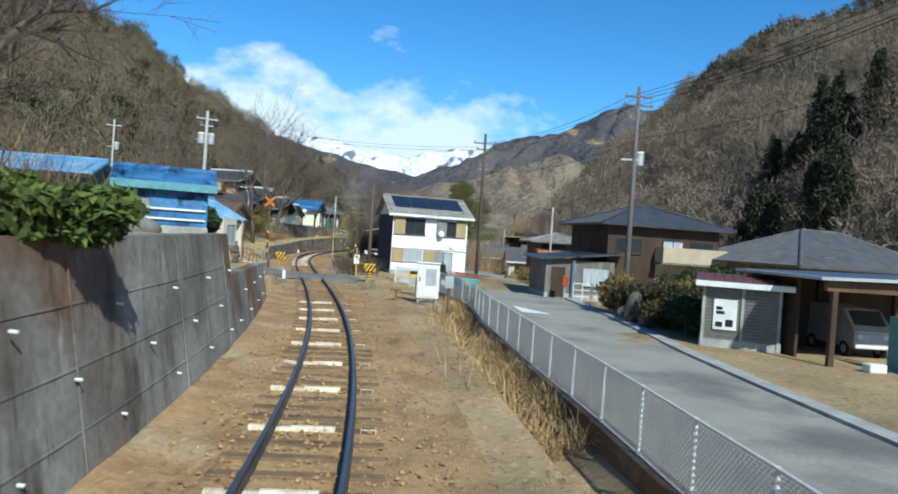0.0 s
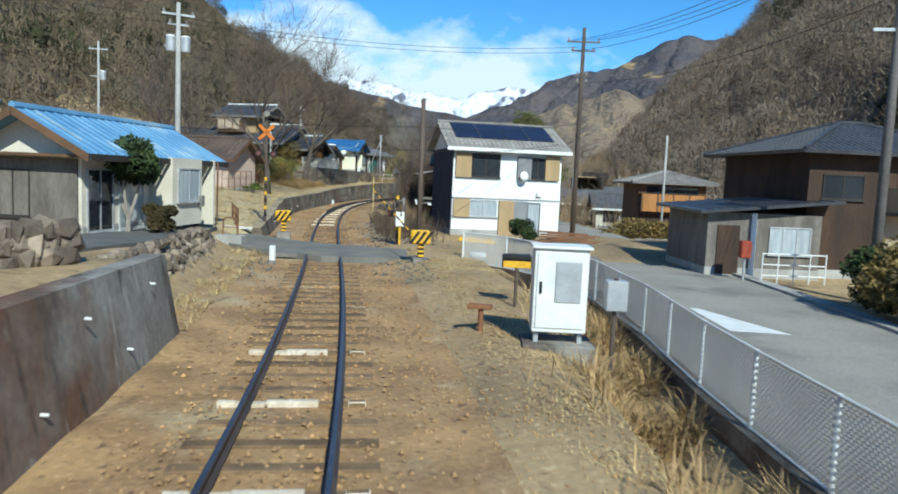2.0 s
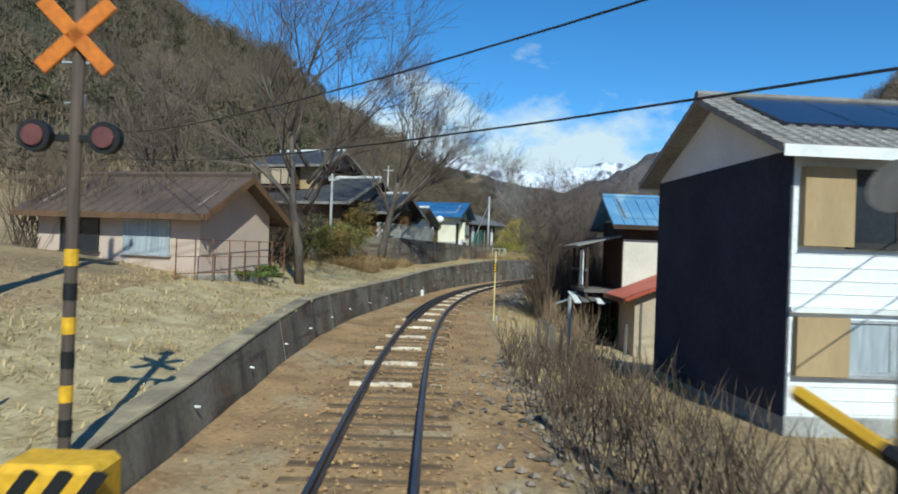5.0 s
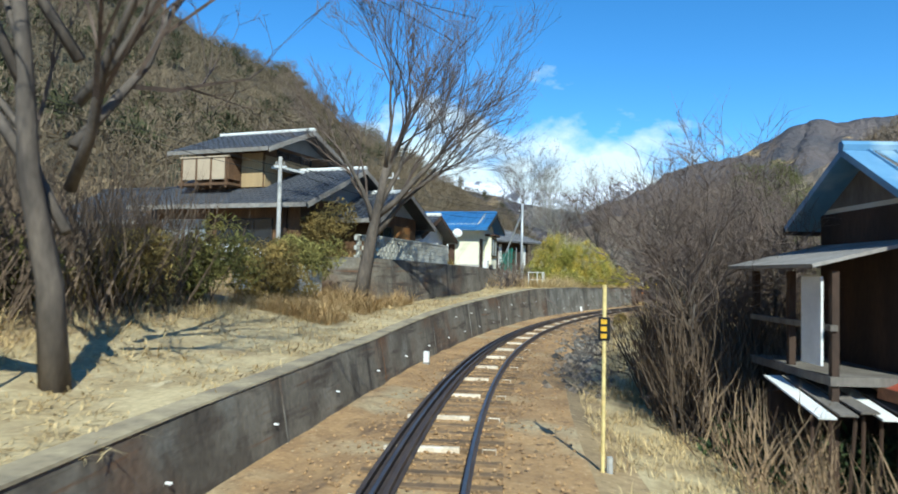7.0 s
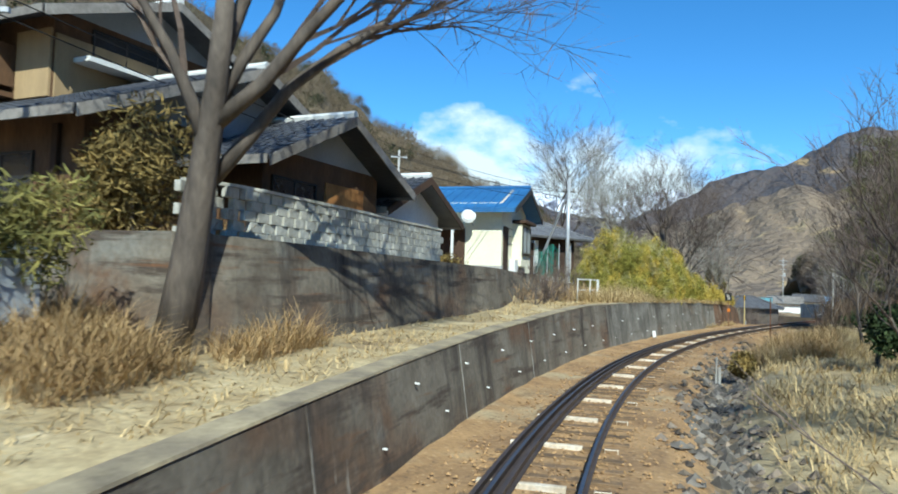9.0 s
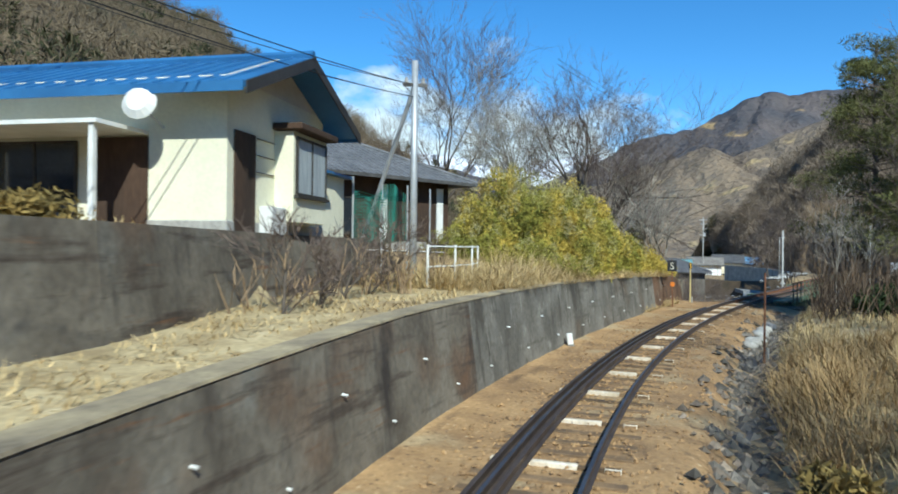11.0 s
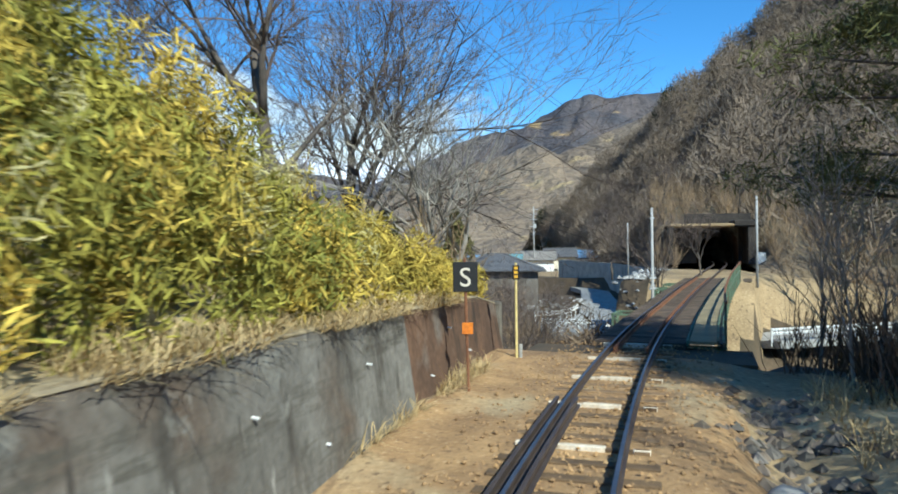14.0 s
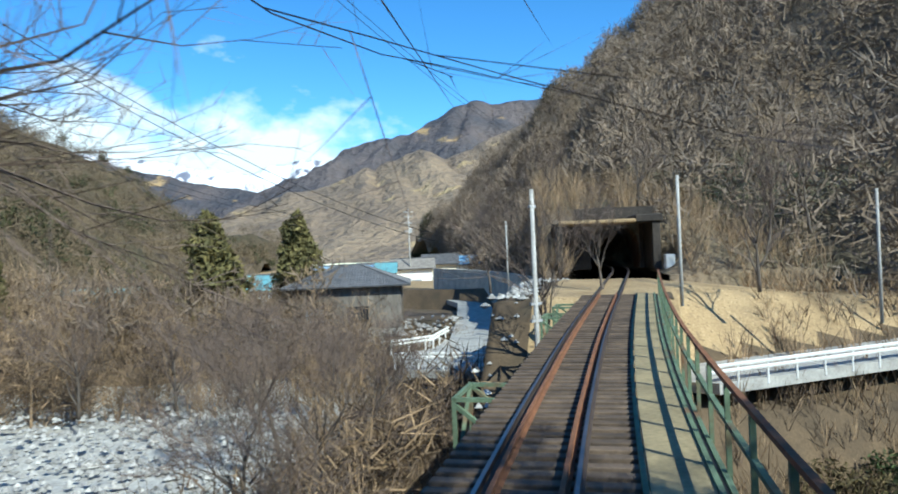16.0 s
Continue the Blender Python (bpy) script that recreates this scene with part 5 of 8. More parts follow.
part("porch_wall", B(3.2, 4.0, 6.75, 6.9, 0, 2.45), M["cream"], bl[0])
part("meter_box", B(4.06, 4.2, 5.4, 5.65, 0.75, 1.15, bevel=0.01), M["tile_pale"], bl[0])
bay = (bl[0], 4.05, 7.4)
window(bay, "right", 3.92, 5.5, 0.95, 2.12, glass="curtain", frame="frame_light")
window((bl[0], 3.2, 7.4), "right", 0.2, 1.5, 0.1, 2.0, glass="glass", frame="frame_light")
window((bl[0], 3.2, 7.4), "right", 1.8, 3.2, 0.1, 2.0, glass="curtain", frame="frame_light")
panel(bl, "lower_boarding", "front", 0.1, 3.1, 0.05, 2.25, "grey_wood", 0.04, "weathered grey boarded end wall")
window(bl, "front", 0.5, 1.6, 0.5, 1.9, glass="glass", frame="frame_dark")
part("eave_board", B(-0.5, 3.7, -0.55, -0.02, 2.3, 2.38), M["brown_wood"], bl[0])
part("down_pipe", T([(4.06, 6.98, 0.0), (4.06, 6.98, 2.4)], 0.035, sides=6), M["brown_wood"], bl[0])

# blue tarpaulin-clad barn on the upper ground
bt = house("barn", (-2.0, 15.5, 2.3), 28, 2.1, 1.5, 1.45, "blue_sheet", "bright blue sheet-clad barn behind the wall")
gable(bt, 0, 2.1, 0, 1.5, 1.45, 0.25, "x", 0.2, material="blue_sheet", gap=1.2, wid=0.06, high=0.03, ends="blue_sheet", fascia="teal", ridge="blue_sheet")
for z in (0.45, 0.7):
    panel(bt, "batten", "front", 0.2, 2.05, z, z + 0.05, "white_paint", 0.06)
panel(bt, "pale_sheet", "front", 0.05, 0.7, 0.5, 0.95, "tile_pale", 0.04, "pale sheet tied over the tarpaulin")
bt2 = house("barn", (-19.5, 31.0, 2.2), 14, 5.6, 4.2, 2.7, "grey_wood", "dark weathered barn with a low blue roof")
gable(bt2, 0, 5.6, 0, 4.2, 2.7, 0.7, "x", 0.45, material="blue_roof", gap=0.45, wid=0.05, high=0.03, ends="grey_wood", fascia="frame_dark", ridge="blue_roof")
tank = bmesh.new()
bmesh.ops.create_uvsphere(tank, u_segments=16, v_segments=8, radius=1.0, matrix=Matrix.Translation((-0.6, 13.6, 2.5)) @ Matrix.Diagonal((0.55, 1.1, 0.32, 1)))
tagged(link("tarp_mound", tank, M["tile_pale"], smooth=True), "pale rounded sheet-covered heap behind the wall", "heap")

# two-storey dark house with a beige balcony across the road
h2 = house("house", (13.6, 46.8, -0.6), 16, 8.0, 7, 5.1, "dark_wood", "dark two-storey house with a beige balcony")
hip(h2, 0, 8, 0, 7, 5.1, 1.5, 0.8, material="tile_dark")
panel(h2, "balcony_front", "front", 3.4, 8.4, 2.75, 3.75, "beige", 1.2, "beige balcony panel")
part("balcony_floor", B(3.3, 8.4, -1.2, 0, 2.62, 2.74), M["grey_wood"], h2[0])
window(h2, "front", 3.9, 5.4, 3.0, 4.2, glass="curtain")
window(h2, "front", 6.0, 7.6, 3.0, 4.2)
window(h2, "front", 0.6, 2.4, 3.2, 4.2)
panel(h2, "lower_wall", "front", 3.5, 8.0, 0.3, 2.6, "beige", 0.03)
window(h2, "front", 4.4, 6.0, 0.9, 2.1, glass="curtain", frame="frame_light")
an = house("annex", (9.6, 45.4, -0.6), 12, 4.6, 4.5, 2.5, "grey_wood", "low grey annex with a lean-to roof beside the road")
b = slope((-0.5, -0.5, 2.55), (5.2, -0.5, 3.15), (-0.5, 5.0, 2.65), (5.2, 5.0, 3.25), 0.45, 0.05, 0.03, 0.12)
part("roof", b, M["tile_dark"], an[0])
window(an, "front", 2.5, 4.2, 0.9, 2.0, glass="curtain", frame="frame_light", panes=3)
panel(an, "corner_post", "front", 1.75, 1.95, 0, 2.5, "white_paint", 0.06)
panel(an, "door", "front", 0.4, 1.3, 0.05, 2.0, "dark_wood", 0.05)

# brown house further along the road
bh = house("house", (9.4, 75.5, -1.5), 8, 5.4, 6, 4.6, "brown_wood", "two-storey house with orange-brown boarded balcony")
hip(bh, 0, 5.4, 0, 6, 4.62, 1.0, 0.8, material="tile_pale")
panel(bh, "balcony_front", "front", 0.1, 5.3, 2.3, 3.7, "orange_wood", 0.7, "orange-brown boarded balcony", slats=3)
for i in range(5):
    panel(bh, "balcony_post", "front", 0.1 + i * 1.25, 0.22 + i * 1.25, 2.3, 3.75, "brown_wood", 0.74)
window(bh, "front", 0.6, 4.8, 3.75, 4.35, panes=4, sill=False)
panel(bh, "store_front", "front", 0.2, 5.2, 0.1, 2.0, "dark_wood", 0.05)
for x, y, w_, hh in ((3.0, 98, 6.5, 2.4), (8.5, 104, 7, 2.8), (6.5, 88, 5, 2.3)):
    g = house("house", (x, y, -1.6), 5, w_, 5, hh, "cream", "small pale house far along the road")
    gable(g, 0, w_, 0, 5, hh, 1.2, "x", 0.5, material="tile", gap=0.5)
    window(g, "front", 0.7, 2.2, 0.8, 1.9)
    window(g, "front", 3.2, 4.6, 0.8, 1.9, glass="curtain")

# house with the wide grey hipped roof
gr = house("house", (24.2, 42.3, -0.55), 25, 11, 8, 3.1, "grey_wood", "single-storey house with a wide grey hipped tile roof")
hip(gr, 0, 11, 0, 8, 3.1, 2.3, 1.1, material="tile")
window(gr, "front", 1.0, 3.2, 0.9, 2.2)
window(gr, "front", 5.0, 7.5, 0.9, 2.2)
panel(gr, "lower_boarding", "front", 0, 11, 0.2, 0.85, "dark_wood", 0.03)

# roadside notice shelter
ns = house("notice_shelter", (14.7, 25.9, -0.5), -14, 2.7, 1.5, 2.3, "tile_pale", "small corrugated shed with a red roof and a notice board")
b = slope((-0.25, -0.35, 2.38), (3.05, -0.35, 2.38), (-0.25, 1.8, 2.62), (3.05, 1.8, 2.62), 0.3, 0.06, 0.03, 0.1)
part("roof", b, M["maroon"], ns[0], "red-brown ribbed roof")
part("fascia", B(-0.25, 3.05, -0.40, -0.36, 2.18, 2.38), M["white_paint"], ns[0])
for z in np.arange(0.25, 2.2, 0.12):
    panel(ns, "corrugation", "front", 0.05, 2.65, z, z + 0.05, "grey_wood", 0.03)
for u in (0.02, 1.35, 2.58):
    panel(ns, "post", "front", u, u + 0.1, 0, 2.3, "conc_pale", 0.06)
nb = panel(ns, "notice_board", "front", 0.42, 1.22, 0.62, 1.72, "white_paint", 0.07, "white notice board with dark notices")
for u0, u1, z0, z1 in ((0.50, 0.72, 1.34, 1.46), (0.50, 0.80, 1.18, 1.30), (0.50, 0.74, 0.72, 0.90), (0.84, 1.10, 0.74, 1.0)):
    b = bmesh.new()
    fbox(b, "front", 3.1, 2.6, u0, u1, z0, z1, 0.071, 0.076)
    part("notice_bar", b, M["black"], nb)
ps = house("shed", (19.0, 29.5, -0.5), 12, 2.6, 2.4, 2.2, "white_paint", "small white-walled shed behind the notice shelter")
gable(ps, 0, 2.6, 0, 2.4, 2.2, 0.5, "x", 0.3, material="red_roof", gap=0.4, ends="white_paint")

# open carport with a parked van inside
cp = thing("carport", pose(18.0, 23.0, -0.55, 0, 0, 10), "open dark timber carport with a flat metal roof", "carport")
b = slope((-0.6, -0.4, 2.9), (6.5, -0.4, 3.05), (-0.6, 5.4, 2.9), (6.5, 5.4, 3.05), 0.4, 0.05, 0.03, 0.1)
part("roof", b, M["steel_grey"], cp)
part("beam", B(-0.2, 6.2, -0.1, 0.1, 2.45, 2.78), M["brown_wood"], cp)
for x in (0.1, 2.7, 5.9):
    for y in (0.0, 5.0):
        part("post", B(x - 0.09, x + 0.09, y - 0.09, y + 0.09, -0.1, 2.8), M["dark_wood"], cp)
part("back_wall", B(0, 6, 5.1, 5.2, 0, 2.8), M["dark_wood"], cp)
part("side_wall", B(-0.05, 0.05, 1.8, 5.1, 0, 2.8), M["dark_wood"], cp)
part("side_sheet", B(2.2, 2.27, -1.6, 0.2, 0.0, 1.75), M["teal"], cp, "faded teal corrugated sheet")

van = thing("van", pose(20.0, 25.6, -0.55, 0, 0, 10), "small grey van parked in the carport", "van")
b = bmesh.new()
sec = [(0, 0.35), (0, 0.95), (0.25, 1.15), (0.75, 1.75), (3.1, 1.8), (3.2, 0.9), (3.2, 0.35)]
vs = [[b.verts.new((x, y, z)) for y, z in sec] for x in (0, 1.45)]
for i in range(len(sec)):
    j = (i + 1) % len(sec)
    b.faces.new((vs[0][i], vs[0][j], vs[1][j], vs[1][i]))
b.faces.new(vs[0][::-1])
b.faces.new(vs[1])
bmesh.ops.bevel(b, geom=list(b.edges), offset=0.06, segments=2, affect="EDGES")
part("body", b, M["steel_grey"], van)
b = bmesh.new()
slab(b, (0.12, 0.26, 1.2), (1.33, 0.26, 1.2), (1.33, 0.68, 1.7), (0.12, 0.68, 1.7), 0.02)
part("windscreen", b, M["glass"], van)
part("bumper", B(-0.02, 1.47, -0.08, 0.02, 0.38, 0.6, bevel=0.03), M["white_paint"], van)
for x in (0.02, 1.33):
    for y in (0.6, 2.6):
        b = bmesh.new()
        bmesh.ops.create_cone(b, cap_ends=True, segments=16, radius1=0.29, radius2=0.29, depth=0.16, matrix=pose(x + 0.05, y, 0.29, 0, 90, 0))
        wheel = part("wheel", b, M["black"], van)
        b = bmesh.new()
        bmesh.ops.create_cone(b, cap_ends=True, segments=12, radius1=0.16, radius2=0.16, depth=0.18, matrix=pose(x + 0.05, y, 0.29, 0, 90, 0))
        part("rim", b, M["steel_grey"], wheel)
for x in (0.2, 1.2):
    part("headlight", B(x - 0.1, x + 0.1, -0.02, 0.03, 0.72, 0.88, bevel=0.02), M["white_paint"], van)
crate = B(-0.3, 0.3, -0.2, 0.2, 0, 0.28, bevel=0.03)
crate = link("crate", crate, M["white_paint"])
crate.matrix_basis = pose(19.2, 22.4, -0.54, 0, 0, 14)
tagged(crate, "white plastic crate on the ground by the carport", "crate")

# pink-beige house beside the platform
pk = house("house", (-24.6, 59.3, 1.2), 0, 6.5, 3.9, 2.5, "pink", "pink-beige rendered house with a dark gable roof")
gable(pk, 0, 6.5, 0, 3.9, 2.5, 1.1, "x", 0.55, material="brown_roof", gap=0.45, wid=0.05, ends="pink", fascia="brown_wood", ridge="brown_roof", bargeboard="brown_wood")
window(pk, "front", 1.0, 2.6, 0.9, 2.0)
window(pk, "front", 3.6, 5.4, 0.9, 2.0, glass="curtain", frame="frame_light")
pf = thing("fence", pose(-17.75, 57.8, 1.5, 0, 0, 92), "thin grey wire fence by the pink house", "fence")
for i in range(8):
    part("post", T([(i * 0.9, 0, -0.2), (i * 0.9, 0, 1.15)], 0.022, sides=6), M["rust"], pf)
for z in (0.1, 0.6, 1.12):
    part("fence_rail", T([(0, 0, z), (6.3, 0, z)], 0.012, sides=5), M["rust"], pf)

# big traditional house on the upper terrace
tr_ = house("house", (-34.0, 85.0, 2.9), -2, 8.0, 8.5, 3.0, "brown_wood", "large dark traditional house with tiled gable roofs")
gable(tr_, 0, 8.0, 0, 8.5, 3.05, 1.75, "x", 0.9, material="tile_dark", ends="gable_grey", fascia="tile_pale", ridge="white_paint", label="dark tiled lower roof", bargeboard="tile_pale")
up = part("upper_storey", B(1.0, 5.0, 1.4, 7.2, 3.6, 5.76), M["brown_wood"], tr_[0], "boarded upper storey")
gable(tr_, 1.0, 5.0, 1.4, 7.2, 5.75, 1.1, "x", 0.9, material="tile_dark", ends="gable_grey", fascia="tile_pale", ridge="white_paint", label="dark tiled upper roof", bargeboard="tile_pale")
for i in range(3):
    part("balcony_panel", B(1.1 + i * 0.85, 1.9 + i * 0.85, 0.45, 0.53, 4.0, 5.0), M["beige"], tr_[0], "weathered beige balcony screen")
for i in range(4):
    part("balcony_post", B(1.0 + i * 0.85, 1.1 + i * 0.85, 0.43, 0.55, 3.6, 5.1), M["brown_wood"], tr_[0])
part("balcony_side", B(3.65, 3.72, 0.5, 1.4, 4.0, 5.0), M["brown_wood"], tr_[0])
part("balcony_rail", B(0.95, 3.75, 0.40, 0.56, 5.02, 5.09), M["beige"], tr_[0])
part("balcony_floor", B(0.9, 3.8, 0.4, 1.5, 3.72, 3.84), M["brown_wood"], tr_[0])
part("upper_wall", B(3.8, 4.98, 1.34, 1.40, 3.7, 5.3), M["tan"], tr_[0], "ochre plastered wall panel")
part("upper_wall", B(5.0, 5.05, 1.45, 7.1, 3.7, 5.2), M["tan"], tr_[0], "ochre plastered wall panel")
window((tr_[0], 5.0, 8.5), "right", 2.4, 5.4, 4.85, 5.6, panes=3)
part("window_hood", B(5.05, 5.6, 1.9, 5.9, 4.62, 4.74), M["white_paint"], tr_[0], "white window sill ledge")
part("wing_wall", B(8.0, 9.9, 3.0, 8.0, 0, 2.6), M["brown_wood"], tr_[0])
gable(tr_, 7.2, 9.9, 3.0, 8.0, 2.6, 1.15, "x", 0.8, material="tile_dark", ends="gable_grey", fascia="tile_pale", ridge="white_paint", label="small tiled wing roof", bargeboard="tile_pale")
window((tr_[0], 9.9, 8.0), "right", 3.3, 5.0, 0.3, 2.0, glass="glass", panes=2)
panel((tr_[0], 9.9, 8.0), "door", "right", 5.4, 7.2, 0.1, 2.1, "orange_wood", 0.05, "orange-brown sliding door")
window(tr_, "front", 0.4, 3.0, 0.5, 2.1, glass="curtain", frame="frame_light", panes=3)
window(tr_, "front", 3.6, 6.6, 0.5, 2.1, glass="glass", panes=3)
for u in (3.2, 7.2):
    panel(tr_, "column", "front", u, u + 0.16, 0, 2.6, "dark_wood", 0.1)
# long rear range of the same house
rr_ = house("house", (-41.2, 86.2, 2.9), -2, 7.0, 6.5, 2.6, "brown_wood", "low dark rear range with a tiled roof")
gable(rr_, 0, 6.4, 0, 6.5, 2.5, 1.6, "x", 0.8, material="tile_dark", gap=0.36, ends="white_wall", fascia="tile_pale", ridge="tile_dark")
window(rr_, "front", 1.0, 3.5, 0.6, 2.0, glass="curtain", frame="frame_light", panes=3)
wg = house("house", (-28.9, 93.6, 3.0), 0, 4.6, 4.6, 2.0, "white_wall", "white-walled wing with a dark gable roof")
gable(wg, 0, 4.6, 0, 4.6, 2.0, 1.0, "x", 0.7, material="tile_dark", ends="white_wall", fascia="tile_pale", ridge="white_paint", bargeboard="dark_wood")
window(wg, "front", 1.2, 3.8, 0.6, 1.7, panes=3)

# concrete block wall on the upper retaining wall
bw = thing("block_wall", Matrix(), "weathered concrete block garden wall", "wall", kind="structure")
random.seed(11)
bl_me = bpy.data.meshes.new("block")
tb = B(-0.195, 0.195, -0.06, 0.06, 0.0, 0.188, bevel=0.006)
tb.to_mesh(bl_me)
tb.free()
bl_me.materials.append(M["block"])
yy = 85.0
cols = 0
while yy < 95.4 and cols < 60:
    for r in range(5):
        o = lerp(yy, RW2_Y, RW2_O) - 0.55
        ob = new("block", bl_me)
        ob.parent = bw
        ob.matrix_basis = Matrix.Translation(at(yy + (0.2 if r % 2 else 0), o, 3.22 + r * 0.196)) @ pose(0, 0, 0, 0, 0, yaw(yy) + 90)
    yy += 0.4 / math.hypot(1, tx(yy + 0.5) - tx(yy - 0.5))
    cols += 1
sweep("cap_course", ((0.09, 4.2), (0.09, 4.26), (-0.09, 4.26), (-0.09, 4.2)), rng_list(85, 95.6, 0.8), M["block"], bw, offset=lambda y: lerp(y, RW2_Y, RW2_O) - 0.55)

# pale yellow house with the bright blue roof
yh = house("house", (-29.9, 104.3, 3.05), 4, 5.9, 4.8, 3.12, "yellowish", "pale yellow house with a bright blue metal roof")
gable(yh, -2.8, 5.9, 0, 4.8, 3.1, 0.95, "x", 0.75, material="blue_bright", gap=0.45, wid=0.05, high=0.04, ends="cream", fascia="blue_bright", ridge="blue_bright", label="bright blue metal roof", bargeboard="frame_dark")
window(yh, "front", 0.6, 2.6, 0.2, 1.9, glass="glass", frame="frame_dark")
panel(yh, "door", "front", 3.0, 4.2, 0.05, 1.95, "dark_wood", 0.05)
part("rear_wall", B(-2.6, 0, 0.3, 4.6, 0, 2.3), M["yellowish"], yh[0])
part("porch_roof", B(-1.6, 4.2, -1.5, 0, 1.98, 2.06), M["white_paint"], yh[0], "white porch canopy")
for x in (-0.5, 1.9, 4.0):
    part("porch_post", B(x, x + 0.1, -1.45, -1.35, 0, 1.98), M["white_paint"], yh[0])
part("bay", B(5.9, 6.35, 2.05, 3.95, 0.35, 2.35), M["yellowish"], yh[0])
window((yh[0], 6.35, 4.8), "right", 2.15, 3.85, 0.95, 2.25, glass="curtain", frame="frame_dark")
part("window_hood", B(5.9, 6.6, 1.9, 4.1, 2.37, 2.52, bevel=0.02), M["dark_wood"], yh[0], "dark boarded window hood")
for z in (1.35, 1.7, 2.05):
    panel(yh, "wall_groove", "right", 1.2, 2.0, z, z + 0.015, "grey_wood", 0.035)
panel(yh, "door", "right", 0.25, 1.1, 0.05, 2.1, "dark_wood", 0.04, "dark side door")
part("annex_wall", B(3.4, 5.75, 4.8, 6.8, 0, 1.75), M["yellowish"], yh[0])
part("annex_roof", B(3.2, 5.95, 4.82, 7.0, 1.755, 1.83), M["blue_bright"], yh[0])
part("fan_unit", B(5.94, 6.24, 1.25, 1.95, 0.05, 0.65, bevel=0.02), M["white_paint"], yh[0])
b = bmesh.new()
bmesh.ops.create_cone(b, cap_ends=True, segments=14, radius1=0.33, radius2=0.2, depth=0.1, matrix=pose(4.6, -0.9, 2.45, 75, 0, 10))
part("satellite_dish", b, M["white_paint"], yh[0], "white satellite dish")
part("dish_arm", T([(4.6, -0.1, 2.1), (4.6, -0.86, 2.4)], 0.025, sides=6), M["steel_grey"], yh[0])

# house with green netting
gh = house("house", (-28.7, 115.6, 2.8), 60, 8, 7, 2.85, "dark_wood", "dark house with a grey tiled roof and green netting")
hip(gh, 0, 8, 0, 7, 2.85, 2.0, 0.9, material="tile")
window(gh, "front", 1.0, 3.0, 0.6, 2.0)
for u in (0.3, 4.2, 7.3):
    panel(gh, "column", "front", u, u + 0.35, 0, 2.6, "white_paint", 0.06, "white pillar")
net = thing("net_fence", pose(-24.4, 111.6, 2.7, 0, 0, 80), "green net stretched on thin posts", "fence")
b = bmesh.new()
for i in range(34):
    tube(b, [(i * 0.09, 0.1 * math.sin(i * 0.5), 0.3), (i * 0.09, 0.05 * math.sin(i * 0.7), 1.9 - 0.25 * math.sin(i * 0.19))], 0.012, sides=3)
for i in range(18):
    tube(b, [(k * 0.33, 0.07 * math.sin(k * 1.7 + i), 0.3 + i * 0.085 + 0.05 * math.sin(k * 1.1)) for k in range(10)], 0.012, sides=3)
part("net", b, M["green_net"], net, "green netting")
for i in range(4):
    part("post", T([(i * 1.6, 0, -0.9), (i * 1.6, 0, 2.2)], 0.03, sides=6), M["steel_grey"], net)
part("fence_rail", T([(-0.5, 0, 0.1), (6, 0, 0.0)], 0.025, sides=6), M["white_paint"], net)

rf = thing("rail_fence", Matrix(), "white pipe rail fence above the platform", "fence")
RF = [(-21.9, 110.9), (-21.6, 112.6), (-21.6, 114.6), (-21.9, 116.6)]
for x, y in RF:
    part("post", T([(x, y, 1.5), (x, y, 2.95)], 0.035, sides=8), M["white_paint"], rf)
for (x0_, y0_), (x1_, y1_) in zip(RF, RF[1:]):
    for z_ in (2.9, 2.35):
        part("fence_rail", T([(x0_, y0_, z_), (x1_, y1_, z_)], 0.025, sides=6), M["white_paint"], rf)

# run-down house on the other side of the track
rn = house("house", (-6.15, 71.3, -1.7), 18, 6.5, 3.6, 5.9, "cream", "run-down white two-storey house with a blue roof")
gable(rn, 0, 6.5, 0, 3.6, 5.9, 1.0, "x", 0.55, material="blue_roof", gap=0.45, wid=0.05, high=0.04, ends="grey_wood", fascia="dark_wood", ridge="blue_roof", label="faded blue metal roof")
window(rn, "front", 1.9, 3.6, 3.9, 5.0, glass="curtain", frame="frame_light")
panel(rn, "upper_band", "front", 0, 6.5, 5.0, 5.9, "dark_wood", 0.02)
panel(rn, "siding", "left", 0, 3.6, 0.2, 5.8, "dark_wood", 0.03, "dark weathered side wall")
part("lean_to_wall", B(-0.1, 5.4, -2.6, 0, 0, 2.9), M["beige"], rn[0], "beige lean-to wall")
gable(rn, -0.1, 5.4, -2.6, -0.05, 2.9, 1.15, "y", 0.5, material="red_roof", gap=0.45, wid=0.05, ends="beige", fascia="rust", ridge="red_roof", label="rusty red metal lean-to roof")
for x in (0.1, 1.2, 2.3, 4.2):
    part("batten", B(x, x + 0.08, -2.65, -2.6, 0, 2.5), M["grey_wood"], rn[0])
part("balcony_floor", B(-1.5, 0, 0.3, 3.6, 2.7, 2.85), M["grey_wood"], rn[0])
for p in ((-1.45, 0.35), (-1.45, 3.5), (-1.45, 1.9)):
    part("balcony_post", B(p[0], p[0] + 0.12, p[1], p[1] + 0.12, 0, 4.6), M["dark_wood"], rn[0])
part("balcony_rail", B(-1.5, -1.38, 0.3, 3.6, 3.6, 3.7), M["grey_wood"], rn[0])
part("laundry_sheet", B(-1.56, -1.52, 0.5, 1.2, 3.0, 4.5), M["white_paint"], rn[0], "white board on the balcony")
b = bmesh.new()
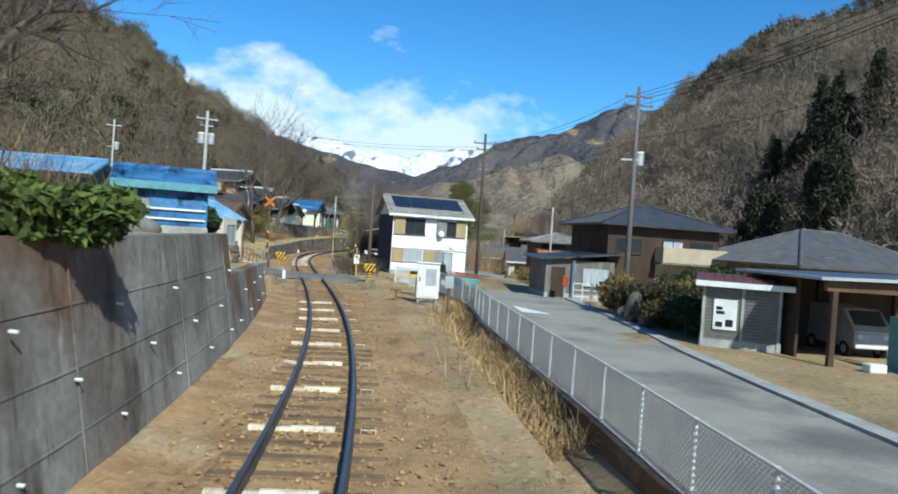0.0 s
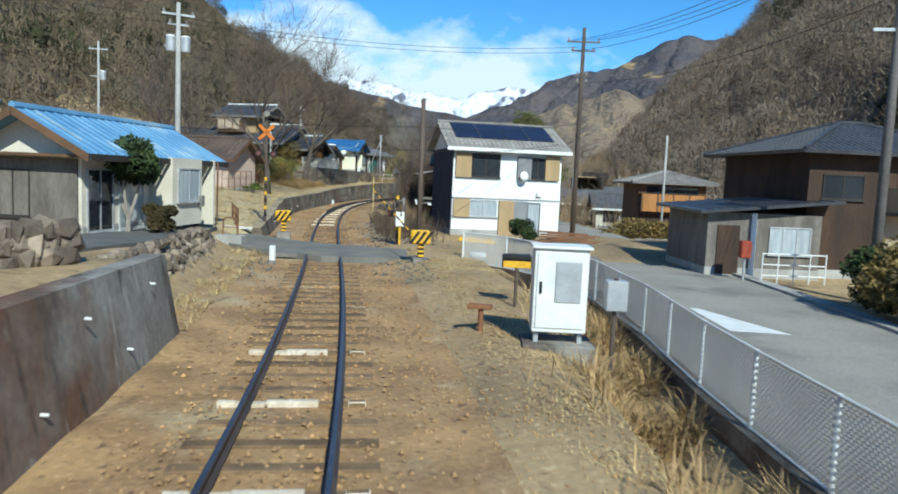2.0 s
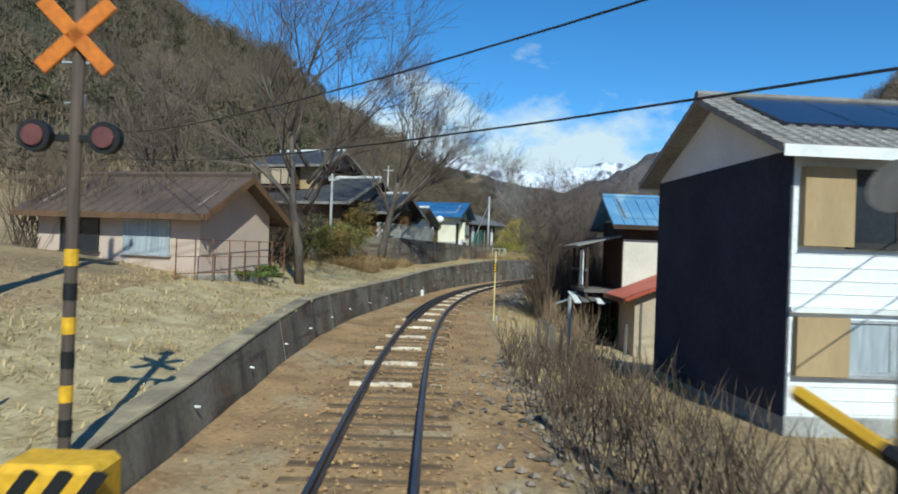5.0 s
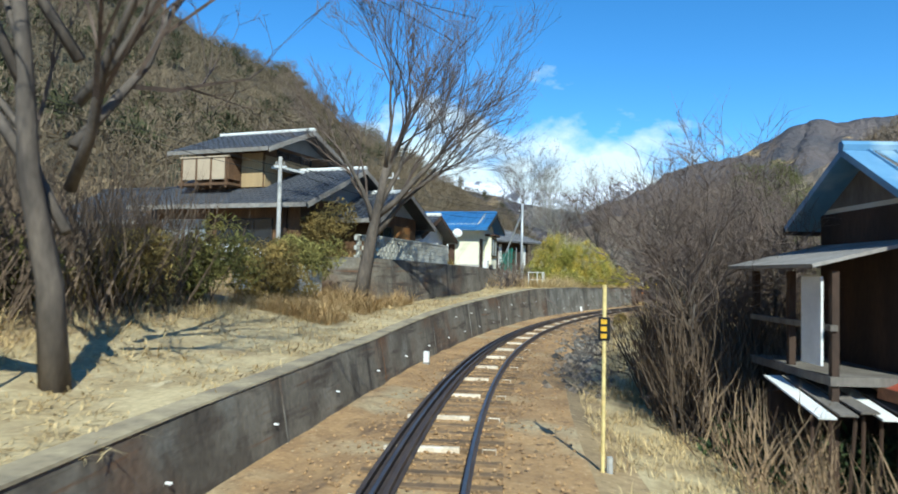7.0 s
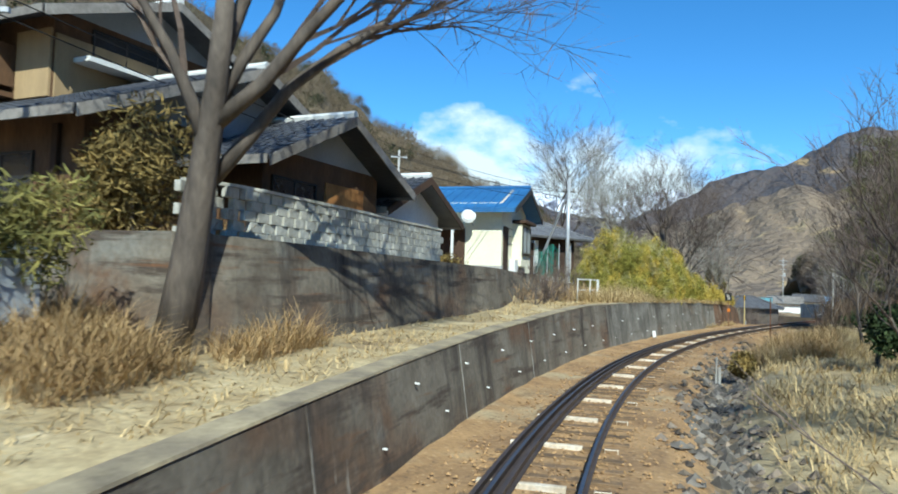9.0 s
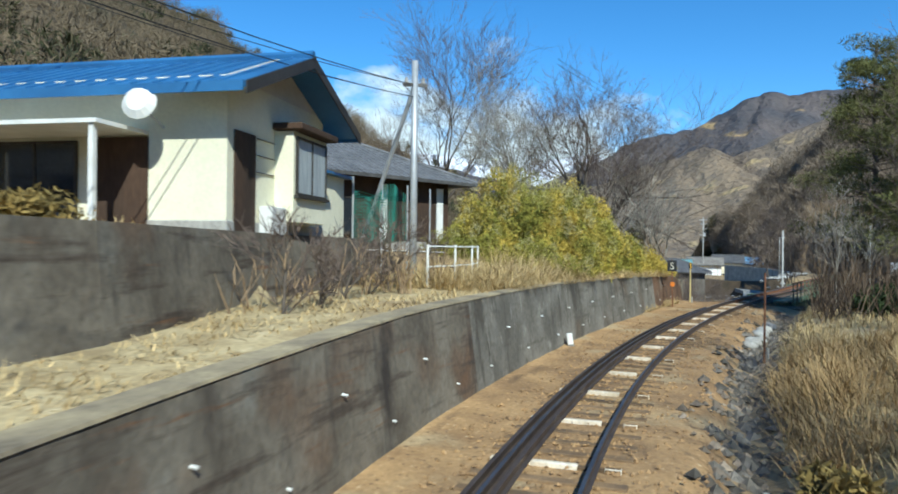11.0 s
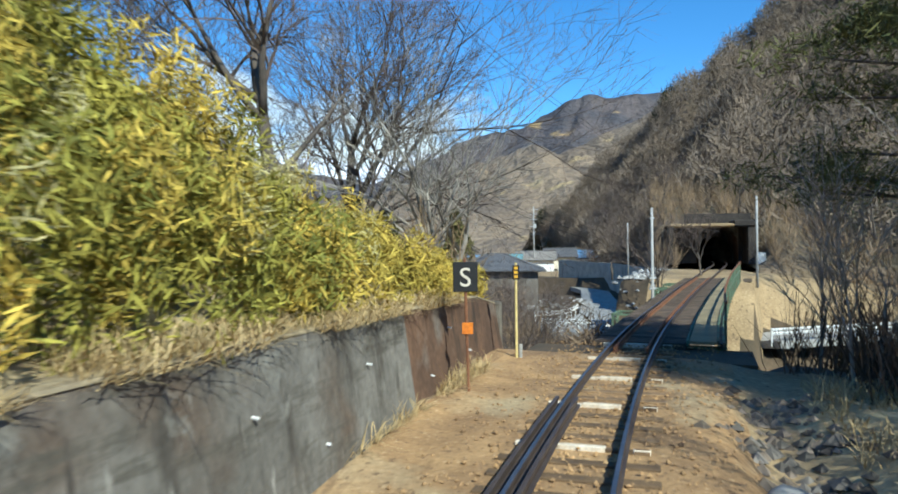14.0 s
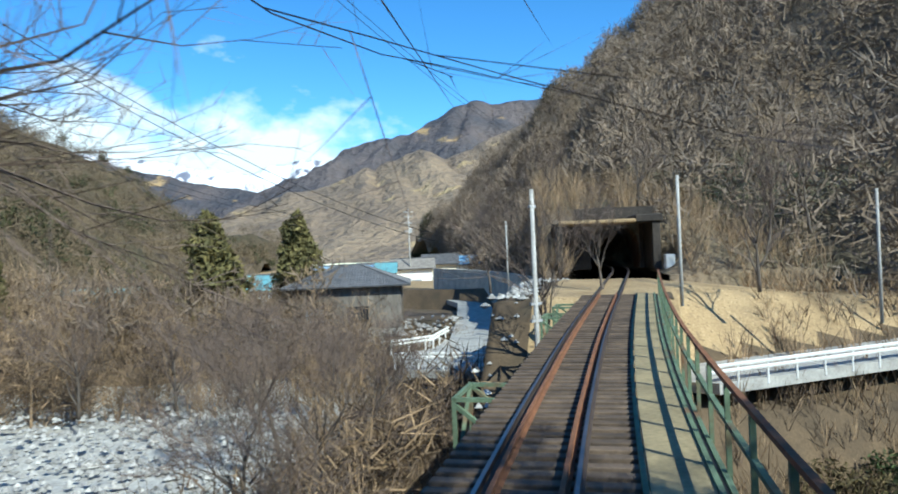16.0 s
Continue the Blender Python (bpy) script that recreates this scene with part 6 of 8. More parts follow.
slab(b, (-1.9, 0.1, 4.7), (0.1, 0.1, 5.2), (0.1, 3.8, 5.2), (-1.9, 3.8, 4.7), 0.06)
part("balcony_roof", b, M["tile_pale"], rn[0])
sh = thing("lean_to", pose(-8.0, 70.6, -1.6, 0, 0, 15), "collapsed dark timber lean-to with pale roof boards", "shed")
for i in range(9):
    b = bmesh.new()
    slab(b, (i * 0.32, -0.2, 2.2 + 0.05 * (i % 3)), (i * 0.32 + 0.28, -0.2, 2.2 + 0.05 * (i % 3)), (i * 0.32 + 0.24, 2.0, 2.55), (i * 0.32 - 0.05, 2.0, 2.55), 0.03)
    part("roof_board", b, M["grey_wood"] if i % 3 else M["white_paint"], sh)
for i in range(12):
    part("post", T([(i * 0.26, 0.1, 0), (i * 0.26 + random.uniform(-0.15, 0.15), 0, 2.2)], 0.03, sides=5), M["dark_wood"], sh)
part("back_wall", B(0, 3.0, 1.8, 1.9, 0, 2.3), M["dark_wood"], sh)

# village beyond the bridge
vg = house("house", (-18.6, 201.5, -4.6), -3, 10, 8, 4.4, "grey_wood", "house with a grey hipped roof beyond the river")
hip(vg, 0, 10, 0, 8, 4.3, 1.9, 0.9, material="tile")
window(vg, "front", 1, 3, 1.0, 2.4, glass="curtain")
window(vg, "front", 5, 7, 1.0, 2.4)
for x, y, w_, d_, hh, rf, wl_ in ((-34, 222, 10, 7, 3.6, "teal", "white_wall"), (-46, 212, 9, 7, 3.2, "teal", "cream"), (-24, 232, 12, 7, 4.2, "blue_roof", "white_wall"), (-8, 262, 7, 6, 4.5, "tile_pale", "white_wall"), (-2, 268, 6, 6, 5, "tile", "cream"), (3, 275, 7, 6, 4.6, "blue_roof", "white_wall"), (-14, 258, 6, 6, 4, "teal", "cream")):
    g = house("house", (x, y, -4.6), -4, w_, d_, hh, wl_, "pale village house with a coloured metal roof")
    gable(g, 0, w_, 0, d_, hh, 1.5, "x", 0.6, material=rf, gap=0.6, ends=wl_, fascia="frame_dark")
    window(g, "front", 0.8, 2.4, 1.0, 2.2)
    window(g, "front", 3.4, 5.0, 1.0, 2.2, glass="curtain")


# ---------------------------------------------------------------- roadside fence
def poly_len(pts):
    acc = [0.0]
    for a, b in zip(pts, pts[1:]):
        acc.append(acc[-1] + math.dist(a, b))
    return acc


def along(pts, acc, s):
    for i in range(len(pts) - 1):
        if s <= acc[i + 1] or i == len(pts) - 2:
            f = (s - acc[i]) / (acc[i + 1] - acc[i])
            return Vector((pts[i][0] + (pts[i + 1][0] - pts[i][0]) * f, pts[i][1] + (pts[i + 1][1] - pts[i][1]) * f, 0))


FL = [(13.2, -9), (11.9, 0)] + list(FENCE)
FA = poly_len(FL)
fence = thing("fence", Matrix(), "white-painted mesh fence on a low concrete kerb by the road", "fence")


def fence_base(p):
    return lerp(p.y, (0, 34, 40, 42), (-0.55, -0.52, -0.36, -0.33))


POSTS = rng_list(0.0, FA[-1], 1.97)
for i, s in enumerate(POSTS):
    p = along(FL, FA, s)
    zb = fence_base(p)
    part("post", T([(p.x, p.y, zb - 0.3), (p.x, p.y, zb + 1.18)], 0.032, sides=8), M["white_paint"], fence)
    if i:
        q = along(FL, FA, POSTS[i - 1])
        za = fence_base(q)
        for h_ in (1.16, 0.08):
            part("fence_rail", T([(q.x, q.y, za + h_), (p.x, p.y, zb + h_)], 0.022, sides=6), M["white_paint"], fence)
        b = bmesh.new()
        n = 26
        L = (p - q).length
        d = (p - q).normalized()
        for k in range(-int(1.08 / 0.09), int(L / 0.09) + 1):
            for sgn in (1, -1):
                s0, s1 = k * 0.09, k * 0.09 + 1.06
                z0, z1 = (0.09, 1.15) if sgn > 0 else (1.15, 0.09)
                lo, hi = max(0.0, s0), min(L, s1)
                if hi - lo < 0.05:
                    continue
                f0, f1 = (lo - s0) / 1.06, (hi - s0) / 1.06
                a, c = q + d * lo + Vector((0, 0, za + z0 + (z1 - z0) * f0)), q + d * hi + Vector((0, 0, za + z0 + (z1 - z0) * f1))
                w_ = Vector((0, 0, 0.017))
                vs = [b.verts.new(v) for v in (a - w_, c - w_, c + w_, a + w_)]
                b.faces.new(vs)
        part("mesh_panel", b, M["white_paint"], fence, "fine wire netting")
kv, kf = [], []
for s in rng_list(0, FA[-1], 1.0):
    p, q = along(FL, FA, s), along(FL, FA, min(s + 0.1, FA[-1] - 0.001))
    d = (q - p).normalized() if (q - p).length > 1e-6 else d
    nrm = Vector((-d.y, d.x, 0))
    zb = fence_base(p)
    for o, z in ((0.16, zb + 0.06), (-0.16, zb + 0.06), (-0.22, zb - 0.9), (0.22, zb - 0.9)):
        kv.append(p + nrm * o + Vector((0, 0, z)))
for i in range(len(kv) // 4 - 1):
    for k in range(4):
        a, b_ = i * 4 + k, i * 4 + (k + 1) % 4
        kf.append((a, b_, b_ + 4, a + 4))
kf += [(0, 1, 2, 3), tuple(range(len(kv) - 4, len(kv)))[::-1]]
pydata("fence_kerb", kv, kf, M["conc_brown"], fence, "dark weathered concrete footing")


# ---------------------------------------------------------------- poles and wires
def crossarm(root, z, half, ang, material="steel_grey", insul=3):
    b = bmesh.new()
    m = pose(0, 0, z, 0, 0, ang)
    box(b, -half, half, -0.045, 0.045, -0.045, 0.045, m=m)
    arm = part("crossarm", b, M[material], root)
    for i in range(insul):
        x = -half + 0.1 + (2 * half - 0.2) * i / max(1, insul - 1)
        b = bmesh.new()
        bmesh.ops.create_cone(b, cap_ends=True, segments=8, radius1=0.06, radius2=0.04, depth=0.16, matrix=m @ Matrix.Translation((x, 0, 0.13)))
        part("insulator", b, M["tile_pale"], arm)


def pole(x, y, z, h, r0, r1, label, arms=(), box_z=None, lean=(0, 0), material="pole", ang=30, name="utility_pole", double=False):
    root = thing(name, Matrix.Translation((x, y, z)), label, "pole", "utility poles")
    part("shaft", T([(0, 0, -0.6), (lean[0] * 0.5, lean[1] * 0.5, h / 2), (lean[0], lean[1], h)], [r0, (r0 + r1) / 2, r1], sides=12), M[material], root, smooth=True)
    for za, half, n in arms:
        crossarm(root, za, half, ang, "pole_dark" if material != "pole" else "steel_grey", insul=n)
    if box_z:
        for k in range(2 if double else 1):
            b = bmesh.new()
            bmesh.ops.create_cone(b, cap_ends=True, segments=14, radius1=0.24, radius2=0.24, depth=0.72, matrix=pose(0.36 * math.cos(k * 3.14 + 0.5), 0.36 * math.sin(k * 3.14 + 0.5), box_z, 0, 0, 0))
            tr = part("transformer", b, M["steel_grey"], root, "grey transformer can")
            b = bmesh.new()
            bmesh.ops.create_cone(b, cap_ends=True, segments=14, radius1=0.26, radius2=0.2, depth=0.08, matrix=pose(0.36 * math.cos(k * 3.14 + 0.5), 0.36 * math.sin(k * 3.14 + 0.5), box_z + 0.4, 0, 0, 0))
            part("transformer_lid", b, M["white_paint"], tr)
        part("mount", B(-0.75, 0.3, -0.05, 0.05, box_z - 0.1, box_z + 0.0), M["steel_grey"], root)
    return root


pole(4.3, 58.3, -0.6, 12.3, 0.17, 0.10, "tall dark utility pole beside the white house", arms=((11.5, 0.95, 3), (11.0, 0.7, 3), (9.6, 0.35, 2), (9.2, 0.35, 2)), material="pole_wood", ang=10)
pole(14.1, 41.0, -0.5, 12.8, 0.18, 0.10, "tall utility pole with a transformer by the road", arms=((12.2, 0.8, 3), (11.7, 0.9, 3), (10.9, 0.5, 2)), box_z=8.6, ang=10, material="pole_dark")
pole(-16.2, 50.1, 0.9, 10.2, 0.17, 0.10, "concrete utility pole with white transformer on the slope", arms=((9.6, 0.8, 3), (9.1, 0.5, 2)), box_z=8.1, ang=40, double=True)
pole(10.8, 71.0, -1.4, 8.0, 0.11, 0.08, "slim pale concrete pole further along the road")
pole(-2.25, 45.9, -0.2, 6.3, 0.11, 0.09, "plain brown pole beside the crossing", material="pole_wood")
pole(-25.7, 82.6, 2.9, 4.4, 0.10, 0.08, "pale pole beside the old platform", arms=((4.0, 0.25, 2),))
pole(-22.8, 112.3, 1.7, 6.6, 0.12, 0.09, "blue-grey pole with wires beside the yellow house", arms=((5.9, 0.35, 2),), material="steel_grey")
pole(-38, 73.5, 3.0, 10.5, 0.14, 0.09, "distant utility pole on the slope", arms=((9.8, 0.8, 3),), box_z=7.5, ang=20)
pole(-41, 128, 4, 9.5, 0.13, 0.09, "distant utility pole behind the houses", arms=((8.9, 0.7, 3),))
pole(3.6, 167.4, 0.2, 5.6, 0.09, 0.07, "slim pole beside the line near the tunnel")
pole(-5.2, 159.5, -6.5, 11.2, 0.11, 0.07, "pale slim pole beside the bridge", arms=((10.6, 0.15, 2), (7.2, 0.25, 2), (6.6, 0.25, 2)))
pole(13.0, 166.5, -1.0, 5.8, 0.08, 0.07, "slim pole on the bare bank")
pole(-4.9, 262, -4.6, 15, 0.16, 0.1, "utility pole with crossarms in the village", arms=((14.4, 1.0, 3), (13.5, 0.8, 3), (12.4, 0.8, 2)), box_z=11)
pole(-0.9, 188, -0.3, 5.0, 0.07, 0.06, "short white pole beside the tunnel")
stay = thing("stay_wire", Matrix.Translation((-22.8, 112.3, 1.7)), "slanting stay post of the blue-grey pole", "pole")
part("brace", T([(-2.4, 1.6, 1.0), (0, 0, 5.9)], 0.07, sides=8), M["steel_grey"], stay)


def wire(name, a, b, sag, r=0.013, label="sagging black overhead cable"):
    a, b = Vector(a), Vector(b)
    pts = []
    for i in range(13):
        f = i / 12
        p = a.lerp(b, f)
        p.z -= sag * 4 * f * (1 - f)
        pts.append(p)
    tagged(link(name, T(pts, r, sides=4), M["wire"]), label, "cable", "overhead cables")


for dz, dx in ((0.1, -0.6), (0.1, 0), (0.1, 0.6), (-0.5, -0.4), (-2.3, 0.2)):
    wire("overhead_cable", (4.3 + dx, 58.3, 10.9 + dz), (14.1 + dx, 41.0, 11.6 + dz), 0.7)
    wire("overhead_cable", (14.1 + dx, 41.0, 11.6 + dz), (25 + dx, 5, 12.5 + dz), 0.9)
for dz, dx in ((0.0, 0), (-0.25, 0.3)):
    wire("overhead_cable", (4.0 + dx, 58.3, 10.6 + dz), (-16.2, 50.1, 10.4 + dz), 0.6)
for dz in (0.0, -1.0):
    wire("overhead_cable", (-2.25, 45.9, 4.9 + dz), (-38, 73.5, 9.0 + dz), 0.8)
    wire("overhead_cable", (-2.25, 45.9, 4.9 + dz), (4.3, 58.3, 6.3 + dz), 0.3)
for dz in (0.0, -0.35):
    wire("overhead_cable", (-16.2, 50.1, 10.4 + dz), (-32, 26, 10.0 + dz), 0.5)
    wire("overhead_cable", (-25.7, 82.6, 6.9 + dz), (-38, 73.5, 11.5 + dz), 0.5)
    wire("overhead_cable", (-22.8, 112.3, 7.6 + dz), (-25.7, 82.6, 7.2 + dz), 0.8)
    wire("overhead_cable", (-22.8, 112.3, 7.6 + dz), (-31, 103, 9.5 + dz), 0.3)
    wire("overhead_cable", (-24, 150, 12 + dz), (-8, 168, 3.5 + dz), 1.2)
    wire("overhead_cable", (-27, 142, 9.5 + dz), (-17, 205, 6.5 + dz), 1.0)
    wire("overhead_cable", (-22, 138, 15 + dz), (3.6, 200, 12.5 + dz), 1.2)

# ---------------------------------------------------------------- trackside equipment
cab = thing("relay_cabinet", pose(3.75, 27.95, 0.0, 0, 0, 8), "white metal relay cabinet on short legs", "cabinet")
part("body", B(0, 0.92, 0, 0.55, 0.22, 1.66, bevel=0.015), M["white_paint"], cab)
part("roof", B(-0.05, 0.97, -0.06, 0.6, 1.66, 1.71, bevel=0.01), M["white_paint"], cab)
cd = part("door", B(0.05, 0.87, -0.025, -0.002, 0.3, 1.6, bevel=0.008), M["white_paint"], cab)
part("recess", B(0.36, 0.80, -0.04, -0.024, 0.75, 1.45, bevel=0.01), M["steel_grey"], cd, "grey instrument panel")
part("handle", B(0.10, 0.14, -0.06, -0.024, 0.9, 1.1, bevel=0.006), M["black"], cd)
for x in (0.05, 0.8):
    part("leg", B(x, x + 0.08, 0.1, 0.45, -0.2, 0.22), M["steel_grey"], cab)
part("footing", B(-0.15, 1.1, -0.15, 0.75, -0.3, 0.03, bevel=0.02), M["conc"], cab)
jb = thing("junction_box", pose(5.0, 27.7, 0.0, 0, 0, 10), "grey junction box on a post beside the cabinet", "junction box")
part("post", T([(0.12, 0.1, -0.3), (0.12, 0.1, 1.25)], 0.04, sides=8), M["pole_wood"], jb)
part("box", B(-0.05, 0.30, -0.05, 0.2, 0.72, 1.22, bevel=0.015), M["steel_grey"], jb)
low = thing("pedestal", pose(2.75, 28.9, 0.0, 0, 0, 0), "low rusty cable pedestal with a flat cap", "pedestal")
part("post", T([(0, 0, -0.3), (0, 0, 0.4)], 0.05, sides=8), M["rust"], low)
part("cap", B(-0.25, 0.2, -0.1, 0.1, 0.38, 0.46, bevel=0.01), M["rust"], low)
pl = thing("marker_sign", pose(3.15, 31.9, 0.0, 0, 0, 8), "black hooded marker sign with a yellow face on a post", "sign")
part("post", T([(0, 0.05, -0.3), (0, 0.05, 0.85)], 0.04, sides=8), M["pole_wood"], pl)
part("hood", B(-0.33, 0.33, 0.0, 0.4, 0.98, 1.1, bevel=0.03), M["black"], pl)
part("back", B(-0.33, 0.33, 0.02, 0.3, 0.82, 0.98), M["black"], pl)
part("face", B(-0.31, 0.31, -0.012, 0.018, 0.82, 0.97), M["yellow"], pl, "bright yellow plate")


def marker(p, label, h=0.62, w=0.17, rz=0.0, lean=0.0):
    root = thing("distance_post", Matrix.Translation(p) @ pose(0, 0, 0, 0, lean, rz), label, "post", "white line-side posts")
    b = B(-w / 2, w / 2, -0.07, 0.07, -0.25, h, bevel=0.02)
    part("shaft", b, M["white_paint"], root)
    part("shoe", B(-w / 2 - 0.01, w / 2 + 0.01, -0.08, 0.08, -0.25, 0.08, bevel=0.01), M["conc"], root)


marker((-5.05, 37.1, -0.16), "short white line-side post before the crossing", 0.55)
marker(at(79.4, -1.95, -0.18), "short white line-side post below the platform", 0.42)
marker((-18.5, 115.12, -0.18), "short white line-side post leaning by the wall", 0.42, lean=-9)
marker((-1.2, 20.2, -0.2), "small white stake at the wall foot", 0.28, 0.1, lean=12)


def warning_machine(x, y, z, rz, label):
    """A crossing gate machine: striped cabinet on a post with a lifted bar stub."""
    g = thing("crossing_gate", pose(x, y, z, 0, 0, rz), label, "crossing gate", "crossing gates")
    part("footing", B(-0.28, 0.28, -0.28, 0.28, -0.3, 0.12, bevel=0.02), M["conc"], g)
    part("column", B(-0.09, 0.09, -0.09, 0.09, 0.1, 0.6), M["black"], g)
    for i in range(3):
        part("column_band", B(-0.095, 0.095, -0.095, 0.095, 0.16 + i * 0.15, 0.23 + i * 0.15), M["yellow"], g)
    part("housing", B(-0.36, 0.30, -0.2, 0.25, 0.58, 1.04, bevel=0.05), M["yellow"], g, "yellow housing with black stripes")
    for i in range(3):
        b = bmesh.new()
        m = pose(-0.24 + i * 0.22, -0.205, 0.81, 0, 35, 0)
        box(b, -0.045, 0.045, -0.006, 0.004, -0.26, 0.26, m=m)
        bmesh.ops.bisect_plane(b, geom=b.verts[:] + b.edges[:] + b.faces[:], plane_co=(0, 0, 1.02), plane_no=(0, 0, 1), clear_outer=True)
        bmesh.ops.bisect_plane(b, geom=b.verts[:] + b.edges[:] + b.faces[:], plane_co=(0, 0, 0.6), plane_no=(0, 0, -1), clear_outer=True)
        part("stripe", b, M["black"], g)
    return g


g1 = warning_machine(-0.65, 39.1, -0.05, 20, "yellow and black striped crossing gate machine")
for i in range(14):
    f0, f1 = i / 14, (i + 1) / 14
    a, c = Vector((-0.3, 0.1, 0.9)), Vector((-1.3, 5.0, 2.2))
    part("gate_bar_section", T([a.lerp(c, f0), a.lerp(c, f1)], 0.028, sides=6), M["yellow" if i % 2 else "black"], g1)
g2 = warning_machine(-7.85, 44.5, 0.05, 20, "yellow and black striped crossing gate machine on the far side")


def crossing_signal(x, y, z, h, rz, label, cross=True):
    s = thing("crossing_signal", pose(x, y, z, 0, 0, rz), label, "crossing signal", "crossing signals")
    part("mast", T([(0, 0, -0.3), (0, 0, h)], 0.06, sides=10), M["pole_wood"], s)
    for i in range(6):
        part("mast_band", T([(0, 0, 0.4 + i * 0.32), (0, 0, 0.56 + i * 0.32)], 0.065, sides=10), M["yellow"] if i % 2 else M["black"], s)
    if cross:
        for a in (45, -45):
            b = bmesh.new()
            box(b, -0.45, 0.45, -0.02, 0.02, -0.075, 0.075, bevel=0.008, m=pose(0, -0.08, h - 0.75, 0, a, 0))
            part("cross_board", b, M["orange"], s, "faded orange warning board")
    for x_ in (-0.32, 0.32):
        b = bmesh.new()
        bmesh.ops.create_cone(b, cap_ends=True, segments=14, radius1=0.15, radius2=0.15, depth=0.1, matrix=pose(x_, -0.1, h - 1.7, 90, 0, 0))
        lampp = part("lamp", b, M["black"], s)
        b = bmesh.new()
        bmesh.ops.create_cone(b, cap_ends=True, segments=12, radius1=0.10, radius2=0.10, depth=0.03, matrix=pose(x_, -0.16, h - 1.7, 90, 0, 0))
        part("lens", b, M["maroon"], lampp)
    part("lamp_bar", B(-0.4, 0.4, -0.04, 0.04, h - 1.73, h - 1.67), M["black"], s)
    b = bmesh.new()
    bmesh.ops.create_cone(b, cap_ends=True, segments=14, radius1=0.07, radius2=0.14, depth=0.2, matrix=pose(0, -0.1, h + 0.02, 70, 0, 0))
    part("horn", b, M["grey_wood"], s)
    return s


crossing_signal(-9.4, 46.0, 0.3, 4.9, 20, "crossing signal mast with an orange crossed warning board")
crossing_signal(-2.9, 44.6, -0.2, 3.1, -40, "crossing signal mast seen edge-on beside the brown pole", cross=False)
wb = thing("relay_box", pose(-2.7, 44.3, -0.2, 0, 0, 15), "white equipment box on a striped post", "junction box")
part("post", T([(0, 0, -0.2), (0, 0, 0.9)], 0.05, sides=8), M["yellow"], wb)
part("box", B(-0.18, 0.18, -0.1, 0.12, 0.9, 1.5, bevel=0.02), M["white_paint"], wb)
fr = thing("hoop_barrier", pose(-8.1, 40.2, 0.28, 0, 0, 10), "bent dark pipe hoop on a concrete block", "barrier")
part("block", B(-0.5, 0.5, -0.3, 0.3, -0.5, 0.06, bevel=0.03), M["conc_pale"], fr)
part("hoop", T([(-0.28, 0, 0), (-0.26, 0, 0.62), (-0.15, 0, 0.7), (0.12, 0, 0.7), (0.22, 0, 0.62), (0.3, 0, 0)], 0.025, sides=6), M["rust"], fr)
part("rung", T([(-0.26, 0, 0.35), (0.25, 0, 0.35)], 0.02, sides=6), M["rust"], fr)
wl_ = tagged(link("white_beam", B(-0.8, 0.8, -0.1, 0.1, 0, 0.1, bevel=0.02), M["white_paint"]), "white-painted concrete wheel stop beside the crossing", "wheel stop")
wl_.matrix_basis = pose(-9.6, 43.6, 0.28, 0, 0, -12)
rp = thing("pipe_rail", pose(-11.3, 46.6, 0.45, 0, 0, -60), "dented rusty pipe railing by the lane", "railing")
for x in (0, 1.5, 3.0, 4.4):
    part("post", T([(x, 0, -0.3), (x, 0, 0.75)], 0.03, sides=6), M["rust"], rp)
for z in (0.7, 0.4):
    part("pipe", T([(-0.2, 0, z), (2, 0.05, z - 0.05), (4.6, 0, z)], 0.025, sides=6), M["rust"], rp)
tagged(link("plastic_cover", B(-0.85, 0.85, -0.42, 0.42, 0, 0.26, bevel=0.11), M["yellow"]), "long rounded yellow plastic cover lying on the ground", "cover").matrix_basis = pose(0.0, 48.2, -0.2, 0, 2, -6)
tub = bmesh.new()
bmesh.ops.create_cone(tub, cap_ends=False, segments=20, radius1=0.62, radius2=0.78, depth=0.62, matrix=Matrix.Translation((0, 0, 0.31)) @ Matrix.Diagonal((1.2, 0.8, 1, 1)))
bmesh.ops.create_circle(tub, cap_ends=True, segments=20, radius=0.62, matrix=Matrix.Translation((0, 0, 0.03)) @ Matrix.Diagonal((1.2, 0.8, 1, 1)))
bmesh.ops.solidify(tub, geom=tub.faces[:], thickness=0.03)
tubo = thing("tub", pose(4.3, 47.8, -0.55, 0, 0, 10), "teal plastic tub with a yellow label by the road", "tub")
part("shell", tub, M["teal"], tubo)
part("label_plate", B(-0.15, 0.15, -0.66, -0.62, 0.22, 0.5), M["pale_yellow"], tubo)
tagged(link("plastic_box", B(-0.3, 0.3, -0.22, 0.22, 0, 0.4, bevel=0.04), M["white_paint"]), "white plastic box behind the fence", "box").matrix_basis = pose(2.9, 47.3, -0.5, 0, 0, 10)
tagged(link("plastic_box", B(-0.3, 0.3, -0.22, 0.22, 0, 0.25, bevel=0.04), M["white_paint"]), "small white box at the fence end", "box").matrix_basis = pose(0.9, 42.2, -0.22, 0, 0, 5)
tyre = bmesh.new()
ring = [(math.cos(a) * 0.26, math.sin(a) * 0.26, 0.1) for a in np.linspace(0, 2 * math.pi, 21)]
tube(tyre, ring, 0.1, sides=8, cap=False)
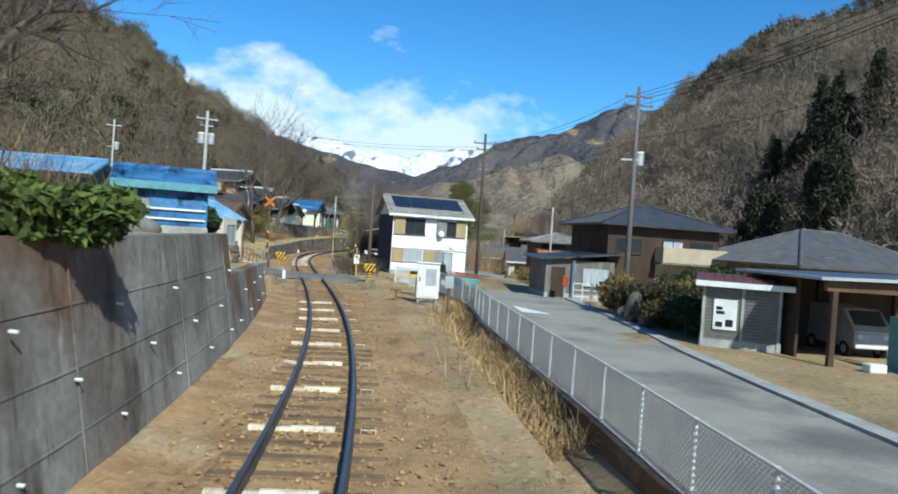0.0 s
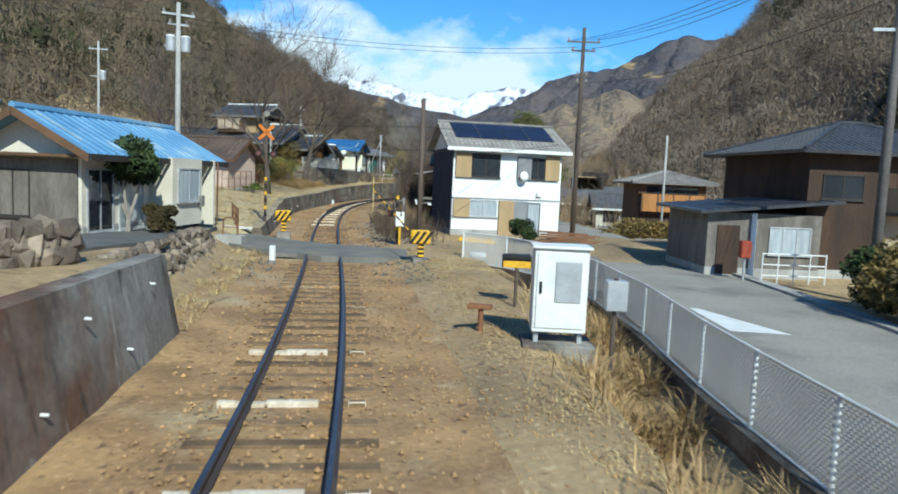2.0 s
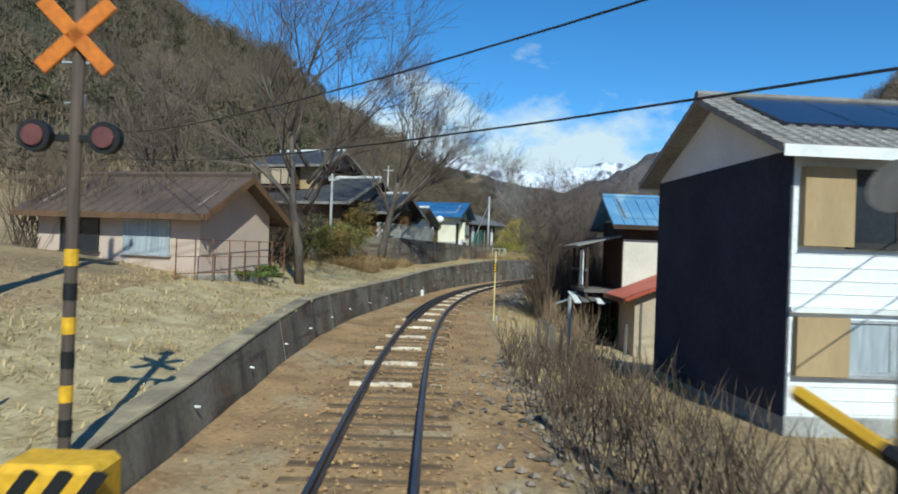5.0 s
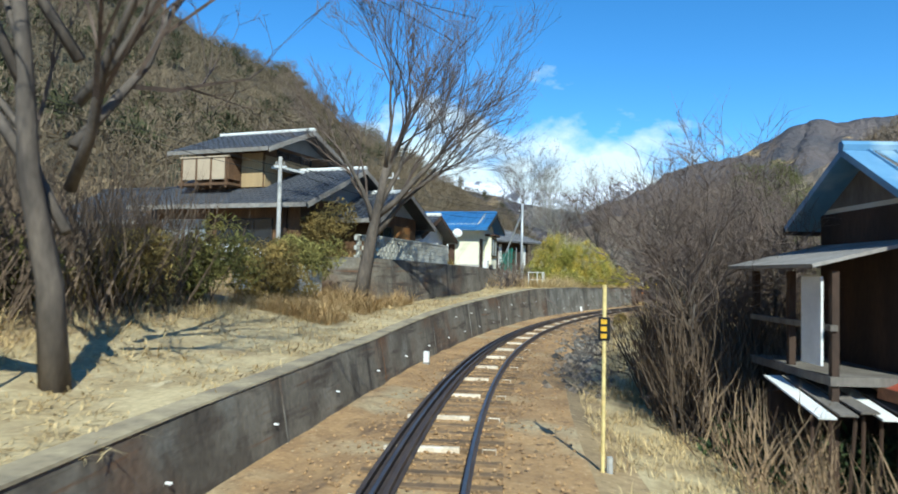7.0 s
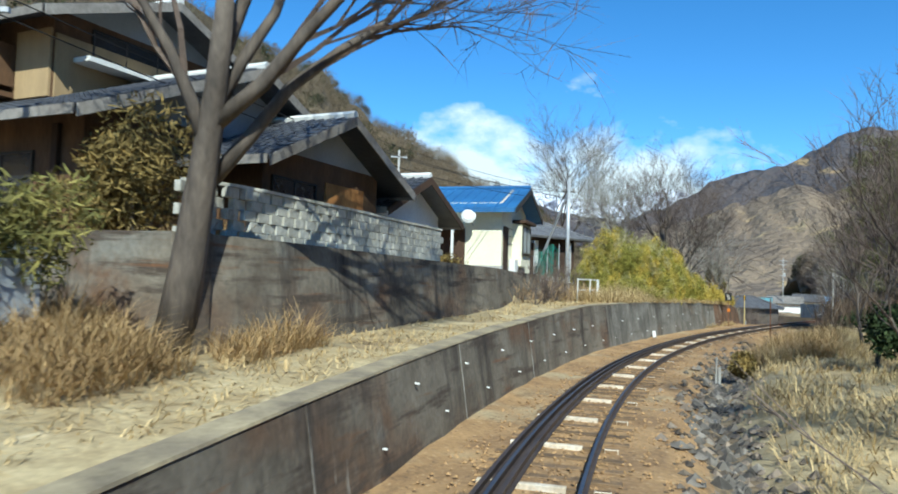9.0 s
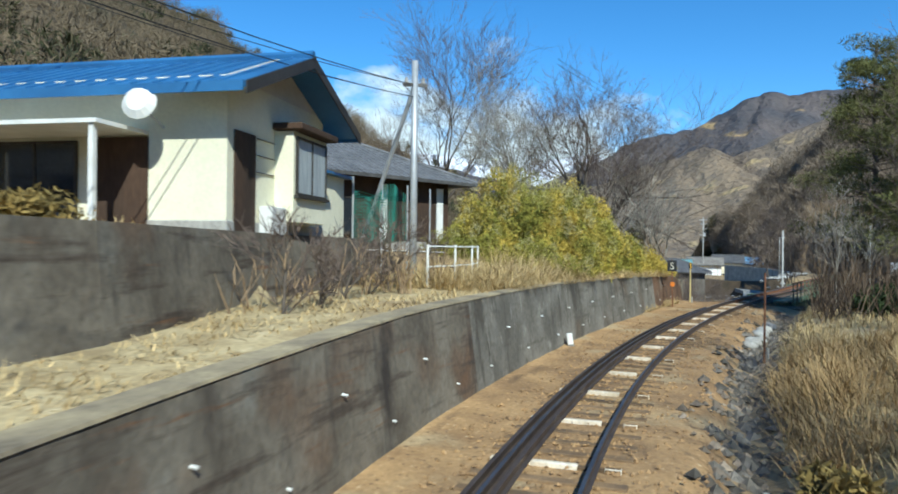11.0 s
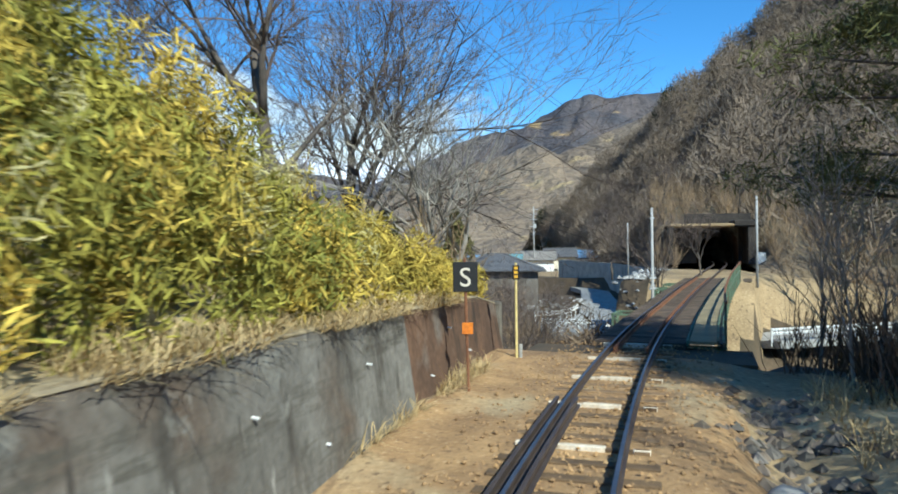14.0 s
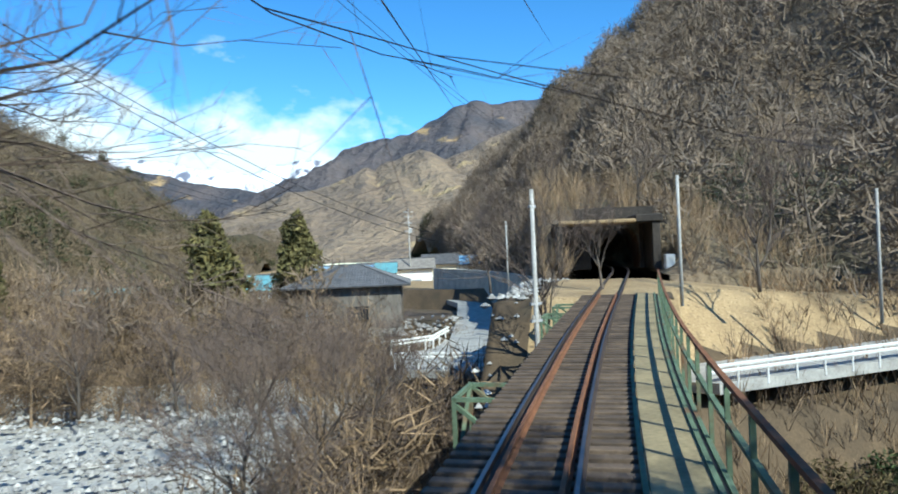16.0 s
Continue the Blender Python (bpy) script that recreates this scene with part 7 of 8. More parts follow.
tagged(link("tyre", tyre, M["black"], smooth=True), "old black tyre lying by the white house", "tyre").matrix_basis = pose(4.3, 51.6, -0.45, 0, 0, 0)
for i in range(7):
    b = B(-1.5, 1.5, -0.12, 0.12, 0, 0.06)
    o_ = link("rust_sheet", b, M["rust"])
    tagged(o_, "rusty metal sheet lying by the white house", "metal sheet", "rusty sheets")
    o_.matrix_basis = pose(3.8 + 0.3 * (i % 3), 52.4 + 0.3 * i, -0.32 + 0.07 * i, 0, 3, 25 + 3 * (i % 4))
rs = thing("mailbox", pose(10.8, 44.2, -0.6, 0, 0, 12), "red post box on a stand beside the annex", "post box")
part("stand", T([(0, 0, 0), (0, 0, 0.9)], 0.05, sides=8), M["steel_grey"], rs)
part("box", B(-0.2, 0.2, -0.15, 0.15, 0.85, 1.5, bevel=0.03), M["red_roof"], rs)
gt = thing("gate_rail", pose(11.3, 43.6, -0.6, 0, 0, 12), "white tubular gate in front of the annex", "gate")
for i in range(5):
    part("bar", T([(i * 0.6, 0, 0), (i * 0.6, 0, 1.15)], 0.025, sides=6), M["white_paint"], gt)
for z in (0.3, 0.7, 1.1):
    part("rail_bar", T([(0, 0, z), (2.4, 0, z)], 0.025, sides=6), M["white_paint"], gt)

# yellow-tipped kilometre poles, stop marker
def staff(x, y, z, h, label, head=True, mat_="pale_yellow", up=0.06):
    s = thing("line_staff", Matrix.Translation((x, y, z)), label, "post", "line-side staffs")
    part("shaft", T([(0, 0, -0.3), (0.0, 0, h)], 0.032, sides=8), M[mat_], s)
    if head:
        hd = part("head", B(-0.085, 0.085, -0.045, 0.045, h - up - 0.36, h - up, bevel=0.01), M["black"], s)
        for k in range(3):
            part("head_mark", B(-0.045, 0.045, -0.051, -0.043, h - up - 0.325 + k * 0.11, h - up - 0.255 + k * 0.11), M["yellow"], hd)
    part("shoe", T([(0.1, 0.05, -0.3), (0.1, 0.05, 0.55)], 0.05, sides=8), M["conc_pale"], s)


staff(-11.1, 69.2, -0.6, 3.2, "faded yellow staff with a black head by the track", up=0.5)
staff(-13.9, 136.6, -0.4, 2.6, "faded yellow staff with a black head by the bridge")
staff(*at(101.0, 2.55, -0.6), 0.9, "short grey stake at the track edge", head=False, mat_="conc_pale")
staff(*at(117.2, 3.15, -0.7), 2.9, "rusty thin stake among stones at the track edge", head=False, mat_="rust")
sg = thing("s_sign", pose(-15.0, 132.4, 0.0, 0, 0, 4), "black square sign with a pale letter S on a rusty post", "sign")
part("post", T([(0, 0.03, -0.4), (-0.06, 0.03, 2.4)], 0.03, sides=6), M["rust"], sg)
plate = part("plate", B(-0.29, 0.19, -0.02, 0.02, 1.75, 2.33, bevel=0.01), M["black"], sg, "black plate")
fc = bpy.data.curves.new("letter", "FONT")
fc.body, fc.size, fc.align_x, fc.extrude = "S", 0.52, "CENTER", 0.004
ft = new("letter", fc)
ft.parent = plate
ft.matrix_basis = pose(-0.05, -0.028, 1.86, 90, 0, 0)
fc.materials.append(M["cream"])
dg = bpy.context.evaluated_depsgraph_get()
letter_me = bpy.data.meshes.new_from_object(ft.evaluated_get(dg))
bpy.data.objects.remove(ft)
lt = new("letter", letter_me)
lt.parent = plate
lt.matrix_basis = pose(-0.05, -0.028, 1.86, 90, 0, 0)
part("tag", B(-0.12, 0.09, -0.03, 0.0, 0.94, 1.16), M["orange"], sg, "orange square plate")
for i, (x, y, h) in enumerate(((-8.29, 64.2, 1.0), (-7.98, 63.9, 1.0), (-7.8, 63.7, 0.9), (-7.57, 62.8, 0.95), (-7.3, 62.6, 0.9), (-6.91, 62.35, 0.6), (-5.62, 66.6, 0.8))):
    s_ = tagged(link("old_stake", T([(0, 0, -0.3), (0.03, 0, h)], [0.07, 0.06], sides=6), M["grey_wood"]), "weathered grey timber stake in the grass", "stake", "old stakes")
    s_.matrix_basis = Matrix.Translation((x, y, -0.62))
gp = thing("grey_post", Matrix.Translation((-7.1, 62.9, -0.7)), "grey steel post with a slanting arm near the track", "post")
part("shaft", T([(0, 0, -0.3), (0, 0, 2.0)], 0.06, sides=8), M["steel_grey"], gp)
part("arm", T([(0, 0, 1.9), (-0.45, 0.1, 1.72)], 0.03, sides=6), M["steel_grey"], gp)
sd = house("shed", (-25.5, 79.4, 1.6), 6, 2.5, 2.2, 1.15, "gable_grey", "low shed with a slanting white roof sheet")
b = bmesh.new()
slab(b, (-0.9, -0.3, 2.0), (2.3, -0.3, 1.2), (2.3, 2.4, 1.3), (-0.9, 2.4, 2.1), 0.07)
part("roof", b, M["white_paint"], sd[0], "slanting white roof sheet")

# rubble wall of the lane: single stones
rw = thing("rubble_wall", Matrix(), "low dry-stone wall of rough brown rocks", "wall", kind="structure")
st_me = []
random.seed(21)
for k in range(5):
    b = bmesh.new()
    bmesh.ops.create_icosphere(b, subdivisions=1, radius=1.0)
    for v in b.verts:
        v.co *= random.uniform(0.78, 1.15)
    me = bpy.data.meshes.new("wall_stone")
    b.to_mesh(me)
    b.free()
    me.materials.append(M["stone"])
    st_me.append(me)
n_ = 0
for y in rng_list(28.2, 40.2, 0.285):
    for r in range(7):
        o = -3.2 - 0.075 * r - lerp(y, (28, 41), (0.0, 0.5)) + random.uniform(-0.08, 0.08)
        ob = new("wall_stone", random.choice(st_me))
        ob.parent = rw
        s = random.uniform(0.09, 0.19)
        ob.matrix_basis = Matrix.Translation(at(y + random.uniform(-0.1, 0.1), o, -0.12 + r * lerp(y, (28, 36, 41), (0.19, 0.155, 0.105)))) @ Euler((random.uniform(0, 6), random.uniform(0, 6), random.uniform(0, 6))).to_matrix().to_4x4() @ Matrix.Diagonal((s * 1.15, s, s * 0.9, 1))
        n_ += 1


def rocks(r):
    y = r.uniform(83, 131)
    o = r.gauss(2.75, 0.35)
    return at(y, o, height(y, o) + 0.02)


stones("rocks", "grey rocks and rubble heaped along the track edge", 800, rocks, 0.16, "pale_rock", 5, 0.7)
stones("rocks", "dark rubble in the trackside ditch", 1200, lambda r: (lambda y, o: at(y, o, height(y, o)))(r.uniform(76, 134), r.gauss(2.9, 0.5)), 0.13, "stone", 6, 0.7)
stones("river_stones", "pale boulders on the river bed", 8000, lambda r: (lambda y, o: at(y, o, height(y, o) + 0.1))(r.uniform(150, 205), r.uniform(-60, -4)), 0.24, "river_stone", 7, 0.7)
stones("gravel", "small stones strewn over the ground beside the track", 6000, lambda r: (lambda y, o: at(y, o, height(y, o) + 0.01))(r.uniform(5, 36), r.uniform(1.6, 4.2)), 0.02, "ballast", 8, 0.7)

stones("rubble", "broken stones and clods beside the crossing", 900, lambda r: (lambda y, o: at(y, o, height(y, o) + 0.02))(r.uniform(43.2, 58), r.gauss(3.0, 0.7)), 0.07, "stone", 14, 0.7)
stones("rubble", "grey stones strewn over the crossing verge", 500, lambda r: (lambda y, o: at(y, o, height(y, o) + 0.01))(r.uniform(34, 38.6), r.choice((-1, 1)) * r.uniform(1.5, 3.2)), 0.045, "pale_rock", 15, 0.6)

# village road beyond the river, with white guard rails
VR_L = [(-9.8, 188, -0.2), (-6.6, 190, -0.2), (-4.9, 194, 0.0), (-3.2, 204, 0.5), (-1.5, 218, 1.1), (-4, 240, 1.2), (-8, 262, 1.2)]
VR_R = [(-8.0, 181.5, -0.2), (-1.5, 182.5, -0.1), (0.2, 190, 0.2), (0.6, 202, 0.7), (2.2, 219, 1.2), (0, 242, 1.3), (-4, 264, 1.3)]
ribbon("village_road", VR_L, VR_R, -4.7, M["conc_pale"], "pale concrete village road beyond the river", "road", 0.6)
ribbon("road_bridge", [(-9.8, 187.8, 0), (-1.4, 182.6, 0), (6, 171.5, 1.2), (16, 172.5, 1.5), (34, 175, 1.8)], [(-9.0, 180.8, 0), (-2.2, 177.5, 0), (4.2, 165.2, 1.2), (15, 167.2, 1.5), (34, 170.5, 1.8)], -4.9, M["conc_pale"], "pale concrete road passing under the railway", "road", 0.5)
for line_, label in (([(-9.8, 181, -4.6), (-2.0, 178, -4.6)], "a"), ([(3.6, 165.1, -3.7), (15, 167.2, -3.4), (34, 170.5, -3.1)], "b"), ([(-9.9, 188, -4.7), (-6.6, 190.2, -4.7), (-5.0, 194, -4.5)], "c")):
    gr_ = thing("guard_rail", Matrix(), "white steel guard rail along the far road", "guard rail", "guard rails")
    for a, c in zip(line_, line_[1:]):
        a, c = Vector(a), Vector(c)
        for z in (0.75, 0.5):
            part("beam", T([a + Vector((0, 0, z)), c + Vector((0, 0, z))], 0.09, sides=6), M["white_paint"], gr_)
        for i in range(int((c - a).length / 1.6) + 1):
            p = a.lerp(c, min(1, i * 1.6 / (c - a).length))
            part("post", T([p + Vector((0, 0, -0.3)), p + Vector((0, 0, 0.85))], 0.06, sides=6), M["white_paint"], gr_)
vw = retaining("bank_wall", "pale stone wall above the village road", 195, 226, lambda y: 6.0, lambda y: -1.2, M["block"], base=-5)
vw.matrix_basis = Matrix.Translation((-11.5, 0, 0))

# low rough wall of the upper lawn
LW0, LW1 = (-3.8, 22.7, 1.25), (-3.0, 25.2, 1.25)
lw = thing("lawn_wall", Matrix(), "rough dark stone wall behind the dry lawn", "wall", kind="structure")
for i in range(26):
    for r in range(3):
        ob = new("wall_stone", random.choice(st_me))
        ob.parent = lw
        s = random.uniform(0.14, 0.24)
        ob.matrix_basis = Matrix.Translation((LW0[0] + (LW1[0] - LW0[0]) * i / 25, LW0[1] + (LW1[1] - LW0[1]) * i / 25 + 0.06 * r, LW0[2] + 0.12 + r * 0.2)) @ Euler((random.uniform(0, 6), random.uniform(0, 6), random.uniform(0, 6))).to_matrix().to_4x4() @ Matrix.Diagonal((s * 1.1, s, s * 0.8, 1))

# rounded concrete lumps beside the track before the bridge
for y, o, s in ((128.2, 2.6, 0.28), (127.3, 2.55, 0.22), (126.3, 2.5, 0.25), (124.9, 2.55, 0.28), (122.2, 2.5, 0.27), (121.1, 2.5, 0.24), (123.4, 2.7, 0.2), (125.6, 2.5, 0.2)):
    b = bmesh.new()
    bmesh.ops.create_icosphere(b, subdivisions=2, radius=1.0)
    for v in b.verts:
        v.co *= 1 + 0.16 * noise.noise(v.co * 1.7 + Vector((y, o, 0)))
    lump = link("boulder", b, M["conc_pale"], smooth=True)
    tagged(lump, "pale rounded lump of concrete beside the track", "boulder", "boulders by the track")
    p_ = at(y, o, 0)
    lump.matrix_basis = Matrix.Translation((p_.x, p_.y, height(y, o) + s * 0.45)) @ pose(0, 0, 0, 0, 12, yaw(y)) @ Matrix.Diagonal((s * 1.25, s, s * 0.8, 1))


# ---------------------------------------------------------------- plants
def bare_tree(name, loc, h, seed, label, limbs=(), lean=(0.0, 0.0), spread=0.75, levels=5, trunk=0.16, bark="bark", rz=0.0, first=0.3, kids=(5, 5, 4, 4, 3), droop=0.0, group="", spurs=3):
    """A leafless tree: a tapered trunk, forking limbs and a crown of fine twigs."""
    rnd = random.Random(seed)
    root = thing(name, Matrix.Translation(loc) @ pose(0, 0, 0, 0, 0, rz), label, "tree", group)
    tb, cb = bmesh.new(), [[], []]

    def prism(p0, p1, r0, r1):
        d = (p1 - p0).normalized()
        a = d.orthogonal().normalized()
        b = d.cross(a)
        base = len(cb[0])
        for p, r in ((p0, r0), (p1, r1)):
            for k in range(3):
                an = 2.0944 * k
                cb[0].append(p + (a * math.cos(an) + b * math.sin(an)) * r)
        for k in range(3):
            cb[1].append((base + k, base + (k + 1) % 3, base + 3 + (k + 1) % 3, base + 3 + k))

    def grow(p, d, length, r, lev):
        segs = 4 if lev < 2 else 3 if lev < 3 else 2
        pts, rad = [p.copy()], [r]
        for i in range(segs):
            jit = 0.12 if lev == 0 else 0.25
            d = (d + Vector((rnd.uniform(-jit, jit), rnd.uniform(-jit, jit), rnd.uniform(-jit, jit) + 0.07 - droop * lev * 0.05))).normalized()
            p = p + d * (length / segs)
            pts.append(p.copy())
            rad.append(r * (1 - 0.62 * (i + 1) / segs))
        if lev < 2:
            tube(tb, pts, rad, sides=8 if lev == 0 else 6)
        elif lev == levels - 1:
            prism(pts[0], pts[-1], max(rad[0], 0.006), max(rad[-1], 0.005))
        else:
            for a, b, ra, rb in zip(pts, pts[1:], rad, rad[1:]):
                prism(a, b, max(ra, 0.006), max(rb, 0.005))
        if lev >= levels - 1:
            for _ in range(spurs):
                q = pts[0].lerp(pts[-1], rnd.uniform(0.2, 1.0))
                dd = (d + Vector((rnd.gauss(0, 0.55), rnd.gauss(0, 0.55), rnd.gauss(0.1, 0.45)))).normalized()
                sd_ = dd.orthogonal().normalized() * 0.0065
                base = len(cb[0])
                cb[0].extend((q - sd_, q + sd_, q + dd * length * rnd.uniform(0.5, 1.1)))
                cb[1].append((base, base + 1, base + 2))
            return
        n = kids[min(lev, len(kids) - 1)]
        for i in range(n):
            f = rnd.uniform(first if lev == 0 else 0.25, 1.0) if i else 1.0
            k = min(int(f * segs), segs - 1)
            q = pts[k].lerp(pts[k + 1], f * segs - k)
            ax = Vector((rnd.gauss(0, 1), rnd.gauss(0, 1), rnd.gauss(0, 0.5))).normalized()
            nd = (d + ax * spread * (0.55 if i == 0 else rnd.uniform(0.7, 1.15))).normalized()
            grow(q, nd, length * rnd.uniform(0.52, 0.78), max(0.006, rad[k] * rnd.uniform(0.5, 0.72)), lev + 1)

    d0 = Vector((lean[0], lean[1], 1)).normalized()
    grow(Vector((0, 0, -0.2)), d0, h * 0.46, trunk, 0)
    for z, dx, dy, dz, ln in limbs:
        grow(Vector((lean[0] * z, lean[1] * z, z)), Vector((dx, dy, dz)).normalized(), ln, trunk * 0.42, 1)
    part("trunk", tb, M[bark], root, smooth=True)
    pydata("crown", cb[0], cb[1], M["twig"] if bark != "pale_bark" else M["pale_bark"], root, "crown of fine bare twigs")
    return root


def leaves(centres, radii, n, size, seed, flat=0.0, up=0.0, ratio=2.2):
    """Leaf quads filling a set of ellipsoids."""
    rs = np.random.RandomState(seed)
    idx = rs.randint(0, len(centres), n)
    c, r = np.array(centres, float)[idx], np.array(radii, float)[idx]
    d = rs.normal(size=(n, 3))
    d /= np.linalg.norm(d, axis=1)[:, None]
    p = c + d * r * (rs.uniform(0.25, 1.08, n) ** 0.55)[:, None]
    a = rs.normal(size=(n, 3))
    a[:, 2] = a[:, 2] * (1 - flat) + up
    a /= np.linalg.norm(a, axis=1)[:, None]
    b = np.cross(a, rs.normal(size=(n, 3)))
    b /= np.linalg.norm(b, axis=1)[:, None]
    s = size * rs.uniform(0.6, 1.4, n)[:, None]
    v = np.stack([p - a * s * ratio / 2, p + b * s * 0.35, p + a * s * ratio / 2, p - b * s * 0.35], 1).reshape(-1, 3)
    f = np.arange(4 * n).reshape(-1, 4)
    return v, f


def foliage(name, v, f, material, parent=None, label=""):
    me = bpy.data.meshes.new(name)
    me.from_pydata(v.tolist(), [], f.tolist())
    me.update()
    return fromdata(name, me, M[material], parent, label)


def bush(name, loc, r, n, size, seed, material, label, category="bush", stems=True, lumps=7, squash=0.8, ratio=2.2):
    rnd = random.Random(seed)
    root = thing(name, Matrix.Translation(loc), label, category)
    cs = [(rnd.uniform(-0.6, 0.6) * r[0], rnd.uniform(-0.6, 0.6) * r[1], r[2] * rnd.uniform(0.35, 1.25)) for _ in range(lumps)]
    rr = [(r[0] * rnd.uniform(0.35, 0.6), r[1] * rnd.uniform(0.35, 0.6), r[2] * rnd.uniform(0.3, 0.55)) for _ in range(lumps)]
    foliage("foliage", *leaves(cs, rr, int(n * 0.8), size * 0.92, seed, ratio=ratio), material, root)
    if stems:
        b = bmesh.new()
        for i in range(5):
            tube(b, [(rnd.uniform(-0.1, 0.1), rnd.uniform(-0.1, 0.1), -0.2), (rnd.uniform(-0.4, 0.4) * r[0], rnd.uniform(-0.4, 0.4) * r[1], r[2] * 1.1)], [0.04, 0.012], sides=5)
        part("stem", b, M["bark"], root)
    return root


def brush(name, place, n, h, seed, label, material="bush_brown", w=0.012, limbs=9, lean=0.5):
    """A thicket of thin bare shoots."""
    rnd = random.Random(seed)
    vv, ff = [], []
    for _ in range(n):
        p = place(rnd)
        if p is None:
            continue
        hh = h * rnd.uniform(0.5, 1.3)
        for k in range(limbs):
            a = rnd.uniform(0, 6.283)
            l0 = rnd.uniform(0.05, lean)
            q0 = Vector(p) + Vector((rnd.uniform(-0.2, 0.2), rnd.uniform(-0.2, 0.2), hh * (0 if k < 3 else rnd.uniform(0.15, 0.6))))
            ln = hh * (rnd.uniform(0.7, 1.0) if k < 3 else rnd.uniform(0.25, 0.5))
            d = Vector((math.cos(a) * l0, math.sin(a) * l0, 1)).normalized()
            q1 = q0 + d * ln * 0.5
            d2 = (d + Vector((rnd.uniform(-0.4, 0.4), rnd.uniform(-0.4, 0.4), 0))).normalized()
            q2 = q1 + d2 * ln * 0.5
            s = Vector((-math.sin(a + 1.2), math.cos(a + 1.2), 0)) * w * (1.6 if k < 3 else 1)
            b = len(vv)
            vv += [q0 - s, q0 + s, q1 + s * 0.7, q1 - s * 0.7, q2]
            ff += [(b, b + 1, b + 2, b + 3), (b + 3, b + 2, b + 4)]
    ob = pydata(name, vv, ff, M[material])
    return tagged(ob, label, "brush", kind="stuff")


def grass(name, place, n, h, seed, label, material="straw", w=0.007, lean=0.9):
    rs = random.Random(seed)
    vv, ff = [], []
    for _ in range(n):
        p = place(rs)
        if p is None:
            continue
        p = Vector(p)
        cl = noise.noise((p.x * 0.8, p.y * 0.8, seed * 3.7))
        if cl < -0.18:
            continue
        hh = h * rs.uniform(0.35, 1.3) * (0.75 + 0.9 * max(0.0, cl))
        a, l = rs.uniform(0, 6.283), rs.uniform(0.3, lean + 0.5)
        d = Vector((math.cos(a) * l, math.sin(a) * l, 1 - 0.4 * l))
        s = Vector((-math.sin(a), math.cos(a), 0)) * w
        t = p + d * hh
        mid = p + d * hh * 0.55 + Vector((0, 0, 0.08 * hh))
        b = len(vv)
        vv += [p - s, p + s, mid + s * 0.8, mid - s * 0.8, t + Vector((math.cos(a), math.sin(a), -0.6)) * hh * 0.15 * l]
        ff += [(b, b + 1, b + 2, b + 3), (b + 3, b + 2, b + 4)]
    ob = pydata(name, vv, ff, M[material])
    return tagged(ob, label, "grass", kind="stuff")


def bank(r, y0, y1, o0, o1):
    p = on(r.uniform(y0, y1), r.uniform(o0, o1))
    return None if p.x > -12.5 and p.y > 160 and p.z > -6.5 or p.z < -8.2 and p.x < -16 and p.y < 187 else p


def on(y, o, dz=0.0):
    """A place on the ground, by the ground sheet's own layout."""
    s, k = side(y), max(0.0, 1 - abs(o) / 60)
    return Vector((tx(y) + o * (s.x * k + 1 - k), y + o * s.y * k, height(y, o) + dz + tz(y) * k))


# bare trees
bare_tree("bare_tree", (-18.1, 65.5, 1.2), 13.0, 4, "large leafless tree with dark limbs beside the platform", limbs=((2.0, -0.6, 0.1, 0.6, 3.6), (2.6, 0.6, -0.2, 0.6, 3.8), (3.2, 0.1, 0.6, 0.8, 4.0), (3.8, 0.5, 0.3, 0.8, 4.0), (4.4, -0.4, -0.3, 0.9, 4.0)), spread=0.7, trunk=0.21, first=0.3, kids=(5, 5, 4, 4, 2), levels=6, lean=(0.05, 0), spurs=1)
bare_tree("bare_tree", (-22.6, 83.7, 1.5), 12.5, 9, "leaning leafless tree with a broad crown by the wall", limbs=((2.5, 0.62, 0.25, 0.75, 4.2),), spread=0.5, trunk=0.33, first=0.55, lean=(0.17, 0.05), kids=(5, 5, 5, 4, 3), levels=6)
bare_tree("bare_tree", (-30.5, 71.5, 1.6), 13, 12, "tall leafless tree behind the platform", spread=0.6, trunk=0.2, kids=(6, 5, 4, 4, 3))
bare_tree("bare_tree", (-27.0, 68.5, 1.6), 11.0, 15, "leafless garden tree beside the pink house", spread=0.8, trunk=0.17, kids=(6, 5, 4, 3, 3))
bare_tree("bare_tree", (-19.9, 143.6, 1.0), 12.0, 23, "broad leafless tree above the river bank", limbs=((0.8, 0.75, -0.1, 0.75, 6.0), (1.0, 0.45, -0.3, 0.85, 6.0), (0.6, -0.5, 0.2, 0.85, 5.5)), spread=0.85, trunk=0.30, first=0.12, kids=(7, 5, 5, 4, 3), levels=6, lean=(0.1, 0))
bare_tree("bare_tree", (-20.0, 136.0, 2.2), 12.0, 27, "spreading leafless tree behind the bamboo", spread=0.85, trunk=0.25, first=0.15, kids=(6, 5, 5, 4, 3), levels=6)
bare_tree("bare_tree", (-23.5, 134.5, 2.6), 11.5, 31, "pale lichened leafless tree behind the bamboo", spread=0.75, trunk=0.22, bark="pale_bark", kids=(6, 5, 5, 4, 3), levels=6)
bare_tree("bare_tree", (-29.5, 137.0, 2.6), 13.0, 35, "fan-shaped leafless tree behind the houses", spread=0.7, trunk=0.24, first=0.2, kids=(6, 5, 5, 4, 3), levels=6)
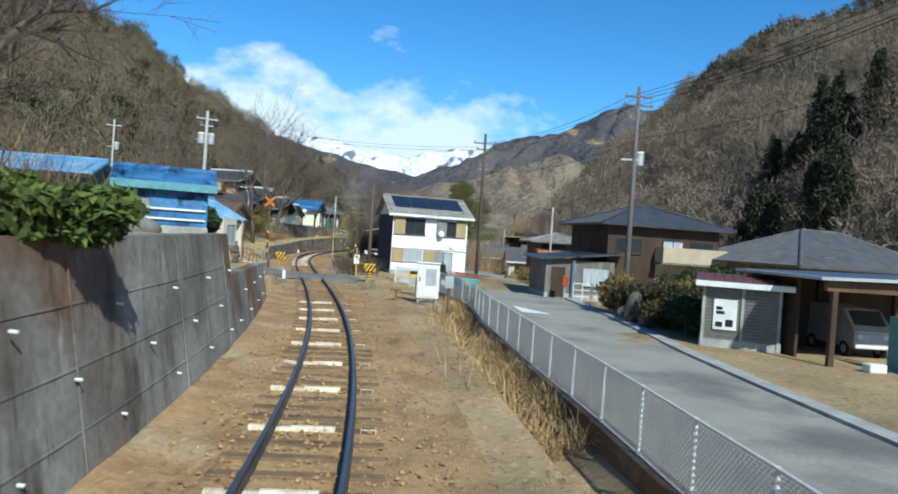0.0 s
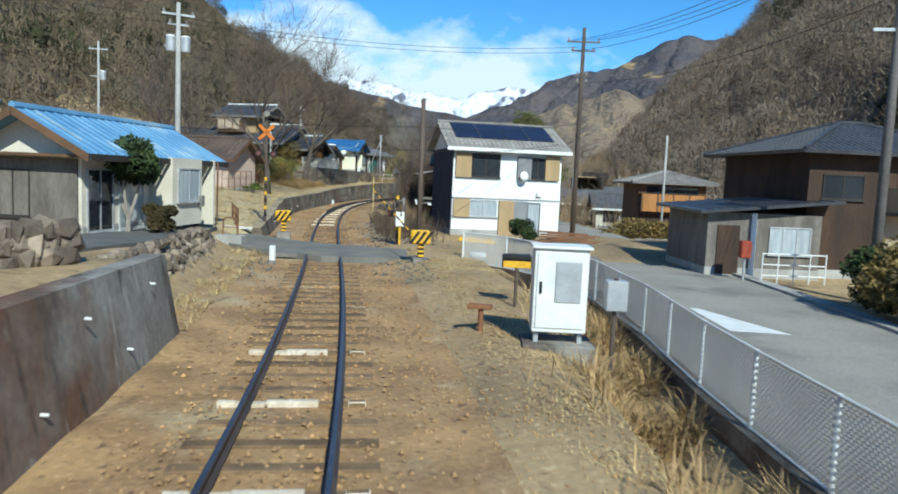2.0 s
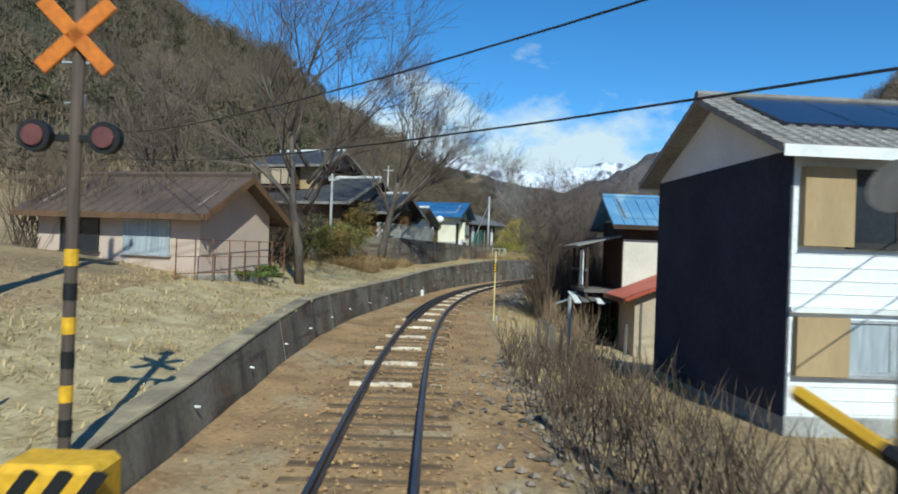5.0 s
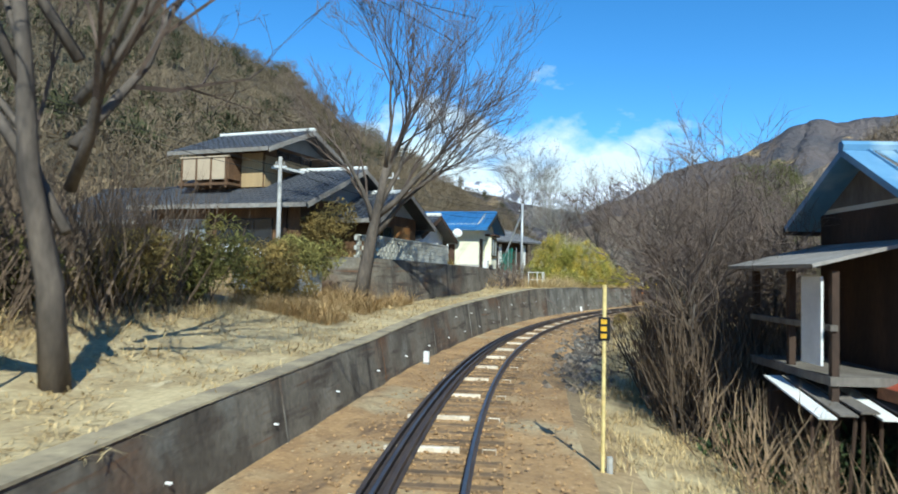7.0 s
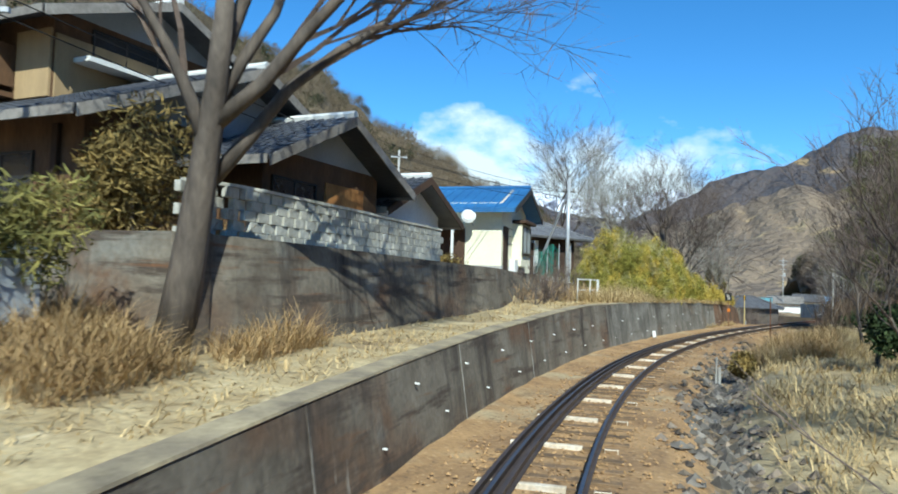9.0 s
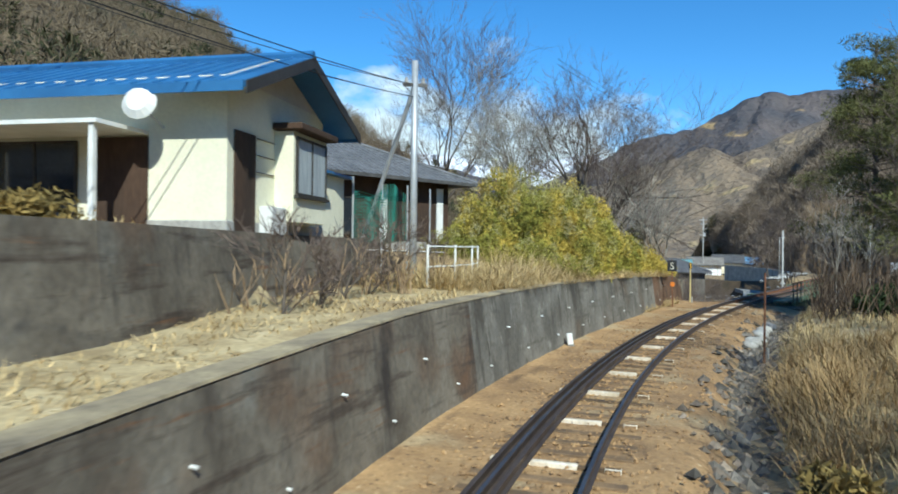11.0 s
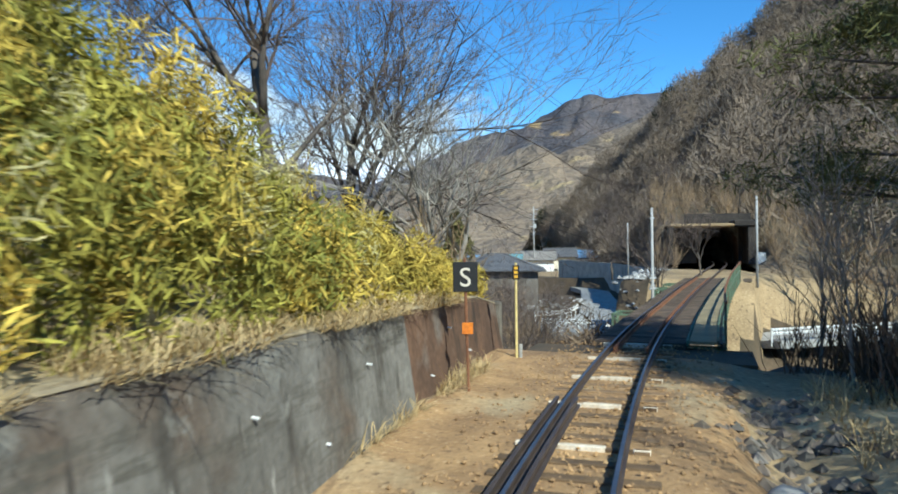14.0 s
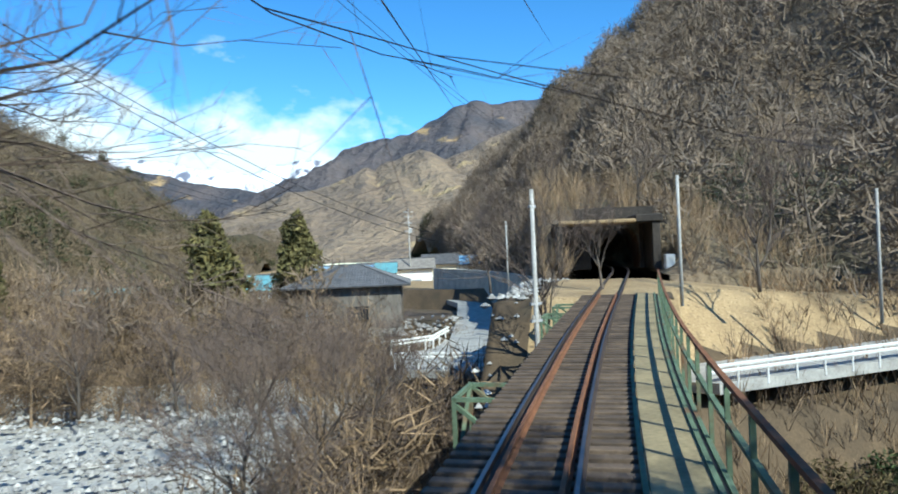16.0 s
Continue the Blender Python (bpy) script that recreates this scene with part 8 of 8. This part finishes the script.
bare_tree("bare_tree", (-27.0, 146.0, 1.0), 12.0, 37, "leafless tree on the river bank", spread=0.75, trunk=0.2, kids=(6, 5, 5, 4, 3))
bare_tree("bare_tree", (-15.2, 139.5, -0.2), 9.0, 39, "overhanging leafless tree with pale branches", spread=0.9, trunk=0.2, first=0.3, lean=(-0.25, -0.1), bark="pale_bark", kids=(6, 5, 5, 4, 3))
bare_tree("bare_tree", (-1.5, 9.5, 2.3), 8.5, 41, "leafless tree overhanging the retaining wall", spread=0.85, trunk=0.18, lean=(0.1, 0.1), kids=(6, 6, 5, 4, 3))
bare_tree("bare_tree", (-4.5, 13.5, 2.3), 8.0, 43, "leafless tree behind the retaining wall", spread=0.8, trunk=0.16, kids=(6, 5, 5, 4, 3))
for i, (y, o, h) in enumerate(((74.2, 5.4, 6.4), (75.8, 7.0, 7.4), (77.6, 6.0, 6.6), (78.6, 8.6, 8.0))):
    bare_tree("thicket_tree", on(y, o), h, 45 + i, "spreading leafless shrub tree in the trackside thicket", spread=1.0, trunk=0.12, kids=(8, 6, 5, 4), levels=5, first=0.1, group="thicket trees")
for i, (y, o, h) in enumerate(((91, 6.6, 7.0), (95, 8.5, 7.5), (99, 7.0, 7.2), (88, 9, 7.0), (103, 8, 8.0), (86, 7.0, 6.0), (107, 10, 8), (111, 7.5, 7.0), (116, 9, 7.5), (97, 11, 8))):
    bare_tree("young_tree", on(y, o), h, 50 + i, "slender leafless young tree in dry grass", spread=0.55, trunk=0.08, kids=(7, 5, 4, 3), levels=5, first=0.15, group="young trees")
for i, (y, o, h) in enumerate(((125.5, 5.2, 5.6), (128.0, 6.5, 5.2), (131, 5.6, 4.5), (134.5, 4.6, 4.8), (136.2, 5.4, 5.2), (137.2, 4.4, 4.4), (133.0, 7.0, 5.5), (138.2, 6.4, 5.0))):
    bare_tree("young_tree", on(y, o), h, 70 + i, "thin pale leafless sapling beside the track", spread=0.55, trunk=0.05, bark="pale_bark", kids=(6, 5, 3), levels=4, first=0.25, group="young trees")
for i, (x, y, z, h) in enumerate(((-3.2, 166, -3, 9), (1.5, 172.5, -0.5, 6), (9.5, 171, 0, 6.5), (13, 176, 2, 8), (5.0, 199, 5.2, 7), (12.5, 196, 6, 7), (-1, 196, -1, 9), (2, 203, 1, 9), (17, 178, 3, 8), (20, 170, 0.5, 7))):
    bare_tree("hillside_tree", (x, y, z), h, 90 + i, "leafless hillside tree near the tunnel", spread=0.6, trunk=0.12, kids=(6, 5, 4, 3), levels=5, first=0.25, group="hillside trees")
for i, (x, y, h) in enumerate(((-13.0, 152, 7), (-15.5, 160, 7.5), (-11.5, 166, 7.5), (-16, 172, 8), (-13.5, 161, 8.5), (-18, 178, 8), (-31, 185, 8.5), (-10.5, 174, 7), (-25, 186, 8), (-14, 182, 7.5))):
    bare_tree("bank_tree", (x, y, -7.5), h, 120 + i, "leafless brown tree on the river bank below the bridge", spread=0.8, trunk=0.13, kids=(7, 5, 4, 4), levels=5, first=0.15, group="bank trees", spurs=5)
rs_ = np.random.RandomState(77)
spots = [on(y_, o_) for y_, o_ in zip(rs_.uniform(184, 214, 300), rs_.uniform(-80, -20, 300))] + [on(y_, o_) for y_, o_ in zip(rs_.uniform(150, 170, 40), rs_.uniform(-13, -6.0, 40))]
canopy("woods", "brown leafless trees crowded along the river bank", spots[::2], rs_.uniform(4.5, 8.0, len(spots[::2])), 31, "bush_brown", twigs=150, width=0.4, low=0.5, fine=0.0055)
canopy("woods", "dark brown leafless trees crowded along the river bank", spots[1::2], rs_.uniform(4.0, 7.5, len(spots[1::2])), 33, "thicket", twigs=150, width=0.4, low=0.5, fine=0.0055)
spots = [on(y_, o_) for y_, o_ in zip(rs_.uniform(196, 300, 700), rs_.uniform(-120, -24, 700))]
canopy("woods", "brown leafless trees across the river", spots, rs_.uniform(4.0, 7.5, len(spots)), 32, "tree_hill", twigs=70, width=0.4, low=0.55, fine=0.012)


for i, (y, o, h) in enumerate(((103.2, -4.7, 2.0), (104.6, -4.8, 1.7), (106.2, -5.2, 2.1), (108.0, -5.6, 1.8), (109.6, -5.9, 2.2), (112.6, -6.2, 2.0))):
    bare_tree("garden_shrub", on(y, o), h, 150 + i, "small leafless shrub before the dark wall", spread=0.75, trunk=0.045, kids=(7, 5, 4), levels=4, first=0.05, group="wall shrubs", spurs=3)


# evergreens
def pine(loc, h, seed, label, n=9000, material="pine", width=2.6):
    rnd = random.Random(seed)
    root = thing("pine_tree", Matrix.Translation(loc), label, "tree")
    b = bmesh.new()
    tube(b, [(0, 0, -0.4), (0.1, 0.05, h * 0.4), (-0.1, 0.1, h * 0.75), (0, 0, h)], [0.2, 0.15, 0.09, 0.03], sides=8)
    cs, rr = [], []
    for i in range(78):
        z = h * rnd.uniform(0.3, 1.0)
        reach = width * (1.12 - z / h) * rnd.uniform(0.5, 1.25) + 0.25
        a = rnd.uniform(0, 6.283)
        c = (math.cos(a) * reach, math.sin(a) * reach, z + 0.1)
        tube(b, [(0, 0, z - 0.3), (c[0] * 0.6, c[1] * 0.6, z - 0.1), c], [0.045, 0.03, 0.012], sides=5)
        for k in range(3):
            cs.append((c[0] * (0.65 + 0.25 * k), c[1] * (0.65 + 0.25 * k), c[2] + rnd.uniform(-0.1, 0.25)))
            rr.append((0.75 * rnd.uniform(0.6, 1.4), 0.75 * rnd.uniform(0.6, 1.4), 0.45 * rnd.uniform(0.6, 1.4)))
    part("trunk", b, M["bark"], root)
    foliage("crown", *leaves(cs, rr, int(n * 1.5), 0.042, seed, ratio=7.0), material, root)


def cedar(loc, h, r, seed, label, n=5000, group="cedars", material="conifer"):
    rnd = random.Random(seed)
    root = thing("cedar_tree", Matrix.Translation(loc), label, "tree", group)
    part("trunk", T([(0, 0, -0.6), (0, 0, h * 0.95)], [0.16, 0.03], sides=7), M["bark"], root)
    cs, rr = [], []
    for i in range(46):
        z = h * (0.1 + 0.88 * i / 46)
        w = r * (1.0 - 0.85 * (z / h) ** 1.6) * (0.8 if z < 0.2 * h else 1)
        a = rnd.uniform(0, 6.283)
        d = w * rnd.uniform(0.25, 0.75)
        cs.append((math.cos(a) * d, math.sin(a) * d, z))
        rr.append((w * 0.62, w * 0.62, h * 0.085))
    foliage("crown", *leaves(cs, rr, int(n * 1.3), 0.155 * r / 1.6, seed, up=0.5), material, root)


pine(on(136.0, 6.6), 13.8 - on(136.0, 6.6).z, 3, "tall pine with spreading olive-green boughs beside the track", n=24000, width=3.9)
pine(on(129.5, 10.6), 13.0, 8, "tall dark pine behind the trackside saplings", n=15000, width=4.4)
pine(on(133.0, 12.5), 12.0, 6, "pine with olive-green boughs on the river bank", n=9000, width=3.6)
pine(on(126.0, 13.0), 10.0, 7, "broad pine above the river bank", n=9000, width=3.6)
pine(on(128.5, 9.0), 9.0, 4, "dark pine behind the trackside saplings", n=9000, width=2.8)
pine(on(129.8, 10.4), 11.0, 5, "dark pine at the river bank", n=9000, width=3.0)
# The dark mass of these shrubs also stands for the gully wall's shade.
for i, (y, o, h_) in enumerate(((158.0, 13.0, 4.6), (152.5, 10.5, 3.9), (161.0, 17.5, 4.8), (147.0, 8.5, 3.6))):
    bush("shrub", on(y, o), (4.0, 3.6, h_), 12000, 0.16, 83 + i, "leaf", "dark evergreen shrub, also standing for shade in the gully beside the bridge", lumps=15)
# Shrubs added as dark cover where the slope lies in shadow.
for i, (y, o, w_) in enumerate(((165.0, 9.5, 2.6), (166.5, 13.5, 2.8), (167.5, 18.0, 2.8), (163.0, 11.5, 2.6))):
    bush("shrub", on(y, o), (w_, w_, w_ * 0.6), 6500, 0.14, 100 + i, "leaf" if i % 2 else "hedge_dark", "dark shrub added to stand for the shade below the far road", lumps=12)
for i, (y, o, w_) in enumerate(((139.2, 6.0, 1.5), (141.0, 8.5, 1.9), (137.0, 8.6, 1.7))):
    bush("shrub", on(y, o), (w_, w_, w_ * 0.9), 6500, 0.11, 90 + i, "hedge_dark", "brown-leaved shrub on the bank at the bridge end", lumps=10)
bush("shrub", on(124.5, 7.0), (1.4, 1.2, 1.0), 3500, 0.12, 8, "leaf", "dark evergreen shrub beside the track")
bush("shrub", on(130.5, 7.5), (1.6, 1.6, 1.3), 4500, 0.13, 9, "leaf", "dark evergreen shrub below the pine")
cedar((-27.5, 207, -5), 11.8, 4.4, 11, "tall dense cedar in the village", n=11000)
cedar((-18.5, 206, -5), 11.6, 3.4, 12, "slender cedar in the village", n=9000)
cedar((-44, 200, -5), 11.5, 1.6, 13, "dark narrow cedar by the river")
def hill_z(data, x, y):
    """Height of a mountainside at a place."""
    return min(data[0], key=lambda p: (p.x - x) ** 2 + (p.y - y) ** 2).z


for i in range(15):
    rnd = random.Random(200 + i)
    a_, d_ = radians(rnd.uniform(17.5, 27)), rnd.uniform(115, 165)
    x_, y_ = 8 + math.sin(a_) * d_, math.cos(a_) * d_
    cedar((x_, y_, hill_z(RIGHT, x_, y_) - 1), rnd.uniform(12, 18), rnd.uniform(3.4, 5.0), 20 + i, "dark cedar in the stand on the hillside", n=2600, group="hillside cedars", material="cedar_dark")
bush("juniper", on(6.3, -2.9), (0.8, 1.0, 0.5), 7000, 0.11, 2, "juniper", "green juniper spilling over the retaining wall", squash=0.6)
bush("juniper", on(4.2, -3.2), (1.0, 1.2, 0.7), 5000, 0.11, 3, "juniper", "green juniper above the retaining wall")
bush("garden_tree_bush", (-8.75, 36.7, 0.6), (0.52, 0.52, 0.62), 6000, 0.06, 5, "hedge_dark", "clipped round brown-green garden shrub")
gt_ = thing("garden_tree", Matrix.Translation((-9.6, 36.3, 0.55)), "dark-leaved evergreen garden tree with pale forked trunk", "tree")
b = bmesh.new()
for dx, dy in ((-0.5, 0.1), (0.3, 0.2), (0.05, -0.3)):
    tube(b, [(0, 0, -0.2), (0.02, 0, 0.5), (dx * 0.6, dy * 0.6, 1.1), (dx, dy, 1.7)], [0.09, 0.075, 0.05, 0.03], sides=7)
part("trunk", b, M["pale_bark"], gt_)
foliage("crown", *leaves([(-0.5, 0, 1.9), (0.3, 0.2, 2.0), (0.0, -0.3, 2.3), (0.1, 0.1, 2.7), (-0.4, 0.2, 2.5), (0.5, -0.2, 2.3)], [(0.6, 0.6, 0.42)] * 6, 5000, 0.1, 7), "leaf", gt_)
bush("shrub", (1.9, 51.3, -0.35), (0.75, 0.65, 0.85), 5000, 0.08, 14, "leaf", "green shrub by the white house door")
bush("hedge", (9.3, 70.2, -1.3), (2.9, 0.8, 1.0), 5000, 0.14, 15, "autumn", "brown hedge below the boarded balcony", "hedge", lumps=14)
for i, (x, y, w_, h_, m_) in enumerate(((13.5, 38.9, 0.9, 0.9, "leaf"), (13.6, 37.3, 1.0, 1.1, "autumn"), (13.9, 35.9, 0.9, 0.9, "hedge_dark"), (14.1, 34.4, 0.9, 0.8, "leaf"), (14.5, 33.0, 0.9, 1.0, "hedge_dark"), (14.4, 31.4, 0.9, 1.0, "leaf"), (14.7, 30.0, 0.9, 1.1, "hedge_dark"), (15.0, 28.6, 0.8, 0.9, "leaf"), (15.6, 30.6, 1.0, 1.3, "autumn"), (15.4, 34.6, 1.1, 1.3, "hedge_dark"), (16.6, 32.6, 1.2, 1.4, "leaf"))):
    bush("shrub", (x, y, -0.5), (w_ * 1.45, w_ * 1.45, h_ * 1.2), 7500, 0.1, 30 + i, m_, {"leaf": "dark evergreen roadside garden shrub", "autumn": "olive-yellow roadside garden shrub", "hedge_dark": "brown-leaved roadside garden shrub"}[m_], lumps=9)
for x, y, sx, sz in ((13.25, 32.3, 0.42, 0.85), (13.6, 30.6, 0.4, 0.4), (13.1, 34.2, 0.35, 0.35)):
    b = bmesh.new()
    bmesh.ops.create_icosphere(b, subdivisions=2, radius=1.0)
    for v in b.verts:
        v.co *= 1 + 0.25 * noise.noise(v.co * 1.4 + Vector((x, y, 0)))
    rock = link("garden_rock", b, M["pale_rock"])
    tagged(rock, "upright grey garden rock among the roadside shrubs", "rock", "garden rocks")
    rock.matrix_basis = Matrix.Translation((x, y, -0.52 + sz * 0.7)) @ pose(0, 0, 0, 6, 8, 20) @ Matrix.Diagonal((sx, sx * 0.7, sz, 1))
bush("shrub", on(71.4, 7.0), (2.4, 1.9, 0.85), 8000, 0.1, 41, "leaf", "low dark green shrub on the slope", lumps=12)
bush("shrub", on(97.5, 7.6), (1.0, 1.0, 1.5), 4500, 0.11, 42, "leaf", "tall dark green shrub among dry grass")
bush("shrub", on(101.5, 3.5), (0.6, 0.6, 0.55), 2500, 0.09, 43, "autumn", "small yellow-green shrub at the track edge")
for i, (y, o, s) in enumerate(((73, -8.6, 1.3), (76, -8.0, 1.4), (79, -7.2, 1.2), (82, -7.4, 1.3), (86, -8.2, 1.5), (70, -9.5, 1.4))):
    bush("shrub", on(y, o), (1.2 * s, 1.0 * s, 1.05 * s), 9000, 0.055, 60 + i, "olive_leaf" if i % 2 else "autumn", "overgrown olive-green shrub beside the old platform" if i % 2 else "overgrown olive-brown shrub beside the old platform", lumps=13, ratio=4.2)
bush("shrub", on(64.0, -7.0), (2.2, 1.6, 0.3), 4500, 0.1, 67, "juniper", "low green plants on the slope by the pink house", lumps=12)
bush("hedge", (-26.5, 102.0, 3.0), (1.9, 0.5, 0.45), 4500, 0.08, 70, "autumn", "clipped garden hedge before the yellow house", "hedge", lumps=14)
bush("shrub", (-27.2, 105.2, 3.0), (0.7, 0.7, 0.7), 2500, 0.09, 71, "leaf", "round garden shrub by the porch")


pine(on(4.4, -5.6), 6.5, 71, "dark evergreen at the top of the retaining wall", n=5000, width=1.9)
brush("brush", lambda r: TUNNEL_HILL[int(r.uniform(0, len(TUNNEL_HILL) - 1))], 1100, 3.4, 21, "leafless brown thicket round the tunnel mouth", w=0.016, limbs=12, lean=1.0)
# yellow bamboo bank
def bamboo(label, y0, y1, clumps, n, size, seed, material, lift=(0.1, 1.0), slim=0.5):
    rs = random.Random(seed)
    cs, rr = [], []
    for _ in range(clumps):
        y = rs.uniform(y0, y1)
        top = lerp(y, (118.0, 119.8, 121.2, 122.6, 124.5, 127, 130, 134, 137), (0.25, 0.9, 2.4, 3.45, 3.35, 2.6, 1.9, 1.4, 0.9)) * rs.uniform(0.85, 1.12)
        o = wall_o(y) - rs.uniform(0.25, 6.5)
        prof = min(1.0, 0.35 + (wall_o(y) - o) * 0.32)
        p = on(y, o)
        cs.append((p.x, p.y, p.z + rs.uniform(*lift) * top * prof))
        k = rs.uniform(0.6, 1.25)
        rr.append((slim * 0.8 * k, slim * 0.8 * k, slim * 1.3 * k))
    v, f = leaves(cs, rr, n, size, seed, up=-0.25, ratio=4.6)
    tagged(foliage("bamboo_thicket", v, f, material), label, "bamboo", kind="stuff")


bamboo("olive-green bank of dwarf bamboo above the wall", 117.8, 128.5, 330, 72000, 0.045, 5, "bamboo_green")
bamboo("bank of yellow dwarf bamboo above the wall", 119.5, 137.0, 380, 76000, 0.044, 6, "bamboo", lift=(0.3, 1.0), slim=0.42)
bamboo("pale plumes along the top of the bamboo bank", 119.0, 131.0, 130, 14000, 0.03, 7, "plume", lift=(0.92, 1.1), slim=0.34)
bush("bamboo_clump", on(139.0, -5.0), (1.6, 1.6, 0.6), 4000, 0.15, 81, "bamboo", "low clump of yellow bamboo at the bridge end", ratio=3.4)

# brush and grass
brush("brush", lambda r: on(r.uniform(72.5, 79), r.uniform(4.6, 9)), 620, 3.3, 1, "tangled bare brown thicket on the slope", "thicket", w=0.014, limbs=12, lean=0.8)
brush("brush", lambda r: on(r.uniform(66, 72), r.uniform(4.8, 6.4)), 46, 1.8, 2, "tangled bare shoots beside the run-down house", limbs=12, lean=0.8)
brush("brush", lambda r: on(r.uniform(84, 118), r.uniform(9, 26)), 900, 3.4, 3, "bare brown thicket beyond the track", w=0.016, limbs=10)
brush("brush", lambda r: on(r.uniform(122, 139), r.uniform(4.6, 14)), 620, 2.6, 4, "bare brown thicket below the pines", "thicket", w=0.013, limbs=11, lean=0.7)
brush("brush", lambda r: bank(r, 137, 200, -26, -3.5), 1500, 3.0, 5, "brown bare thicket on the river bank", w=0.015, limbs=13, lean=1.2)
brush("brush", lambda r: on(r.uniform(196, 240), r.uniform(-70, -22)), 1200, 4.0, 6, "brown bare thicket across the river", w=0.03, limbs=11, lean=0.7)
brush("brush", lambda r: on(r.uniform(150, 175), r.uniform(5, 24)), 420, 2.4, 7, "bare scrub on the bank below the hill", w=0.02, limbs=10)
# Scrub added to darken the shadowed slope under the guard rail.
brush("brush", lambda r: on(r.uniform(158, 170), r.uniform(5, 24)), 420, 2.0, 20, "dark bare scrub added for the shade below the far road", "thicket", w=0.016, limbs=12, lean=1.0)
brush("brush", lambda r: on(r.uniform(136.5, 147), r.uniform(3.4, 14)), 520, 2.2, 19, "bare dark scrub on the bank at the bridge end", "thicket", w=0.012, limbs=12, lean=0.9)
brush("brush", lambda r: on(r.uniform(134, 150), r.uniform(-16, -5)), 500, 2.8, 8, "bare scrub at the bridge end", w=0.014, limbs=12, lean=0.8)
brush("brush", lambda r: on(r.uniform(-5, 30), r.uniform(-26, -6)), 420, 3.4, 9, "bare brown thicket behind the retaining wall", w=0.014, limbs=12, lean=0.7)
brush("brush", lambda r: on(r.uniform(62, 76), r.uniform(-15, -7.5)), 720, 3.6, 10, "bare brown shrubs beside the platform", "thicket", w=0.012, limbs=12, lean=0.7)
brush("brush", lambda r: on(r.uniform(103, 113), r.uniform(-6.0, -4.9)), 24, 1.3, 11, "leafless shrubs before the dark wall", w=0.014, limbs=14, lean=0.6)
brush("brush", lambda r: on(r.uniform(44.5, 60), r.uniform(2.5, 5.2)), 300, 1.2, 12, "dry weeds and bare stems beside the crossing", "thicket", w=0.009, limbs=10, lean=0.7)
grass("dry_grass", lambda r: on(r.uniform(46, 116), -r.uniform(2.9, 8.0)), 34000, 0.17, 1, "short flattened straw on the old platform", w=0.010, lean=2.2)
grass("dry_grass", lambda r: on(r.uniform(77, 87), -r.uniform(4.4, 7.6)), 14000, 0.75, 2, "tall dry grass at the foot of the tree", "reed", lean=0.9)
grass("dry_grass", lambda r: on(r.uniform(60, 86), -r.uniform(6.5, 9.5)), 6000, 0.5, 3, "dry grass along the platform edge", lean=0.9)
grass("dry_grass", lambda r: on(r.uniform(110, 119), -r.uniform(3.2, 7.0)), 9000, 1.1, 4, "tall straw-coloured reeds above the wall", w=0.007, lean=0.8)
grass("dry_grass", lambda r: on(r.uniform(76, 136), r.uniform(3.6, 10)), 30000, 0.5, 5, "dry straw grass on the bank beside the track", w=0.011, lean=1.0)
grass("dry_grass", lambda r: on(r.uniform(102, 114), r.uniform(3.3, 6.5)), 9000, 0.95, 6, "tall brown reeds on the bank", "reed", w=0.007, lean=0.7)
grass("dry_grass", lambda r: on(r.uniform(55, 78), r.uniform(2.7, 7)), 14000, 0.3, 7, "dry grass on the slope by the run-down house", lean=1.0)


def by_fence(r):
    y = r.triangular(9, 36, 25)
    return on(y, (fence_x(y) - tx(y)) * 0.95 - abs(r.gauss(0.35, 0.6)) - 0.1, 0.0) if y > 11 else None


grass("dry_grass", by_fence, 26000, 0.85, 8, "tall dry grass along the mesh fence", "reed", w=0.009, lean=0.9)
grass("dry_grass", lambda r: on(r.uniform(12, 37), r.uniform(3.0, 6.0)), 22000, 0.07, 9, "short matted straw beside the track", lean=2.0)
grass("dry_grass", lambda r: on(r.uniform(36, 42), r.uniform(3.0, 6.0)), 8000, 0.07, 10, "short matted straw before the fence", lean=2.0)
grass("dry_grass", lambda r: on(r.uniform(28, 41), -r.uniform(2.2, 3.15)), 5000, 0.2, 11, "dry grass below the rubble wall", lean=1.5)
grass("dry_grass", lambda r: on(r.uniform(44, 60), -r.uniform(3.2, 12)), 9000, 0.13, 12, "short straw on the slope beyond the crossing", lean=2.0)
grass("dry_grass", lambda r: on(r.uniform(46, 56), r.uniform(3.0, 9)), 5000, 0.2, 13, "dry weeds before the white house", lean=1.3)
grass("dry_grass", lambda r: on(r.uniform(111, 134), -r.uniform(2.8, 3.6)), 9000, 0.5, 14, "straw hanging over the wall edge", lean=1.4)
brush("brush", lambda r: bank(r, 184, 214, -75, -8), 1700, 3.6, 15, "brown bare thicket along the far river bank", w=0.02, limbs=12, lean=1.3)
brush("brush", lambda r: bank(r, 150, 178, -14, -4), 700, 3.4, 16, "brown bare thicket below the bridge", "thicket", w=0.016, limbs=13, lean=1.2)
brush("brush", lambda r: on(r.uniform(141, 163), r.uniform(4.5, 16)), 1000, 3.4, 17, "dark bare thicket in the gully beside the bridge", w=0.014, limbs=12, lean=1.2)
brush("brush", lambda r: on(r.uniform(168, 186), r.uniform(8, 30)), 500, 1.6, 18, "low scrub on the bare slope", w=0.02, limbs=10, lean=0.8)
